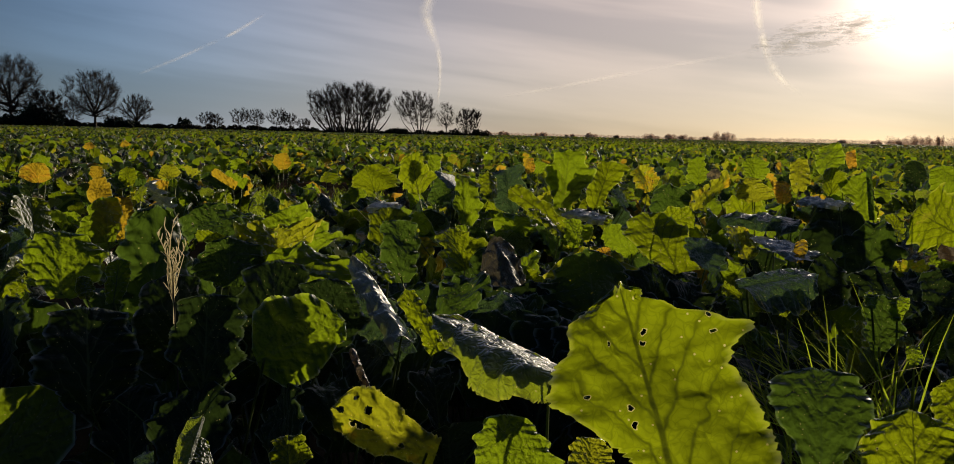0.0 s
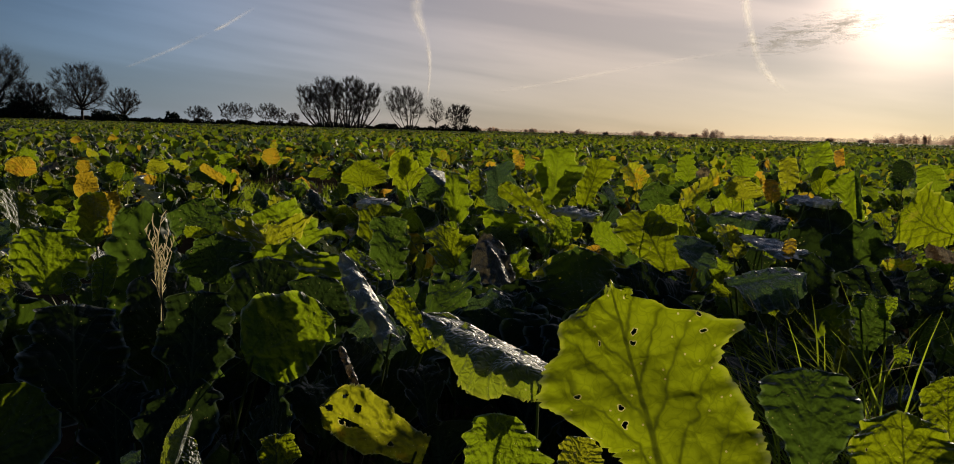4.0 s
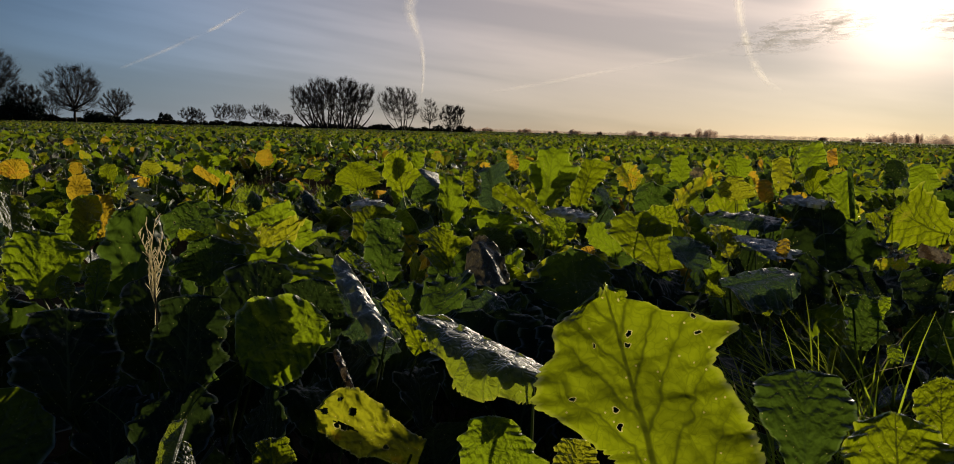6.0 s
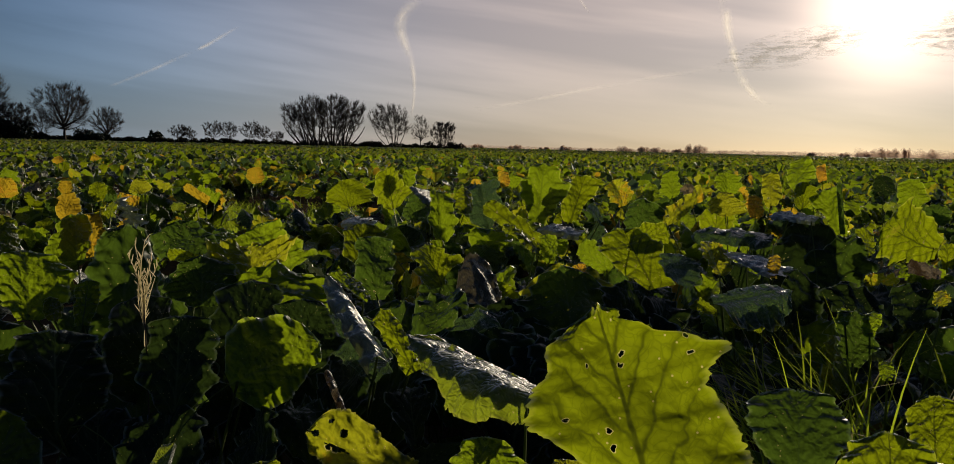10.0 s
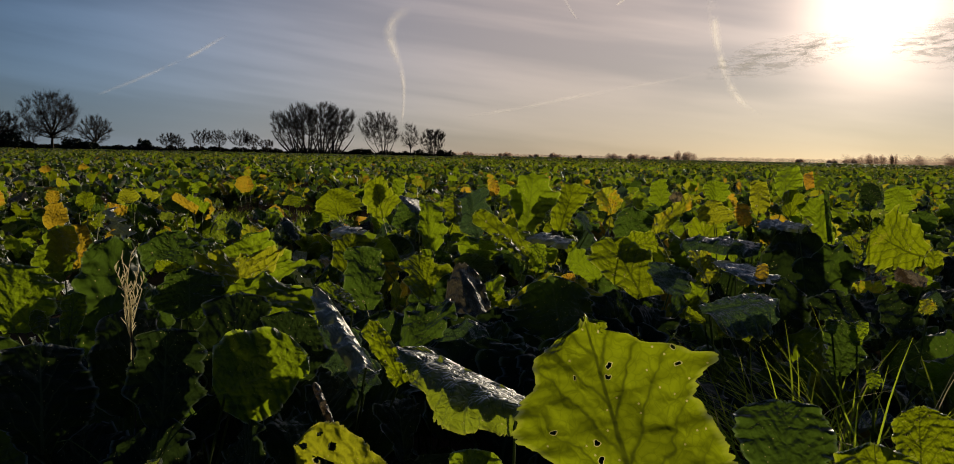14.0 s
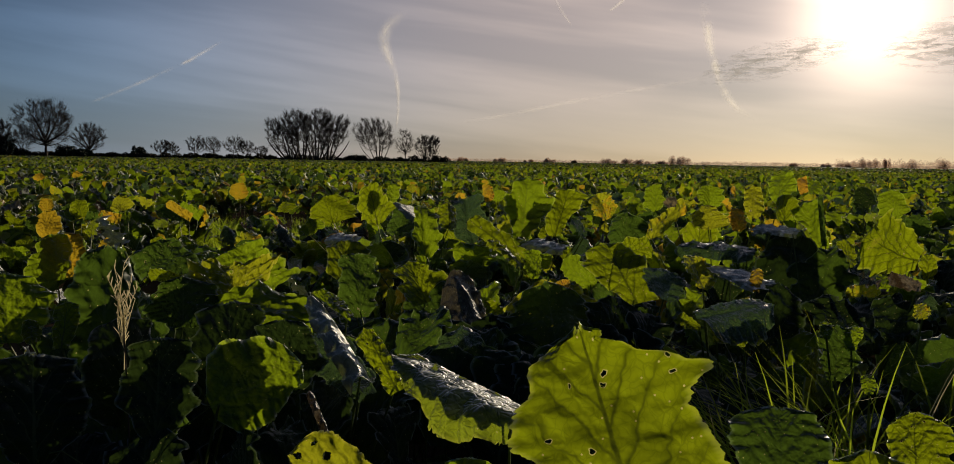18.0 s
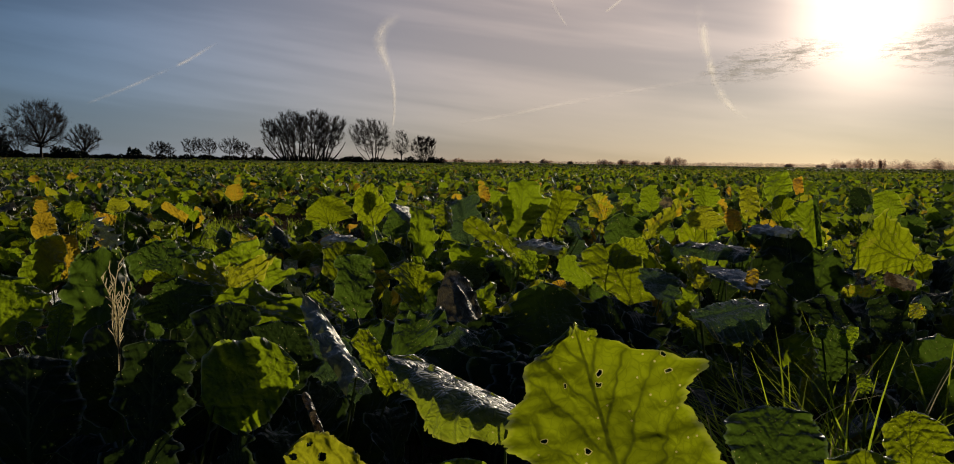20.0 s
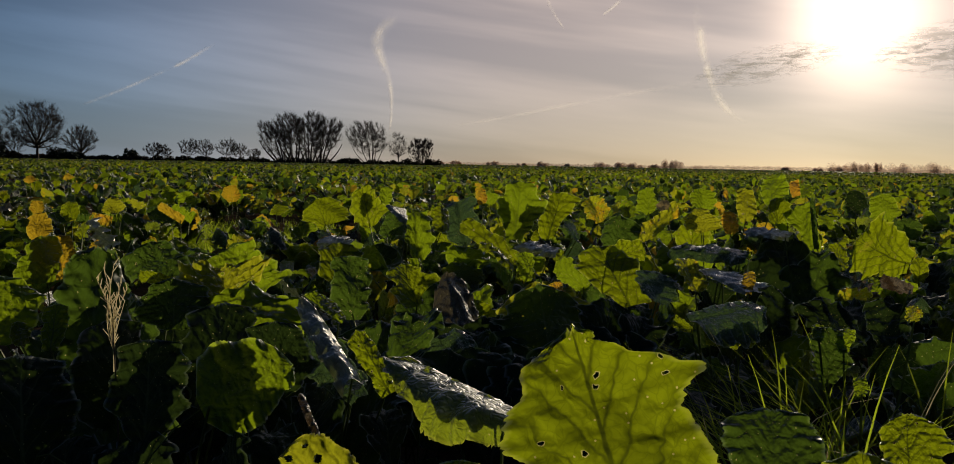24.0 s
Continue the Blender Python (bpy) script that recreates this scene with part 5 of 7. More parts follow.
crop_plant((0.556, 1.131, 0.000), 'turnip plant with small lit leaves above grass', [
    ('dark', (0.513, 1.065, 0.302), (0.531, 1.100, 0.370), (-0.43, -0.88, 0.20), (0.12, 0.20, 0.28, 0.30, 0.32, 0.31, 0.27), (0.12, 0.23, 0.35, 0.33, 0.28, 0.23, 0.22), dict(lobes=0.14, ruffle=0.06, seed=54)),
    ('green', (0.538, 1.075, 0.341), (0.554, 1.102, 0.369), (-0.44, -0.88, 0.18), (0.10, 0.19, 0.28, 0.26, 0.25, 0.24, 0.22), (0.10, 0.15, 0.21, 0.27, 0.28, 0.25, 0.22), dict(seed=541)),
    ('green', (0.506, 1.079, 0.356), (0.515, 1.108, 0.375), (-0.42, -0.89, 0.17), (0.08, 0.16, 0.23, 0.28, 0.25, 0.22, 0.20), (0.08, 0.16, 0.24, 0.26, 0.24, 0.22, 0.20), dict(seed=542)),
    ('green', (0.537, 1.019, 0.298), (0.547, 1.048, 0.317), (-0.46, -0.86, 0.23), (0.09, 0.17, 0.24, 0.26, 0.25, 0.23, 0.21), (0.09, 0.17, 0.26, 0.29, 0.26, 0.24, 0.21), dict(lobes=0.1, seed=55)),
    ('mixed', (0.686, 1.165, 0.367), (0.696, 1.194, 0.386), (-0.50, -0.85, 0.14), (0.08, 0.18, 0.28, 0.34, 0.29, 0.24, 0.19), (0.08, 0.34, 0.40, 0.35, 0.30, 0.24, 0.19), dict(seed=57)),
])
crop_plant((1.280, 2.550, 0.000), 'turnip plant with a large upright sunlit leaf', [
    ('bright', (1.255, 2.164, 0.339), (1.180, 2.319, 0.387), (-0.89, -0.34, -0.30), (0.14, 0.27, 0.36, 0.43, 0.50, 0.44, 0.32), (0.14, 0.37, 0.52, 0.61, 0.52, 0.34, 0.13), dict(seed=58, tooth=0.02)),
    ('bright', (1.019, 2.064, 0.330), (1.021, 2.105, 0.397), (0.07, -0.85, 0.52), (0.13, 0.24, 0.35, 0.37, 0.32, 0.27, 0.27), (0.13, 0.32, 0.43, 0.42, 0.40, 0.36, 0.31), dict(seed=59, lobes=0.17)),
    ('green', (1.043, 2.274, 0.354), (1.029, 2.368, 0.480), (-0.60, -0.67, 0.43), (0.11, 0.11, 0.11, 0.16, 0.24, 0.28, 0.21), (0.11, 0.16, 0.21, 0.24, 0.28, 0.28, 0.26), dict(seed=60, lobes=0.14)),
    ('dark', (1.026, 2.227, 0.368), (1.017, 2.251, 0.510), (-0.44, -0.89, 0.12), (0.05, 0.05, 0.05, 0.05, 0.05, 0.05, 0.05), (0.05, 0.05, 0.05, 0.05, 0.05, 0.05, 0.05), dict(seed=61, lobes=0.03, tooth=0.01)),
    ('green', (2.023, 3.683, 0.356), (2.013, 3.737, 0.484), (-0.42, -0.85, 0.32), (0.12, 0.32, 0.51, 0.49, 0.47, 0.44, 0.28), (0.12, 0.44, 0.43, 0.41, 0.40, 0.34, 0.28), dict(seed=62)),
    ('deep', (1.312, 2.588, 0.457), (1.329, 2.622, 0.523), (-0.53, -0.69, 0.49), (0.11, 0.31, 0.41, 0.41, 0.40, 0.36, 0.26), (0.11, 0.34, 0.57, 0.51, 0.44, 0.38, 0.26), dict(seed=63)),
])
crop_plant((0.839, 2.565, 0.000), 'tall turnip plant with leaves against the distance', [
    ('green', (0.980, 2.432, 0.475), (1.007, 2.504, 0.568), (-0.58, -0.55, 0.60), (0.10, 0.22, 0.30, 0.32, 0.34, 0.30, 0.24), (0.10, 0.27, 0.42, 0.40, 0.38, 0.33, 0.24), dict(seed=64, lobes=0.06)),
    ('bright', (0.967, 2.362, 0.426), (0.954, 2.351, 0.503), (0.09, -0.99, -0.12), (0.13, 0.36, 0.54, 0.55, 0.56, 0.45, 0.31), (0.13, 0.39, 0.58, 0.54, 0.50, 0.43, 0.31), dict(seed=65)),
    ('mixed', (0.940, 2.534, 0.422), (0.956, 2.607, 0.523), (-0.34, -0.73, 0.59), (0.10, 0.17, 0.22, 0.21, 0.20, 0.19, 0.19), (0.10, 0.24, 0.31, 0.29, 0.27, 0.25, 0.24), dict(seed=66, lobes=0.06)),
    ('green', (0.904, 2.863, 0.425), (0.906, 2.886, 0.515), (0.21, -0.95, 0.24), (0.14, 0.31, 0.43, 0.44, 0.45, 0.39, 0.32), (0.14, 0.37, 0.53, 0.51, 0.48, 0.41, 0.32), dict(seed=67)),
    ('mixed', (0.785, 2.481, 0.390), (0.782, 2.545, 0.458), (-0.71, -0.53, 0.47), (0.11, 0.26, 0.42, 0.47, 0.47, 0.46, 0.25), (0.70, 0.69, 0.67, 0.60, 0.48, 0.36, 0.25), dict(seed=68)),
    ('yellow', (0.816, 2.313, 0.400), (0.825, 2.351, 0.463), (0.09, -0.86, 0.50), (0.12, 0.26, 0.36, 0.36, 0.36, 0.32, 0.27), (0.12, 0.29, 0.40, 0.36, 0.33, 0.30, 0.27), dict(seed=69), 'orange dying leaf'),
    ('mixed', (0.558, 2.337, 0.382), (0.686, 2.407, 0.463), (0.43, -0.90, 0.10), (0.11, 0.20, 0.19, 0.18, 0.17, 0.17, 0.17), (0.11, 0.16, 0.20, 0.19, 0.17, 0.16, 0.16), dict(seed=70, crest=(0.03, 0.03))),
    ('pale', (0.758, 2.802, 0.433), (0.752, 2.810, 0.474), (-0.38, -0.92, 0.12), (0.12, 0.31, 0.50, 0.68, 0.55, 0.42, 0.28), (0.12, 0.38, 0.60, 0.52, 0.44, 0.36, 0.28), dict(seed=71, crinkle=0.08)),
])
crop_plant((0.497, 3.013, 0.000), 'turnip plant with tall upright sunlit leaves', [
    ('green', (0.250, 2.892, 0.320), (0.279, 2.990, 0.526), (-0.09, -0.99, 0.05), (0.11, 0.16, 0.21, 0.25, 0.30, 0.32, 0.25, 0.19, 0.19), (0.11, 0.21, 0.31, 0.38, 0.42, 0.44, 0.36, 0.28, 0.18), dict(fold=(-12, -12), lobes=0.15, seed=72)),
    ('bright', (0.391, 3.078, 0.307), (0.456, 3.170, 0.483), (-0.13, -0.99, 0.06), (0.11, 0.20, 0.25, 0.26, 0.28, 0.20, 0.18), (0.11, 0.13, 0.15, 0.17, 0.27, 0.36, 0.42), dict(fold=(-10, -10), seed=73)),
    ('bright', (0.229, 2.944, 0.363), (0.208, 3.018, 0.472), (-0.26, -0.82, 0.50), (0.11, 0.14, 0.18, 0.20, 0.20, 0.20, 0.20), (0.11, 0.20, 0.29, 0.28, 0.27, 0.26, 0.25), dict(seed=74)),
    ('mixed', (0.599, 3.146, 0.369), (0.561, 3.155, 0.468), (0.43, -0.87, 0.24), (0.15, 0.33, 0.51, 0.67, 0.61, 0.55, 0.36), (0.15, 0.52, 0.49, 0.46, 0.44, 0.40, 0.36), dict(seed=75)),
    ('green', (0.664, 2.928, 0.402), (0.660, 2.993, 0.470), (-0.54, -0.63, 0.56), (0.10, 0.25, 0.40, 0.46, 0.38, 0.31, 0.23), (0.10, 0.42, 0.41, 0.36, 0.32, 0.27, 0.23), dict(seed=76)),
    ('dark', (0.515, 2.449, 0.326), (0.540, 2.505, 0.437), (-0.21, -0.97, 0.08), (0.11, 0.40, 0.40, 0.41, 0.41, 0.35, 0.27), (0.11, 0.34, 0.56, 0.67, 0.62, 0.57, 0.27), dict(seed=77, fold=(15, 15))),
    ('green', (0.829, 3.300, 0.396), (0.823, 3.331, 0.502), (-0.55, -0.81, 0.21), (0.13, 0.31, 0.45, 0.42, 0.39, 0.35, 0.29), (0.13, 0.27, 0.34, 0.32, 0.30, 0.29, 0.29), dict(seed=771)),
])
crop_plant((-0.159, 3.003, 0.000), 'turnip plant with bright lobed leaves', [
    ('bright', (-0.434, 3.073, 0.347), (-0.473, 3.128, 0.445), (-0.54, -0.81, 0.24), (0.13, 0.37, 0.61, 0.72, 0.70, 0.68, 0.31), (0.81, 0.81, 0.80, 0.80, 0.69, 0.50, 0.31), dict(lobes=0.12, seed=78)),
    ('bright', (-0.253, 2.892, 0.358), (-0.292, 2.989, 0.497), (0.11, -0.80, 0.59), (0.10, 0.22, 0.32, 0.35, 0.39, 0.34, 0.24), (0.10, 0.48, 0.43, 0.36, 0.28, 0.20, 0.20), dict(lobes=0.17, seed=79)),
    ('green', (-0.218, 3.046, 0.415), (-0.210, 3.102, 0.494), (0.23, -0.81, 0.55), (0.10, 0.17, 0.24, 0.24, 0.24, 0.24, 0.24), (0.10, 0.17, 0.24, 0.27, 0.26, 0.25, 0.24), dict(seed=80)),
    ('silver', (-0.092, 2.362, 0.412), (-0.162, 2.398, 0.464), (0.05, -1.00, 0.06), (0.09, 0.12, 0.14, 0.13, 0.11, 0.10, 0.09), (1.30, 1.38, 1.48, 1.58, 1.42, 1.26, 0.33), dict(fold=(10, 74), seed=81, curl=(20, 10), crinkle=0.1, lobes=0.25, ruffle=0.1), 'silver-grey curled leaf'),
    ('bright', (-0.001, 2.553, 0.377), (-0.006, 2.636, 0.455), (0.07, -0.69, 0.72), (0.09, 0.25, 0.32, 0.32, 0.31, 0.27, 0.21), (0.09, 0.26, 0.30, 0.29, 0.28, 0.26, 0.21), dict(seed=82)),
    ('blue', (0.084, 2.902, 0.293), (0.053, 2.983, 0.448), (-0.26, -0.88, 0.41), (0.11, 0.29, 0.34, 0.32, 0.30, 0.28, 0.27), (0.11, 0.47, 0.47, 0.48, 0.48, 0.45, 0.27), dict(crest=(0.05, 0.05), seed=83)),
    ('dark', (-0.166, 2.598, 0.349), (-0.151, 2.654, 0.433), (-0.14, -0.81, 0.57), (0.11, 0.48, 0.51, 0.45, 0.38, 0.32, 0.26), (0.11, 0.29, 0.46, 0.61, 0.49, 0.38, 0.26), dict(seed=84)),
    ('mixed', (-0.193, 4.199, 0.419), (-0.202, 4.226, 0.461), (0.02, -0.84, 0.54), (0.11, 0.27, 0.43, 0.59, 0.51, 0.38, 0.25), (0.11, 0.29, 0.47, 0.43, 0.37, 0.31, 0.25), dict(seed=841)),
])
crop_plant((0.087, 2.213, 0.000), 'turnip plant with blue-grey drooping leaves', [
    ('green', (-0.063, 2.152, 0.334), (-0.077, 2.202, 0.462), (0.13, -0.92, 0.37), (0.12, 0.21, 0.26, 0.22, 0.19, 0.19, 0.19), (0.12, 0.28, 0.32, 0.30, 0.28, 0.28, 0.28), dict(crinkle=0.05, lobes=0.15, seed=85)),
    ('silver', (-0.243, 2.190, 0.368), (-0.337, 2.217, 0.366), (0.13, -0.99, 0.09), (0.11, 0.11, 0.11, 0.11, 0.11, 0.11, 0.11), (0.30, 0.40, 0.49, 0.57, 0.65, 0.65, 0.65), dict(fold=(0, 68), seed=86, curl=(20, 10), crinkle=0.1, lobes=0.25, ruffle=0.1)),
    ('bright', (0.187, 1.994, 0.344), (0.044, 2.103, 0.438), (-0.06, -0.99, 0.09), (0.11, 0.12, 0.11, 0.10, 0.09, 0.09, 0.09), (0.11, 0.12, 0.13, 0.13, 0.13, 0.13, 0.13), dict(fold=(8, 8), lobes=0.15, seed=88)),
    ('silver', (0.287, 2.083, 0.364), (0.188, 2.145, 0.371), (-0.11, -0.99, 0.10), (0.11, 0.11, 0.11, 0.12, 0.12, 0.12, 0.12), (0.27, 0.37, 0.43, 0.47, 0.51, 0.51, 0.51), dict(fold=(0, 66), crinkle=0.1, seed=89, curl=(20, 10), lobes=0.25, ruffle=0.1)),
    ('green', (0.192, 1.843, 0.323), (0.186, 1.856, 0.389), (0.12, -0.97, 0.20), (0.12, 0.22, 0.31, 0.33, 0.32, 0.30, 0.29), (0.12, 0.21, 0.29, 0.30, 0.30, 0.29, 0.29), dict(seed=90)),
    ('bright', (0.182, 1.894, 0.344), (0.086, 1.906, 0.400), (0.23, -0.79, 0.56), (0.15, 0.16, 0.17, 0.17, 0.13, 0.11, 0.11), (0.14, 0.14, 0.14, 0.15, 0.17, 0.18, 0.18), dict(seed=91, lobes=0.17)),
    ('green', (-0.488, 2.862, 0.318), (-0.475, 2.907, 0.373), (0.31, -0.77, 0.55), (0.10, 0.52, 0.47, 0.41, 0.35, 0.30, 0.24), (0.10, 0.26, 0.41, 0.57, 0.72, 0.51, 0.24), dict(seed=92)),
    ('bright', (0.374, 2.272, 0.409), (0.368, 2.350, 0.432), (-0.13, -0.29, 0.95), (0.06, 0.11, 0.16, 0.21, 0.23, 0.18, 0.13), (0.29, 0.27, 0.24, 0.21, 0.18, 0.16, 0.13), dict(seed=93)),
    ('blue', (0.359, 2.173, 0.389), (0.323, 2.182, 0.435), (0.31, -0.86, 0.40), (0.15, 0.20, 0.24, 0.26, 0.26, 0.26, 0.26), (0.15, 0.21, 0.28, 0.34, 0.34, 0.34, 0.34), dict(crest=(0.06, 0.02), seed=94)),
])
crop_plant((-0.466, 1.311, 0.000), 'turnip plant with broad sunlit and dark leaves', [
    ('green', (-0.573, 1.081, 0.339), (-0.600, 1.135, 0.423), (0.46, -0.87, 0.15), (0.11, 0.20, 0.30, 0.35, 0.39, 0.43, 0.40, 0.35, 0.25), (0.11, 0.37, 0.45, 0.50, 0.56, 0.52, 0.48, 0.41, 0.23), dict(fold=(-8, -8), seed=95)),
    ('bright', (-0.537, 1.078, 0.339), (-0.553, 1.104, 0.366), (0.44, -0.88, 0.18), (0.10, 0.19, 0.29, 0.34, 0.30, 0.26, 0.22), (0.10, 0.19, 0.28, 0.28, 0.26, 0.24, 0.22), dict(seed=96)),
    ('dark', (-0.360, 1.128, 0.352), (-0.372, 1.166, 0.417), (0.30, -0.94, 0.16), (0.11, 0.44, 0.65, 0.64, 0.64, 0.49, 0.26), (0.11, 0.50, 0.76, 0.72, 0.68, 0.58, 0.26), dict(fold=(12, 12), seed=97)),
    ('dark', (-0.471, 1.428, 0.370), (-0.515, 1.498, 0.434), (0.32, -0.94, 0.11), (0.09, 0.27, 0.45, 0.56, 0.56, 0.55, 0.30), (0.46, 0.45, 0.44, 0.42, 0.36, 0.29, 0.20), dict(fold=(-8, -8), seed=98)),
    ('green', (-0.443, 1.562, 0.353), (-0.455, 1.580, 0.407), (0.75, -0.56, 0.35), (0.15, 0.47, 0.79, 0.82, 0.73, 0.61, 0.34), (0.15, 0.83, 0.87, 0.76, 0.66, 0.52, 0.34), dict(seed=99)),
    ('bright', (-0.411, 1.290, 0.395), (-0.475, 1.312, 0.398), (0.32, -0.94, 0.13), (0.10, 0.11, 0.11, 0.12, 0.12, 0.12, 0.12), (0.10, 0.12, 0.14, 0.16, 0.16, 0.16, 0.16), dict(seed=100)),
])
crop_plant((-0.861, 1.970, 0.000), 'turnip plant with yellow and green leaves', [
    ('green', (-0.791, 1.688, 0.332), (-0.823, 1.750, 0.419), (0.42, -0.90, 0.11), (0.49, 0.65, 0.64, 0.54, 0.44, 0.34, 0.24), (0.10, 0.22, 0.23, 0.25, 0.26, 0.25, 0.24), dict(seed=101, fold=(12, 12))),
    ('yellow', (-0.782, 1.736, 0.331), (-0.812, 1.777, 0.417), (0.41, -0.91, 0.10), (0.11, 0.17, 0.23, 0.24, 0.26, 0.27, 0.26), (0.11, 0.27, 0.34, 0.32, 0.30, 0.28, 0.26), dict(fold=(10, -10), lobes=0.06, seed=102), 'yellowing leaf'),
    ('bright', (-0.933, 1.660, 0.335), (-0.963, 1.712, 0.418), (0.80, -0.33, 0.50), (0.13, 0.39, 0.61, 0.58, 0.54, 0.47, 0.29), (0.13, 0.36, 0.42, 0.40, 0.38, 0.35, 0.29), dict(lobes=0.17, seed=103)),
    ('yellow', (-0.803, 1.944, 0.355), (-0.820, 2.000, 0.391), (-0.13, -0.56, 0.82), (0.08, 0.14, 0.21, 0.23, 0.22, 0.21, 0.19), (0.08, 0.12, 0.16, 0.19, 0.19, 0.19, 0.19), dict(seed=104)),
    ('silver', (-0.711, 1.820, 0.389), (-0.777, 1.847, 0.444), (-0.33, -0.94, 0.08), (0.13, 0.16, 0.19, 0.16, 0.11, 0.08, 0.08), (0.13, 0.14, 0.16, 0.17, 0.18, 0.18, 0.18), dict(crinkle=0.1, lobes=0.3, ruffle=0.1, seed=105), 'frayed bleached leaf'),
    ('bright', (-1.143, 2.670, 0.327), (-1.156, 2.752, 0.385), (-0.11, -0.58, 0.80), (0.10, 0.21, 0.33, 0.31, 0.28, 0.25, 0.22), (0.10, 0.20, 0.30, 0.41, 0.38, 0.30, 0.22), dict(seed=106)),
])
crop_plant((-1.667, 3.544, 0.000), 'turnip plant with an orange-yellow dying leaf', [
    ('yellow', (-1.634, 3.413, 0.248), (-1.681, 3.474, 0.346), (0.43, -0.90, 0.07), (0.21, 0.29, 0.37, 0.37, 0.33, 0.30, 0.30), (0.21, 0.44, 0.44, 0.44, 0.45, 0.38, 0.30), dict(seed=110, ruffle=0.04, lobes=0.05, tooth=0.016, fold=(10, -8))),
    ('green', (-1.682, 3.589, 0.224), (-1.699, 3.611, 0.323), (0.84, -0.48, 0.25), (0.15, 0.25, 0.35, 0.35, 0.35, 0.34, 0.34), (0.15, 0.37, 0.51, 0.47, 0.42, 0.38, 0.34), dict(seed=410)),
    ('dark', (-1.696, 3.461, 0.229), (-1.716, 3.442, 0.327), (0.26, -0.96, -0.13), (0.13, 0.18, 0.24, 0.25, 0.25, 0.25, 0.25), (0.13, 0.35, 0.35, 0.33, 0.32, 0.31, 0.29), dict(seed=411)),
    ('pale', (-1.656, 3.513, 0.249), (-1.688, 3.564, 0.328), (0.35, -0.72, 0.60), (0.10, 0.17, 0.23, 0.27, 0.26, 0.25, 0.24), (0.10, 0.19, 0.28, 0.33, 0.30, 0.27, 0.24), dict(seed=420)),
])
crop_plant((-2.162, 3.959, 0.000), 'turnip plant with an orange-yellow dying leaf', [
    ('yellow', (-2.121, 3.837, 0.296), (-2.125, 3.830, 0.391), (0.48, -0.87, 0.05), (0.25, 0.53, 0.80, 0.84, 0.73, 0.62, 0.36), (0.25, 0.61, 0.58, 0.55, 0.53, 0.46, 0.35), dict(seed=111, ruffle=0.04, lobes=0.05, tooth=0.016, fold=(10, -8))),
    ('green', (-2.181, 4.009, 0.275), (-2.175, 4.003, 0.367), (0.25, -0.97, -0.08), (0.12, 0.22, 0.32, 0.34, 0.33, 0.31, 0.29), (0.12, 0.26, 0.40, 0.42, 0.37, 0.33, 0.29), dict(seed=411)),
    ('dark', (-2.184, 3.882, 0.277), (-2.224, 3.919, 0.363), (0.78, -0.35, 0.52), (0.14, 0.21, 0.28, 0.31, 0.31, 0.31, 0.31), (0.14, 0.32, 0.41, 0.38, 0.36, 0.34, 0.32), dict(seed=412)),
])
crop_plant((-2.067, 4.346, 0.000), 'turnip plant with an orange-yellow dying leaf', [
    ('yellow', (-2.030, 4.221, 0.294), (-2.025, 4.215, 0.363), (0.43, -0.90, 0.05), (0.25, 0.39, 0.52, 0.50, 0.45, 0.40, 0.35), (0.25, 0.34, 0.43, 0.49, 0.44, 0.39, 0.35), dict(seed=112, ruffle=0.04, lobes=0.05, tooth=0.016, fold=(10, -8))),
    ('green', (-2.078, 4.397, 0.274), (-2.089, 4.450, 0.332), (0.87, -0.27, 0.40), (0.12, 0.28, 0.45, 0.62, 0.51, 0.40, 0.28), (0.12, 0.21, 0.30, 0.39, 0.48, 0.42, 0.28), dict(seed=412)),
    ('dark', (-2.092, 4.269, 0.274), (-2.093, 4.251, 0.334), (0.75, -0.63, -0.17), (0.13, 0.21, 0.30, 0.39, 0.48, 0.39, 0.29), (0.13, 0.29, 0.45, 0.56, 0.47, 0.38, 0.29), dict(seed=413)),
])
crop_plant((-1.306, 3.369, 0.000), 'turnip plant with an orange-yellow dying leaf', [
    ('yellow', (-1.275, 3.242, 0.339), (-1.343, 3.201, 0.358), (0.38, -0.92, 0.07), (0.27, 0.27, 0.28, 0.28, 0.28, 0.28, 0.28), (0.23, 0.23, 0.23, 0.23, 0.23, 0.23, 0.23), dict(seed=113, ruffle=0.04, lobes=0.05, tooth=0.016, fold=(10, -8))),
    ('green', (-1.308, 3.422, 0.319), (-1.369, 3.382, 0.332), (0.57, -0.73, 0.38), (0.02, 0.02, 0.02, 0.02, 0.02, 0.02, 0.02), (0.46, 0.44, 0.42, 0.39, 0.37, 0.34, 0.32), dict(seed=413)),
    ('dark', (-1.335, 3.294, 0.322), (-1.429, 3.282, 0.332), (0.08, -0.95, -0.31), (0.02, 0.02, 0.02, 0.02, 0.02, 0.02, 0.02), (0.34, 0.34, 0.34, 0.34, 0.33, 0.33, 0.33), dict(seed=414)),
])
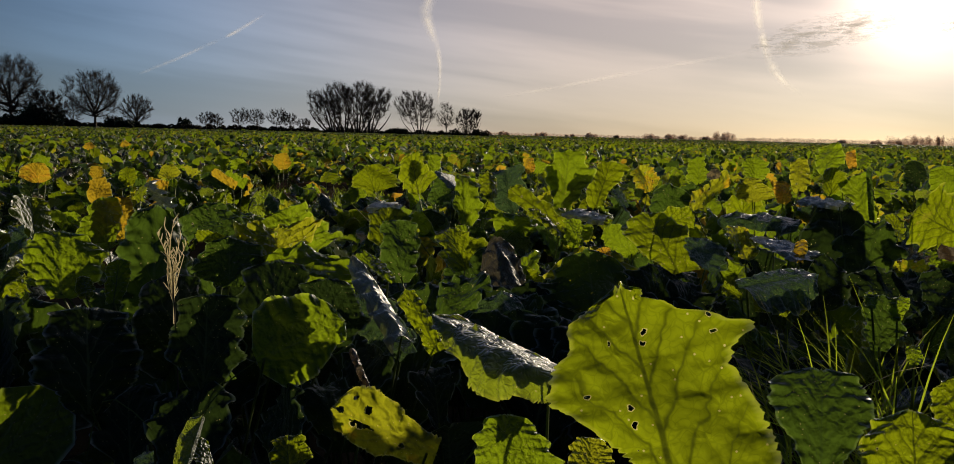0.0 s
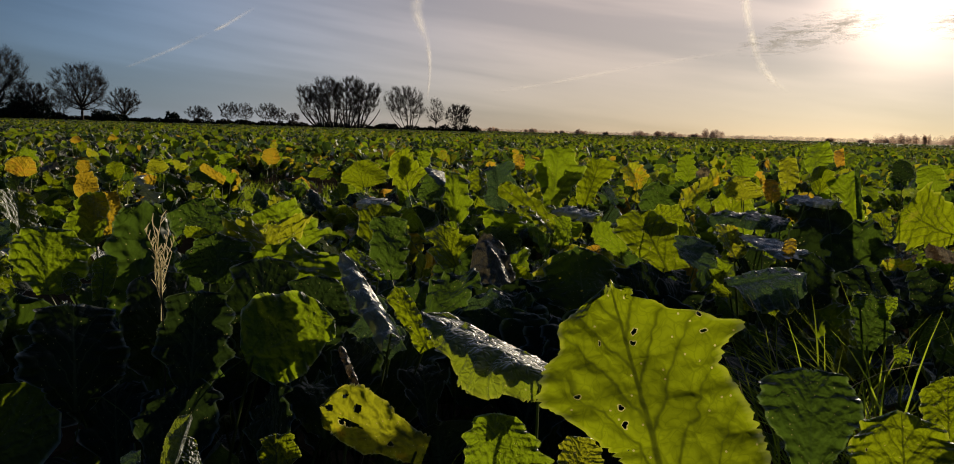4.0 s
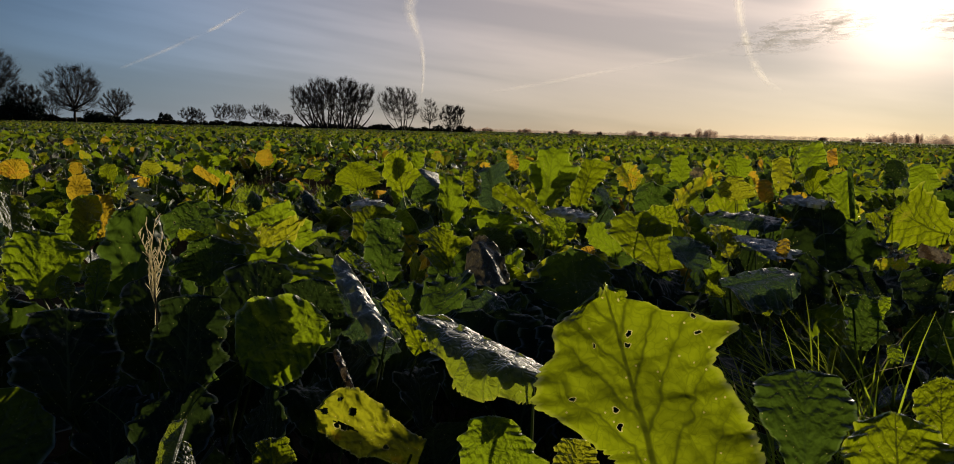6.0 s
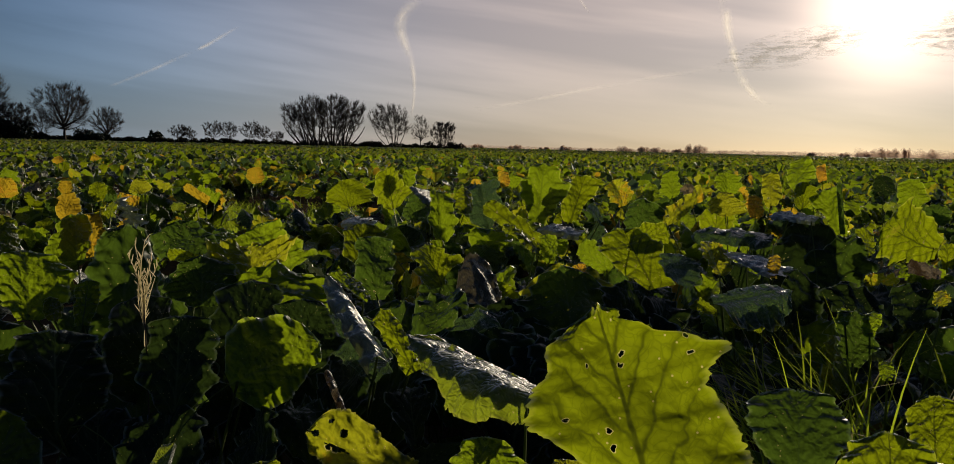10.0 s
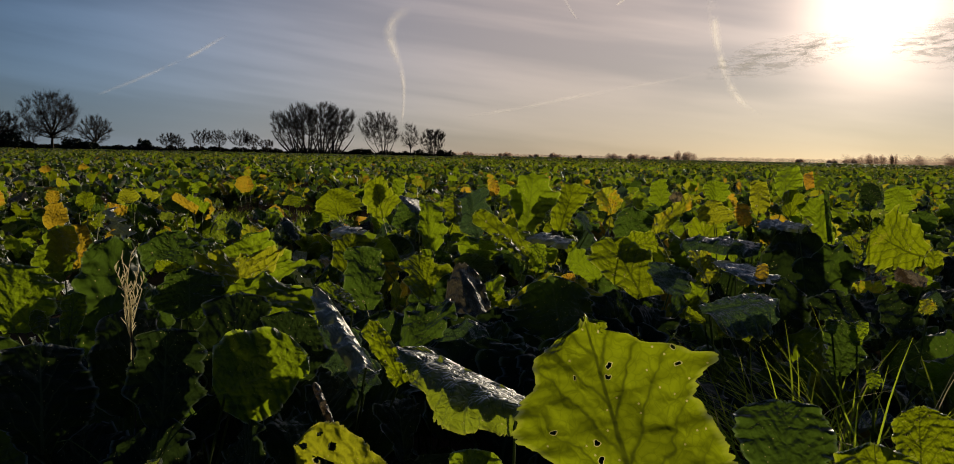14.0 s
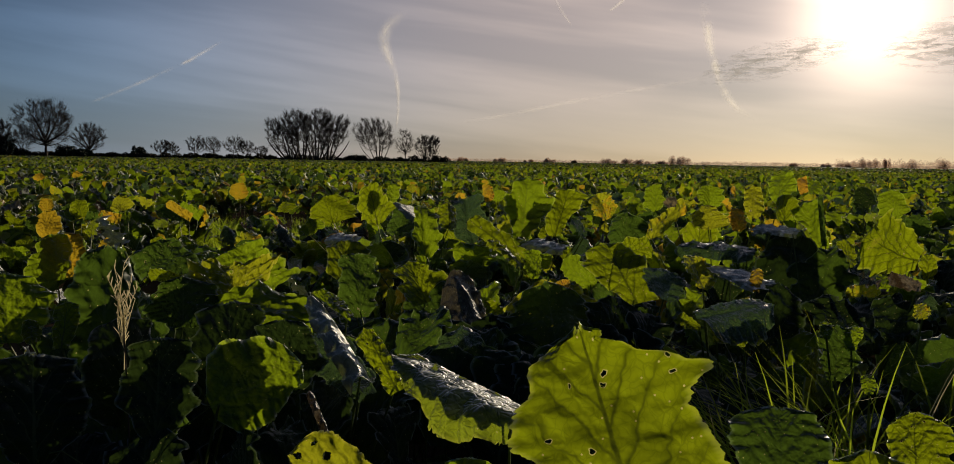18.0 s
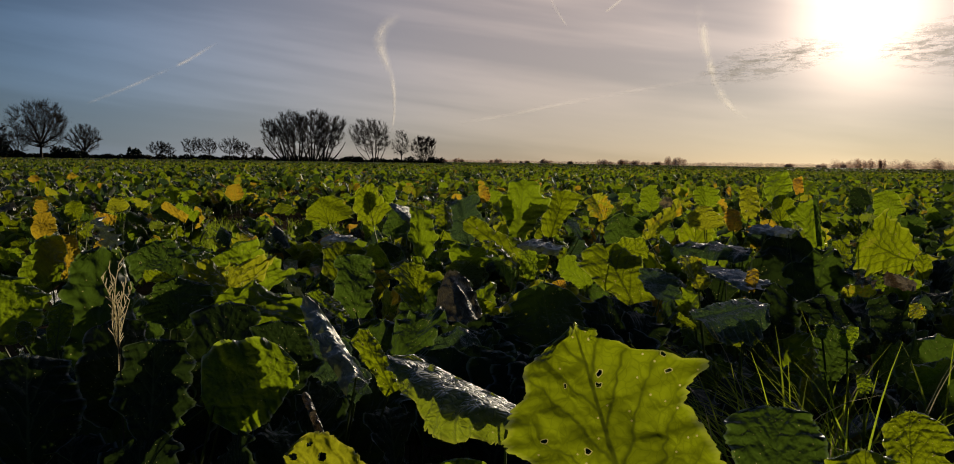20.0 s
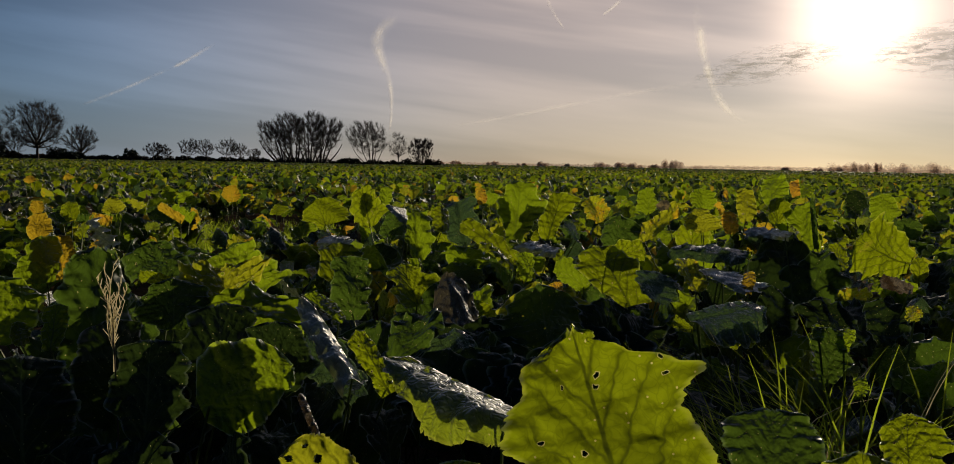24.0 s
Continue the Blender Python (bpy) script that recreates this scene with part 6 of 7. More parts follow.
crop_plant((-1.179, 3.838, 0.000), 'turnip plant with an orange-yellow dying leaf', [
    ('yellow', (-1.153, 3.709, 0.307), (-1.268, 3.729, 0.371), (0.31, -0.95, 0.06), (0.10, 0.10, 0.10, 0.10, 0.10, 0.10, 0.10), (0.20, 0.20, 0.20, 0.20, 0.20, 0.20, 0.20), dict(seed=114, ruffle=0.04, lobes=0.05, tooth=0.016, fold=(10, -8))),
    ('green', (-1.171, 3.891, 0.286), (-1.271, 3.887, 0.347), (-0.08, -0.98, -0.19), (0.02, 0.02, 0.02, 0.02, 0.02, 0.02, 0.02), (0.47, 0.45, 0.42, 0.40, 0.37, 0.34, 0.32), dict(seed=414)),
    ('dark', (-1.212, 3.764, 0.288), (-1.340, 3.782, 0.345), (0.03, -0.93, 0.37), (0.02, 0.02, 0.02, 0.02, 0.02, 0.02, 0.02), (0.29, 0.29, 0.29, 0.29, 0.28, 0.28, 0.28), dict(seed=415)),
])
crop_plant((-1.219, 5.789, 0.000), 'turnip plant with an orange-yellow dying leaf', [
    ('yellow', (-1.201, 5.658, 0.105), (-1.236, 5.703, 0.219), (0.21, -0.98, 0.07), (0.24, 0.28, 0.33, 0.37, 0.36, 0.35, 0.33), (0.24, 0.30, 0.37, 0.37, 0.35, 0.34, 0.33), dict(seed=115, ruffle=0.04, lobes=0.05, tooth=0.016, fold=(10, -8))),
    ('green', (-1.201, 5.842, 0.078), (-1.225, 5.897, 0.182), (0.28, -0.82, 0.50), (0.11, 0.16, 0.20, 0.24, 0.25, 0.25, 0.25), (0.11, 0.23, 0.36, 0.41, 0.36, 0.31, 0.26), dict(seed=415)),
    ('dark', (-1.256, 5.717, 0.078), (-1.288, 5.690, 0.185), (0.41, -0.91, -0.11), (0.12, 0.14, 0.16, 0.18, 0.18, 0.18, 0.18), (0.12, 0.27, 0.39, 0.36, 0.33, 0.31, 0.28), dict(seed=416)),
])
crop_plant((-1.532, 6.127, 0.000), 'turnip plant with an orange-yellow dying leaf', [
    ('yellow', (-1.511, 5.996, 0.283), (-1.527, 5.990, 0.401), (0.25, -0.97, 0.04), (0.26, 0.38, 0.51, 0.59, 0.51, 0.44, 0.36), (0.25, 0.44, 0.56, 0.51, 0.46, 0.41, 0.36), dict(seed=116, ruffle=0.04, lobes=0.05, tooth=0.016, fold=(10, -8))),
    ('green', (-1.518, 6.180, 0.261), (-1.518, 6.160, 0.370), (0.37, -0.91, -0.17), (0.12, 0.18, 0.23, 0.29, 0.29, 0.29, 0.28), (0.12, 0.22, 0.33, 0.42, 0.37, 0.33, 0.28), dict(seed=416)),
    ('dark', (-1.568, 6.054, 0.257), (-1.616, 6.122, 0.360), (0.36, -0.70, 0.62), (0.11, 0.13, 0.16, 0.19, 0.19, 0.19, 0.19), (0.11, 0.22, 0.33, 0.32, 0.30, 0.28, 0.25), dict(seed=417)),
])
crop_plant((-0.689, 3.039, 0.000), 'turnip plant with an orange-yellow dying leaf', [
    ('yellow', (-0.669, 2.908, 0.264), (-0.693, 2.974, 0.305), (0.22, -0.97, 0.10), (0.15, 0.20, 0.26, 0.31, 0.30, 0.25, 0.21), (0.15, 0.20, 0.25, 0.25, 0.24, 0.22, 0.21), dict(seed=117, ruffle=0.04, lobes=0.05, tooth=0.016, fold=(10, -8))),
    ('green', (-0.672, 3.092, 0.239), (-0.684, 3.168, 0.275), (0.47, -0.32, 0.83), (0.07, 0.19, 0.32, 0.44, 0.39, 0.27, 0.15), (0.07, 0.17, 0.28, 0.38, 0.49, 0.38, 0.15), dict(seed=417)),
    ('dark', (-0.725, 2.966, 0.246), (-0.748, 2.974, 0.286), (-0.31, -0.95, -0.01), (0.14, 0.23, 0.32, 0.40, 0.49, 0.57, 0.33), (0.14, 0.94, 0.82, 0.70, 0.57, 0.45, 0.33), dict(seed=418)),
])
crop_plant((0.187, 4.012, 0.000), 'turnip plant with an orange-yellow dying leaf', [
    ('yellow', (0.184, 3.879, 0.401), (0.174, 3.955, 0.466), (-0.05, -1.00, 0.04), (0.18, 0.25, 0.32, 0.35, 0.31, 0.28, 0.25), (0.17, 0.22, 0.27, 0.27, 0.26, 0.25, 0.24), dict(seed=118, ruffle=0.04, lobes=0.05, tooth=0.016, fold=(10, -8))),
    ('green', (0.233, 4.056, 0.385), (0.233, 4.069, 0.447), (-0.57, -0.81, 0.17), (0.14, 0.30, 0.47, 0.63, 0.60, 0.46, 0.33), (0.14, 0.33, 0.53, 0.72, 0.73, 0.53, 0.33), dict(seed=418)),
    ('dark', (0.144, 3.951, 0.382), (0.120, 4.031, 0.439), (-0.28, -0.61, 0.74), (0.08, 0.12, 0.16, 0.20, 0.24, 0.22, 0.19), (0.08, 0.28, 0.39, 0.34, 0.29, 0.24, 0.19), dict(seed=419)),
])
crop_plant((1.415, 3.323, 0.000), 'turnip plant with an orange-yellow dying leaf', [
    ('yellow', (1.382, 3.196, 0.483), (1.401, 3.273, 0.543), (-0.40, -0.92, 0.02), (0.16, 0.19, 0.21, 0.24, 0.24, 0.23, 0.22), (0.16, 0.17, 0.18, 0.19, 0.19, 0.19, 0.19), dict(seed=119, ruffle=0.04, lobes=0.05, tooth=0.016, fold=(10, -8))),
    ('green', (1.486, 3.347, 0.473), (1.517, 3.421, 0.528), (-0.20, -0.53, 0.82), (0.07, 0.17, 0.27, 0.36, 0.29, 0.23, 0.17), (0.07, 0.18, 0.28, 0.39, 0.36, 0.26, 0.17), dict(seed=419)),
    ('dark', (1.377, 3.274, 0.468), (1.378, 3.339, 0.522), (-0.48, -0.56, 0.68), (0.09, 0.14, 0.20, 0.25, 0.29, 0.25, 0.20), (0.09, 0.33, 0.41, 0.36, 0.31, 0.26, 0.20), dict(seed=420)),
])
crop_plant((-1.671, 4.300, 0.000), 'turnip plant with sunlit leaves', [
    ('mixed', (-1.640, 4.173, 0.307), (-1.669, 4.235, 0.381), (0.37, -0.93, 0.05), (0.20, 0.42, 0.59, 0.51, 0.44, 0.36, 0.28), (0.20, 0.69, 0.61, 0.53, 0.44, 0.36, 0.27), dict(seed=120, ruffle=0.04, lobes=0.05, tooth=0.016, fold=(10, -8))),
    ('green', (-1.673, 4.353, 0.287), (-1.688, 4.412, 0.355), (0.38, -0.66, 0.65), (0.10, 0.20, 0.31, 0.41, 0.35, 0.29, 0.22), (0.10, 0.19, 0.29, 0.38, 0.39, 0.31, 0.22), dict(seed=420)),
    ('dark', (-1.700, 4.224, 0.287), (-1.715, 4.217, 0.355), (0.55, -0.84, 0.03), (0.13, 0.20, 0.27, 0.34, 0.37, 0.33, 0.29), (0.13, 0.31, 0.50, 0.48, 0.42, 0.36, 0.29), dict(seed=421)),
])
crop_plant((-1.760, 4.047, 0.000), 'turnip plant with sunlit leaves', [
    ('bright', (-1.725, 3.921, 0.290), (-1.756, 3.957, 0.374), (0.40, -0.91, 0.06), (0.23, 0.35, 0.46, 0.52, 0.45, 0.39, 0.33), (0.23, 0.34, 0.42, 0.40, 0.37, 0.35, 0.32), dict(seed=121, ruffle=0.04, lobes=0.05, tooth=0.016, fold=(10, -8))),
    ('green', (-1.767, 4.099, 0.269), (-1.770, 4.097, 0.350), (0.56, -0.83, -0.01), (0.12, 0.22, 0.31, 0.38, 0.35, 0.32, 0.29), (0.12, 0.30, 0.47, 0.51, 0.44, 0.36, 0.29), dict(seed=421)),
    ('dark', (-1.787, 3.970, 0.270), (-1.828, 4.000, 0.347), (0.30, -0.82, 0.48), (0.11, 0.16, 0.20, 0.25, 0.25, 0.25, 0.25), (0.11, 0.32, 0.40, 0.36, 0.33, 0.30, 0.26), dict(seed=422)),
])
crop_plant((-0.896, 4.528, 0.000), 'turnip plant with sunlit leaves', [
    ('bright', (-0.879, 4.397, 0.296), (-0.876, 4.463, 0.351), (0.19, -0.98, 0.06), (0.18, 0.53, 0.47, 0.42, 0.36, 0.31, 0.25), (0.18, 0.31, 0.44, 0.57, 0.70, 0.58, 0.25), dict(seed=122, ruffle=0.04, lobes=0.05, tooth=0.016, fold=(10, -8))),
    ('green', (-0.876, 4.581, 0.275), (-0.855, 4.629, 0.324), (0.48, -0.72, 0.50), (0.10, 0.47, 0.69, 0.58, 0.46, 0.35, 0.24), (0.10, 0.13, 0.15, 0.17, 0.20, 0.22, 0.24), dict(seed=422)),
    ('dark', (-0.934, 4.457, 0.275), (-0.939, 4.498, 0.322), (0.50, -0.62, 0.60), (0.10, 0.25, 0.40, 0.55, 0.70, 0.48, 0.24), (0.10, 0.18, 0.26, 0.34, 0.42, 0.41, 0.24), dict(seed=423)),
])
crop_plant((-1.748, 5.755, 0.000), 'turnip plant with sunlit leaves', [
    ('green', (-1.723, 5.626, 0.268), (-1.752, 5.669, 0.365), (0.29, -0.95, 0.04), (0.23, 0.38, 0.53, 0.60, 0.51, 0.42, 0.33), (0.23, 0.64, 0.66, 0.58, 0.49, 0.41, 0.32), dict(seed=123, ruffle=0.04, lobes=0.05, tooth=0.016, fold=(10, -8))),
    ('green', (-1.741, 5.809, 0.246), (-1.756, 5.847, 0.334), (0.54, -0.73, 0.42), (0.12, 0.18, 0.25, 0.32, 0.34, 0.31, 0.28), (0.12, 0.23, 0.35, 0.47, 0.44, 0.36, 0.28), dict(seed=423)),
    ('dark', (-1.782, 5.681, 0.243), (-1.824, 5.727, 0.328), (-0.41, -0.87, 0.26), (0.13, 0.16, 0.19, 0.23, 0.25, 0.25, 0.25), (0.13, 0.29, 0.45, 0.45, 0.40, 0.35, 0.30), dict(seed=424)),
])
crop_plant((-3.586, 7.388, 0.000), 'turnip plant with an orange-yellow dying leaf', [
    ('yellow', (-3.548, 7.264, 0.355), (-3.582, 7.314, 0.417), (0.44, -0.90, 0.02), (0.19, 0.36, 0.54, 0.68, 0.54, 0.40, 0.26), (0.19, 0.60, 0.58, 0.50, 0.42, 0.34, 0.26), dict(seed=124, ruffle=0.04, lobes=0.05, tooth=0.016, fold=(10, -8))),
    ('green', (-3.599, 7.439, 0.334), (-3.621, 7.491, 0.382), (-0.24, -0.71, 0.66), (0.10, 0.16, 0.21, 0.27, 0.33, 0.38, 0.44), (0.10, 0.16, 0.23, 0.30, 0.36, 0.43, 0.50), dict(seed=424)),
    ('dark', (-3.611, 7.311, 0.326), (-3.623, 7.293, 0.374), (0.67, -0.73, -0.11), (0.13, 0.13, 0.13, 0.13, 0.13, 0.13, 0.14), (0.13, 0.31, 0.49, 0.67, 0.85, 0.83, 0.29), dict(seed=425)),
])
crop_plant((-3.482, 7.878, 0.000), 'turnip plant with an orange-yellow dying leaf', [
    ('yellow', (-3.447, 7.752, 0.372), (-3.492, 7.806, 0.426), (0.41, -0.91, 0.02), (0.17, 0.29, 0.41, 0.52, 0.64, 0.73, 0.24), (0.70, 0.62, 0.54, 0.47, 0.39, 0.32, 0.24), dict(seed=125, ruffle=0.04, lobes=0.05, tooth=0.016, fold=(10, -8))),
    ('green', (-3.490, 7.930, 0.351), (-3.494, 7.916, 0.391), (0.62, -0.76, -0.19), (0.12, 0.14, 0.16, 0.18, 0.19, 0.21, 0.23), (0.12, 0.28, 0.44, 0.59, 0.75, 0.91, 1.06), dict(seed=425)),
    ('dark', (-3.509, 7.801, 0.341), (-3.552, 7.821, 0.379), (-0.11, -0.93, 0.36), (0.02, 0.02, 0.02, 0.02, 0.02, 0.02, 0.02), (0.11, 0.40, 0.69, 0.98, 0.85, 0.55, 0.25), dict(seed=426)),
])
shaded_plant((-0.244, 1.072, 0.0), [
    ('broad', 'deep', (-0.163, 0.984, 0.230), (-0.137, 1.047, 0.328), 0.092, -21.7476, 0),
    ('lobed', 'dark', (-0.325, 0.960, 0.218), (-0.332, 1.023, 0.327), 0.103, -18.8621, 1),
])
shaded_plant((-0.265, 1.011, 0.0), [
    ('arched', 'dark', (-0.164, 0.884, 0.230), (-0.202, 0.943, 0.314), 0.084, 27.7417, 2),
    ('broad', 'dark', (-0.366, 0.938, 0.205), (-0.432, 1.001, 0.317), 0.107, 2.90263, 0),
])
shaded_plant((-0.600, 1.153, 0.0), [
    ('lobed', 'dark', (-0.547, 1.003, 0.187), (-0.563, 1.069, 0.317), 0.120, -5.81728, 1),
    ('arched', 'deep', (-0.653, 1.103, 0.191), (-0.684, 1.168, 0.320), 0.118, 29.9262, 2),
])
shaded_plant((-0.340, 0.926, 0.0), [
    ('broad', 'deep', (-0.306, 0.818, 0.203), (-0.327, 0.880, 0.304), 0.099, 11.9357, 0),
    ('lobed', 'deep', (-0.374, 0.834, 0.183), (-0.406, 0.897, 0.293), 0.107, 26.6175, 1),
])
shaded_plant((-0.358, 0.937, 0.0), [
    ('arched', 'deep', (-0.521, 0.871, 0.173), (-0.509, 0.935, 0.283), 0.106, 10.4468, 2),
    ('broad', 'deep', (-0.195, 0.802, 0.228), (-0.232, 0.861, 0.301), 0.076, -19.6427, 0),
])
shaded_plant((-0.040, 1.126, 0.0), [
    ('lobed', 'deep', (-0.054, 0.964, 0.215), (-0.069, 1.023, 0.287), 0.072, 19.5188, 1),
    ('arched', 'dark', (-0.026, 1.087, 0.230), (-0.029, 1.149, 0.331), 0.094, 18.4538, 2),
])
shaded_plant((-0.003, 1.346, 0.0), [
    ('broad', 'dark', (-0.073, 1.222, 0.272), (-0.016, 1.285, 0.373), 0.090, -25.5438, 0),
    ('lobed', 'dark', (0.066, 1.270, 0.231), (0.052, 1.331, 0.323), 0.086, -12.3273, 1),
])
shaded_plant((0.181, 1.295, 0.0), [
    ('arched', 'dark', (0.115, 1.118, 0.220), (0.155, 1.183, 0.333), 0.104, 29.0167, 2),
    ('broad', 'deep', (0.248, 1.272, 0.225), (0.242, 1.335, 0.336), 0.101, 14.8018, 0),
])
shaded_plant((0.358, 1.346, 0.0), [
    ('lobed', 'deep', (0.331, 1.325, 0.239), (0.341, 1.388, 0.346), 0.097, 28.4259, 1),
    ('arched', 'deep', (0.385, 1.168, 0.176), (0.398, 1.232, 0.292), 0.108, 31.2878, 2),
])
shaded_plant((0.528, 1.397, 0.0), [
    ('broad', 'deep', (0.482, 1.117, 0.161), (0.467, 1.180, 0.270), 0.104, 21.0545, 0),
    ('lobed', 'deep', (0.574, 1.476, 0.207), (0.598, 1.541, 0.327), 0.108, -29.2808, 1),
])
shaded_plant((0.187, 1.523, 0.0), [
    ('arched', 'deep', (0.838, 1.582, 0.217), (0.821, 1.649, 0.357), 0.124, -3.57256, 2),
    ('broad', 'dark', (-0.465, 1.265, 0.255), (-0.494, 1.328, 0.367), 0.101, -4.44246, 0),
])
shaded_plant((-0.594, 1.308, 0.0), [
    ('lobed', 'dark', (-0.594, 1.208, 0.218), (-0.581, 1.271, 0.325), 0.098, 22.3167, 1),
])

# a close stand of low broad leaves under taller ones, added to block sun
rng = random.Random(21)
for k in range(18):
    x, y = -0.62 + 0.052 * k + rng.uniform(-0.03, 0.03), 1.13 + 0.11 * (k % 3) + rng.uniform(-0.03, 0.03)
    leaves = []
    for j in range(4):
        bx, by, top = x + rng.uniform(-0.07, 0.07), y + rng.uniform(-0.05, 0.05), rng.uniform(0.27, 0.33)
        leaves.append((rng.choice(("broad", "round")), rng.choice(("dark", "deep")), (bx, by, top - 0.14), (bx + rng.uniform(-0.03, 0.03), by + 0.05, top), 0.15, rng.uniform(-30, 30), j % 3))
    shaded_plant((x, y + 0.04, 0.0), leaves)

# plants near the path, each with its leaves as parts
LABELS = ["leafy green fodder turnip plant in a field", "fodder turnip plant with broad lobed green leaves",
          "green turnip plant with drooping lobed leaves", "turnip plant with wavy green and yellowing leaves"]
rng = random.Random(4)
templates = []
taken = [Vector(ob.location[:2]) for ob in scene.objects if ob.name.startswith("turnip_plant")]
yellowing = [p for p in taken if p.x < -0.2 and p.y > 1.6]
NEAR = 7.2
for x, y in spots(rng, 0.42, 1.6, 0.23, 40) + spots(rng, 1.6, 3.9, 0.29, 37) + spots(rng, 3.9, NEAR, 0.38, 37):
    close = min((Vector((x, y)) - p).length for p in taken)
    if (y < 1.9 and close < 0.10) or (0.75 < y < 1.35 and 0.24 * y < x < 0.60 * y) or (y < 1.12 and -0.7 * y < x < 0.12 * y):
        continue
    far = math.hypot(x, y)
    size = rng.uniform(0.86, 1.14) * (0.58 if far < 0.9 else ((0.80 if x < -0.1 * y else 0.68) if far < 1.5 else (0.90 if far < 2.2 else 1.06)))
    if any(0 < p.length - far < 0.7 and abs(x * p.y - y * p.x) < 0.15 * p.length for p in yellowing):
        size *= 0.7
    turn = pose(x, y, 0.0, rng.uniform(-6, 6), rng.uniform(-6, 6), rng.uniform(0, 360)) @ Matrix.Scale(size, 4)
    if len(templates) < 14:
        plant = tagged(new("turnip_plant"), LABELS[len(templates) % 4], "plant", "fodder crop plants")
        for shape, look_of, base, tip, width, normal, variant in rosette(100 + len(templates), 12 + len(templates) % 3):
            part("leaf", leaf_mesh(shape, look_of, variant, 32, 10), plant, frame_of(base, tip, normal, width))
            part("stalk", STALK_MESH, plant, frame_of(Vector((base.x * 0.15, base.y * 0.15, 0.0)), base + (tip - base) * 0.05, normal, 0.0032, 0.0032))
        plant.matrix_basis = turn
        templates.append(plant)
    else:
        copy = copy_thing(rng.choice(templates), turn)
        copy.matrix_basis = turn


def joined_leaves(name, places, rows, columns, count, grow, label, seed, height=0.35):
    """Many plants as one mesh; the looks of their leaves by material slot."""
    rng = random.Random(seed)
    looks = list(LEAF)
    units = {}
    for shape in SHAPES:
        for k in range(3):
            units[shape, k] = leaf_shape(rows, columns, 11 * k + len(shape), **SHAPES[shape])
    variants = [rosette(seed + k, count, height) for k in range(24)]
    variants = [[(s, l, np.array(frame_of(b, t, n, q)), v) for s, l, b, t, q, n, v in leaves] for leaves in variants]
    verts, uvs, faces, slots, first = [], [], [], [], 0
    size = (rows + 1) * (columns + 1)
    quads = grid_faces(rows, columns)
    for x, y in places:
        a, k = rng.uniform(0, 6.283), grow * rng.uniform(0.85, 1.15)
        tall = rng.uniform(0.74, 1.14) * (1.8 if grow > 5 else 1.0)
        c, s = math.cos(a), math.sin(a)
        turn = np.array(((c * k, -s * k, 0), (s * k, c * k, 0), (0, 0, tall)))
        for shape, look_of, m, v in rng.choice(variants):
            unit, _, uv = units[shape, v]
            verts.append((unit @ m[:3, :3].T + m[:3, 3]) @ turn.T + (x, y, 0))
            uvs.append(uv)
            faces.append(quads + first)
            slots.append(looks.index("green" if grow > 1.2 and look_of in ("blue", "waxy", "pale") else look_of))
            first += size
    me = mesh_from(name, np.concatenate(verts), np.concatenate(faces), LEAF[looks[0]], np.concatenate(uvs))
    for look_of in looks[1:]:
        me.materials.append(LEAF[look_of])
    me.polygons.foreach_set("material_index", np.repeat(np.array(slots, np.int32), len(quads)))
    return tagged(new(name, me), label, "crop", kind="stuff")


FIELD = "dense field of leafy green fodder turnips"
joined_leaves("crop_field", spots(rng, NEAR, 14, 0.39, 38), 6, 4, 10, 1.0, FIELD, 300)
joined_leaves("crop_field", spots(rng, 14, 30, 0.43, 37), 4, 2, 8, 1.05, FIELD, 340)
joined_leaves("crop_field", spots(rng, 30, 75, 0.66, 36), 2, 2, 6, 1.3, FIELD, 380)
joined_leaves("crop_field", spots(rng, 75, 200, 1.9, 36), 2, 2, 5, 2.9, FIELD, 420)
joined_leaves("crop_field", spots(rng, 200, 590, 7.0, 36), 2, 2, 5, 9.0, FIELD, 460)
joined_leaves("lower_leaves", spots(rng, 0.5, 6.0, 0.24, 38), 5, 2, 6, 0.9, "shaded lower leaves of fodder turnips", 280, 0.22)
joined_leaves("crop_field", spots(rng, 0.75, 7.0, 0.27, 37, True), 3, 2, 9, 1.1, FIELD, 500, 0.30)
joined_leaves("crop_field", spots(rng, 7.0, 30.0, 0.75, 37, True), 2, 2, 8, 1.75, FIELD, 540, 0.33)


# ---- grass ----
def blades(places, low, high, seed, wide=0.0022):
    rng = random.Random(seed)
    verts, faces, first = [], [], 0
    for x, y in places:
        a, h, lean = rng.uniform(0, 6.283), rng.uniform(low, high), rng.uniform(0.1, 0.7)
        c, s = math.cos(a), math.sin(a)
        side = rng.uniform(0, 6.283)
        sx, sy = math.cos(side) * wide, math.sin(side) * wide
        for k, q in ((0, 1.0), (0.4, 0.9), (0.75, 0.6), (1.0, 0.08)):
            px, py, pz = x + c * lean * h * k * k, y + s * lean * h * k * k, h * k * (1 - 0.2 * lean * k)
            verts += [(px - sx * q, py - sy * q, pz), (px + sx * q, py + sy * q, pz)]
        faces += [(first + 2 * i, first + 2 * i + 1, first + 2 * i + 3, first + 2 * i + 2) for i in range(3)]
        first += 8
    return mesh_from("grass", verts, faces, GRASS)


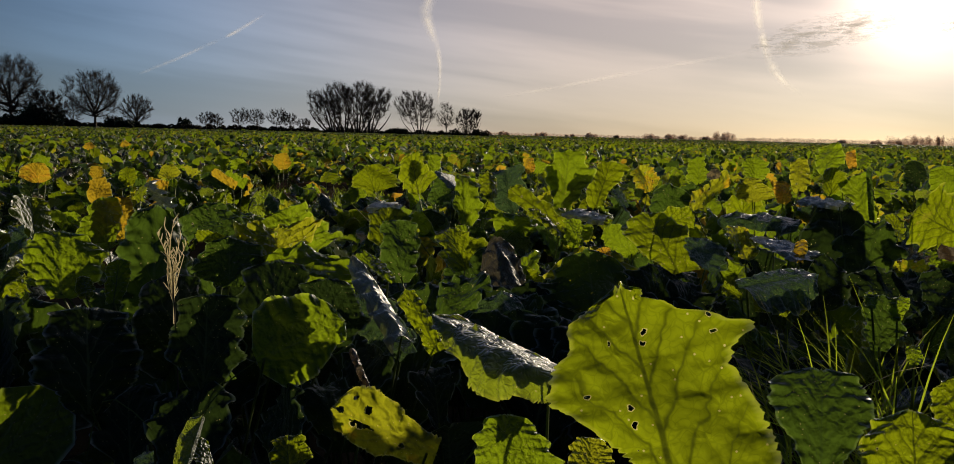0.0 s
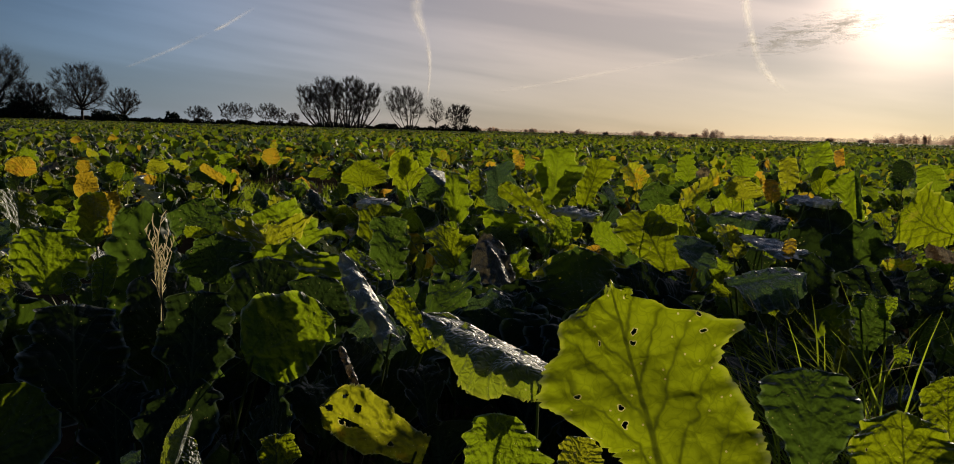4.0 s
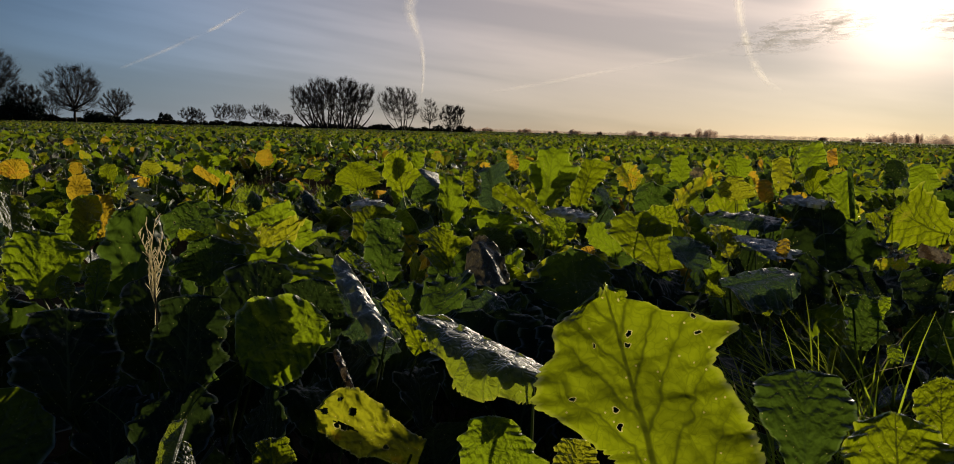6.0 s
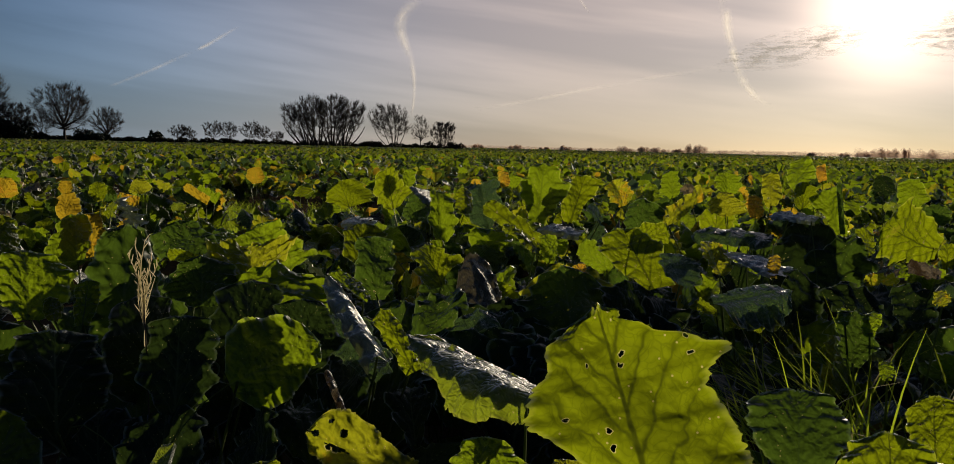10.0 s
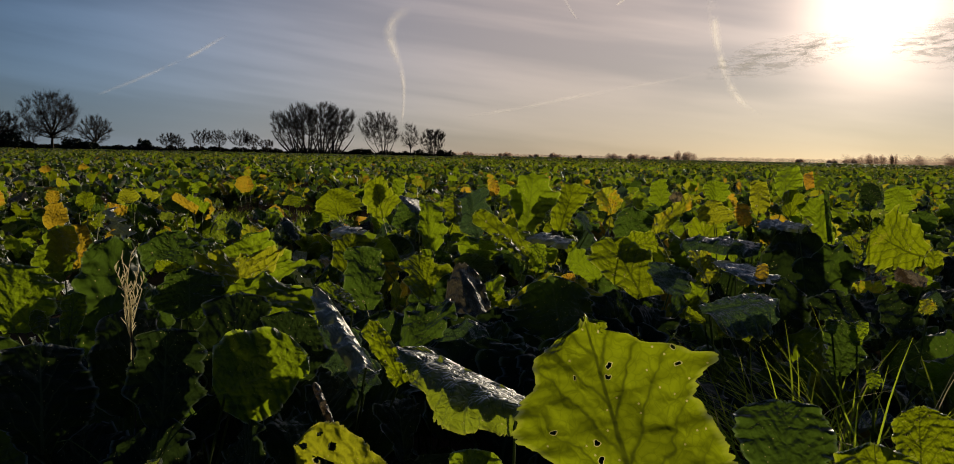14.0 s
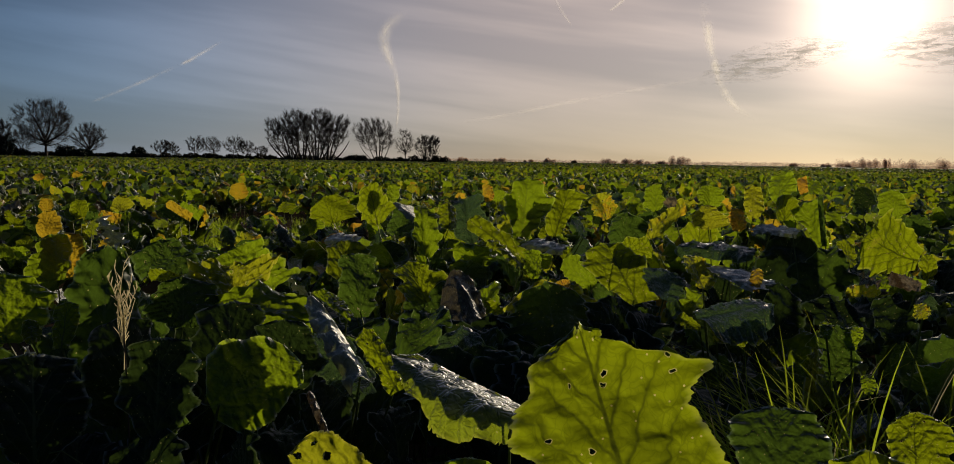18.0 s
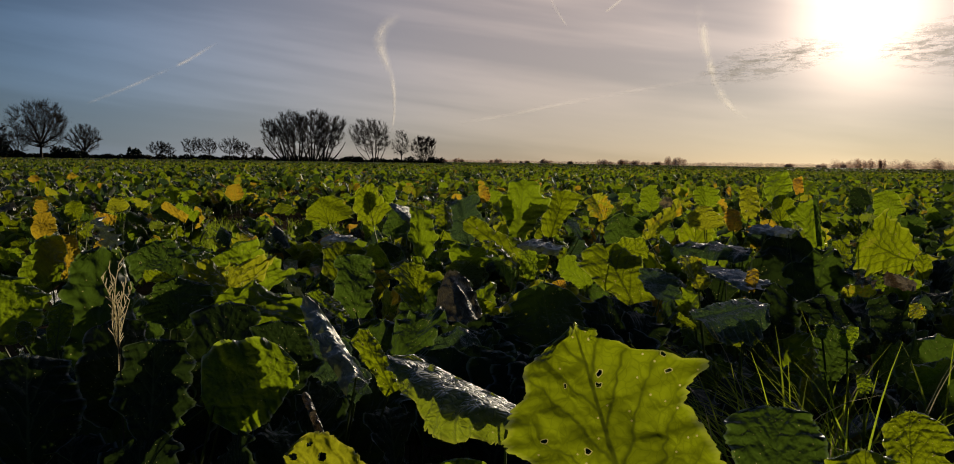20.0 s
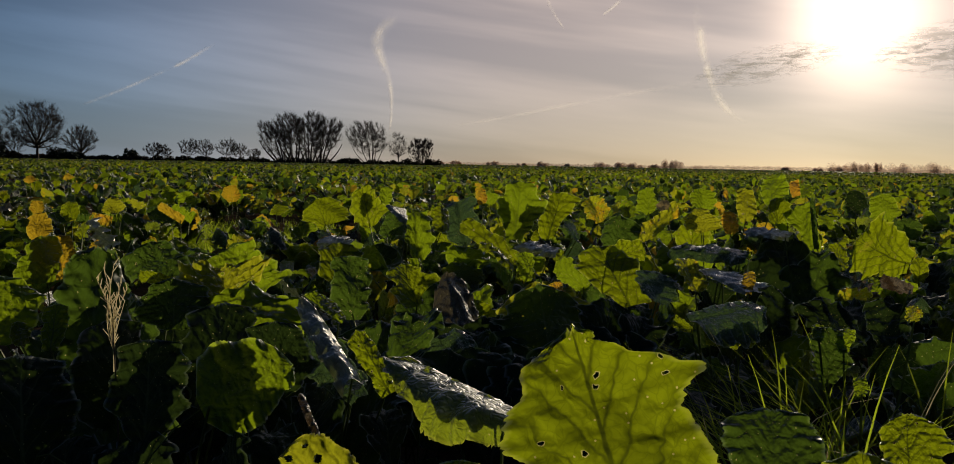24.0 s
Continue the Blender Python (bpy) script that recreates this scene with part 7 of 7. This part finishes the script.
track_grass = []
for _ in range(13000):
    x, y = rng.uniform(-2.0, -0.3), rng.uniform(3.8, 6.2)
    if -0.31 * y < x < -0.13 * y and noise.noise(Vector((x * 2.5, y * 2.5, 0))) > -0.2:
        track_grass.append((x, y))
tagged(new("grass", blades(track_grass, 0.09, 0.18, 9, 0.0026)), "short green grass in a bare strip between crop plants", "grass", kind="stuff")


def grass_tuft(x, y, count, reach, low, high, seed, label):
    """A tuft of long arching blades, each a part."""
    rng = random.Random(seed)
    tuft = tagged(new("grass_tuft"), label, "grass", "grass tufts")
    tuft.location = (x, y, 0)
    for k in range(count):
        a, h, lean = rng.uniform(0, 6.283), rng.uniform(low, high), rng.uniform(0.2, 0.85)
        a = a if k % 2 == 0 else 2.9 + 0.25 * a - 0.8
        c, s, width = math.cos(a), math.sin(a), rng.uniform(0.0012, 0.0021)
        bx, by = rng.uniform(-reach, reach), rng.uniform(-reach, reach) * 0.6
        verts, n = [], 9
        for i in range(n):
            f = i / (n - 1)
            q = width * (1 - f ** 2.5) + 0.0002
            px, py = bx + c * lean * h * f ** 2, by + s * lean * h * f ** 2
            pz = h * (f - 0.42 * lean * f ** 3)
            verts += [(px + s * q, py - c * q, pz + q * 0.6), (px, py, pz), (px - s * q, py + c * q, pz + q * 0.6)]
        part("blade", mesh_from("blade", verts, grid_faces(n - 1, 2), STRAW if k % 17 == 0 else GRASS), tuft)
    return tuft


grass_tuft(0.435, 0.956, 60, 0.08, 0.32, 0.45, 1, 'tuft of long thin arching green grass')
grass_tuft(0.528, 1.024, 50, 0.09, 0.32, 0.45, 2, 'tuft of long thin arching green grass')
grass_tuft(0.539, 0.979, 30, 0.1, 0.32, 0.45, 5, 'tuft of long thin arching green grass')
grass_tuft(0.528, 1.078, 20, 0.1, 0.32, 0.45, 6, 'tuft of long thin arching green grass')
grass_tuft(0.315, 0.897, 12, 0.03, 0.28, 0.4, 3, 'small tuft of thin grass beside a leaf')
grass_tuft(-0.074, 0.916, 10, 0.08, 0.2, 0.34, 4, 'few thin grass blades in deep shade')


def seed_stem(x, y, height, seed, label):
    """A dry branched stem with small pods."""
    rng = random.Random(seed)
    thing = tagged(new("dry_seed_stem"), label, "weed")
    thing.location = (x, y, 0)
    main = [((0.006 * math.sin(3 * f), 0.004 * f, height * 0.83 * f), 0.0011 * (1 - 0.3 * f)) for f in (0, 0.25, 0.5, 0.75, 1.0)]
    part("stem", mesh_from("stem", *tubes([main], 6), TWIG), thing)
    top = np.array(main[-1][0])
    for k in range(10):
        root = top - np.array((0, 0, 0.007 * (k * 3 % 5)))
        lean, rise = (k - 4.5) / 4.5, height * 0.15 * rng.uniform(0.62, 1.0)
        bow = rng.uniform(-0.004, 0.004)
        branch = [(root + np.array((lean * 0.016 * q ** 1.4 + bow * math.sin(math.pi * q), rng.uniform(-0.002, 0.002), rise * q - 0.012 * (k % 3) * (1 - q))), 0.0015 * (1 - 0.5 * q)) for q in (0, 0.25, 0.5, 0.75, 1.0)]
        twig = part("branch", ribbon([q[0] for q in branch], 0.0007, STRAW, "branch"), thing)
        for i in range(7):
            f = rng.uniform(0, 1)
            p = branch[1 + i // 2][0] * (1 - f) + branch[min(4, 2 + i // 2)][0] * f
            d = np.array((rng.uniform(-1.0, 1.0), rng.uniform(-0.4, 0.4), 1.0)) * 0.008
            part("pod", ribbon([p, p + d * 0.5, p + d], 0.0008, STRAW, "pod"), twig)
    return thing


def dry_stalk(a, b, seed):
    """A bleached dead leaf stalk lying across the foliage, its foot run down to the soil."""
    rng = random.Random(seed)
    a, b = np.array(a), np.array(b)
    foot = np.array((a[0] + 1.6 * (a[0] - b[0]), a[1] + 1.2 * (a[1] - b[1]), 0.0))
    knee = a - (b - a) * 0.9
    pts = [foot * (1 - q) ** 2 + 2 * knee * q * (1 - q) + a * q * q for q in (0, 0.2, 0.4, 0.6, 0.8, 1.0)] + [(a + b) / 2 + np.array((0, 0, rng.uniform(0.001, 0.003))), b]
    thing = tagged(new("dry_stalk"), "thin bleached dead leaf stalk among foliage", "stalk", "dead stalks")
    thing.location = foot
    part("stem", mesh_from("stem", *tubes([[(p - foot, 0.0011 * (1 - 0.07 * i)) for i, p in enumerate(pts)]], 5), STALK), thing)
    return thing


seed_stem(-0.357, 0.910, 0.483, 3, 'dry pale branched seed stem among dark leaves')
dry_stalk((-0.264, 0.831, 0.313), (-0.213, 0.876, 0.346), 1)
dry_stalk((-0.376, 0.807, 0.295), (-0.330, 0.785, 0.273), 2)
dry_stalk((0.110, 1.990, 0.353), (0.211, 1.887, 0.316), 3)
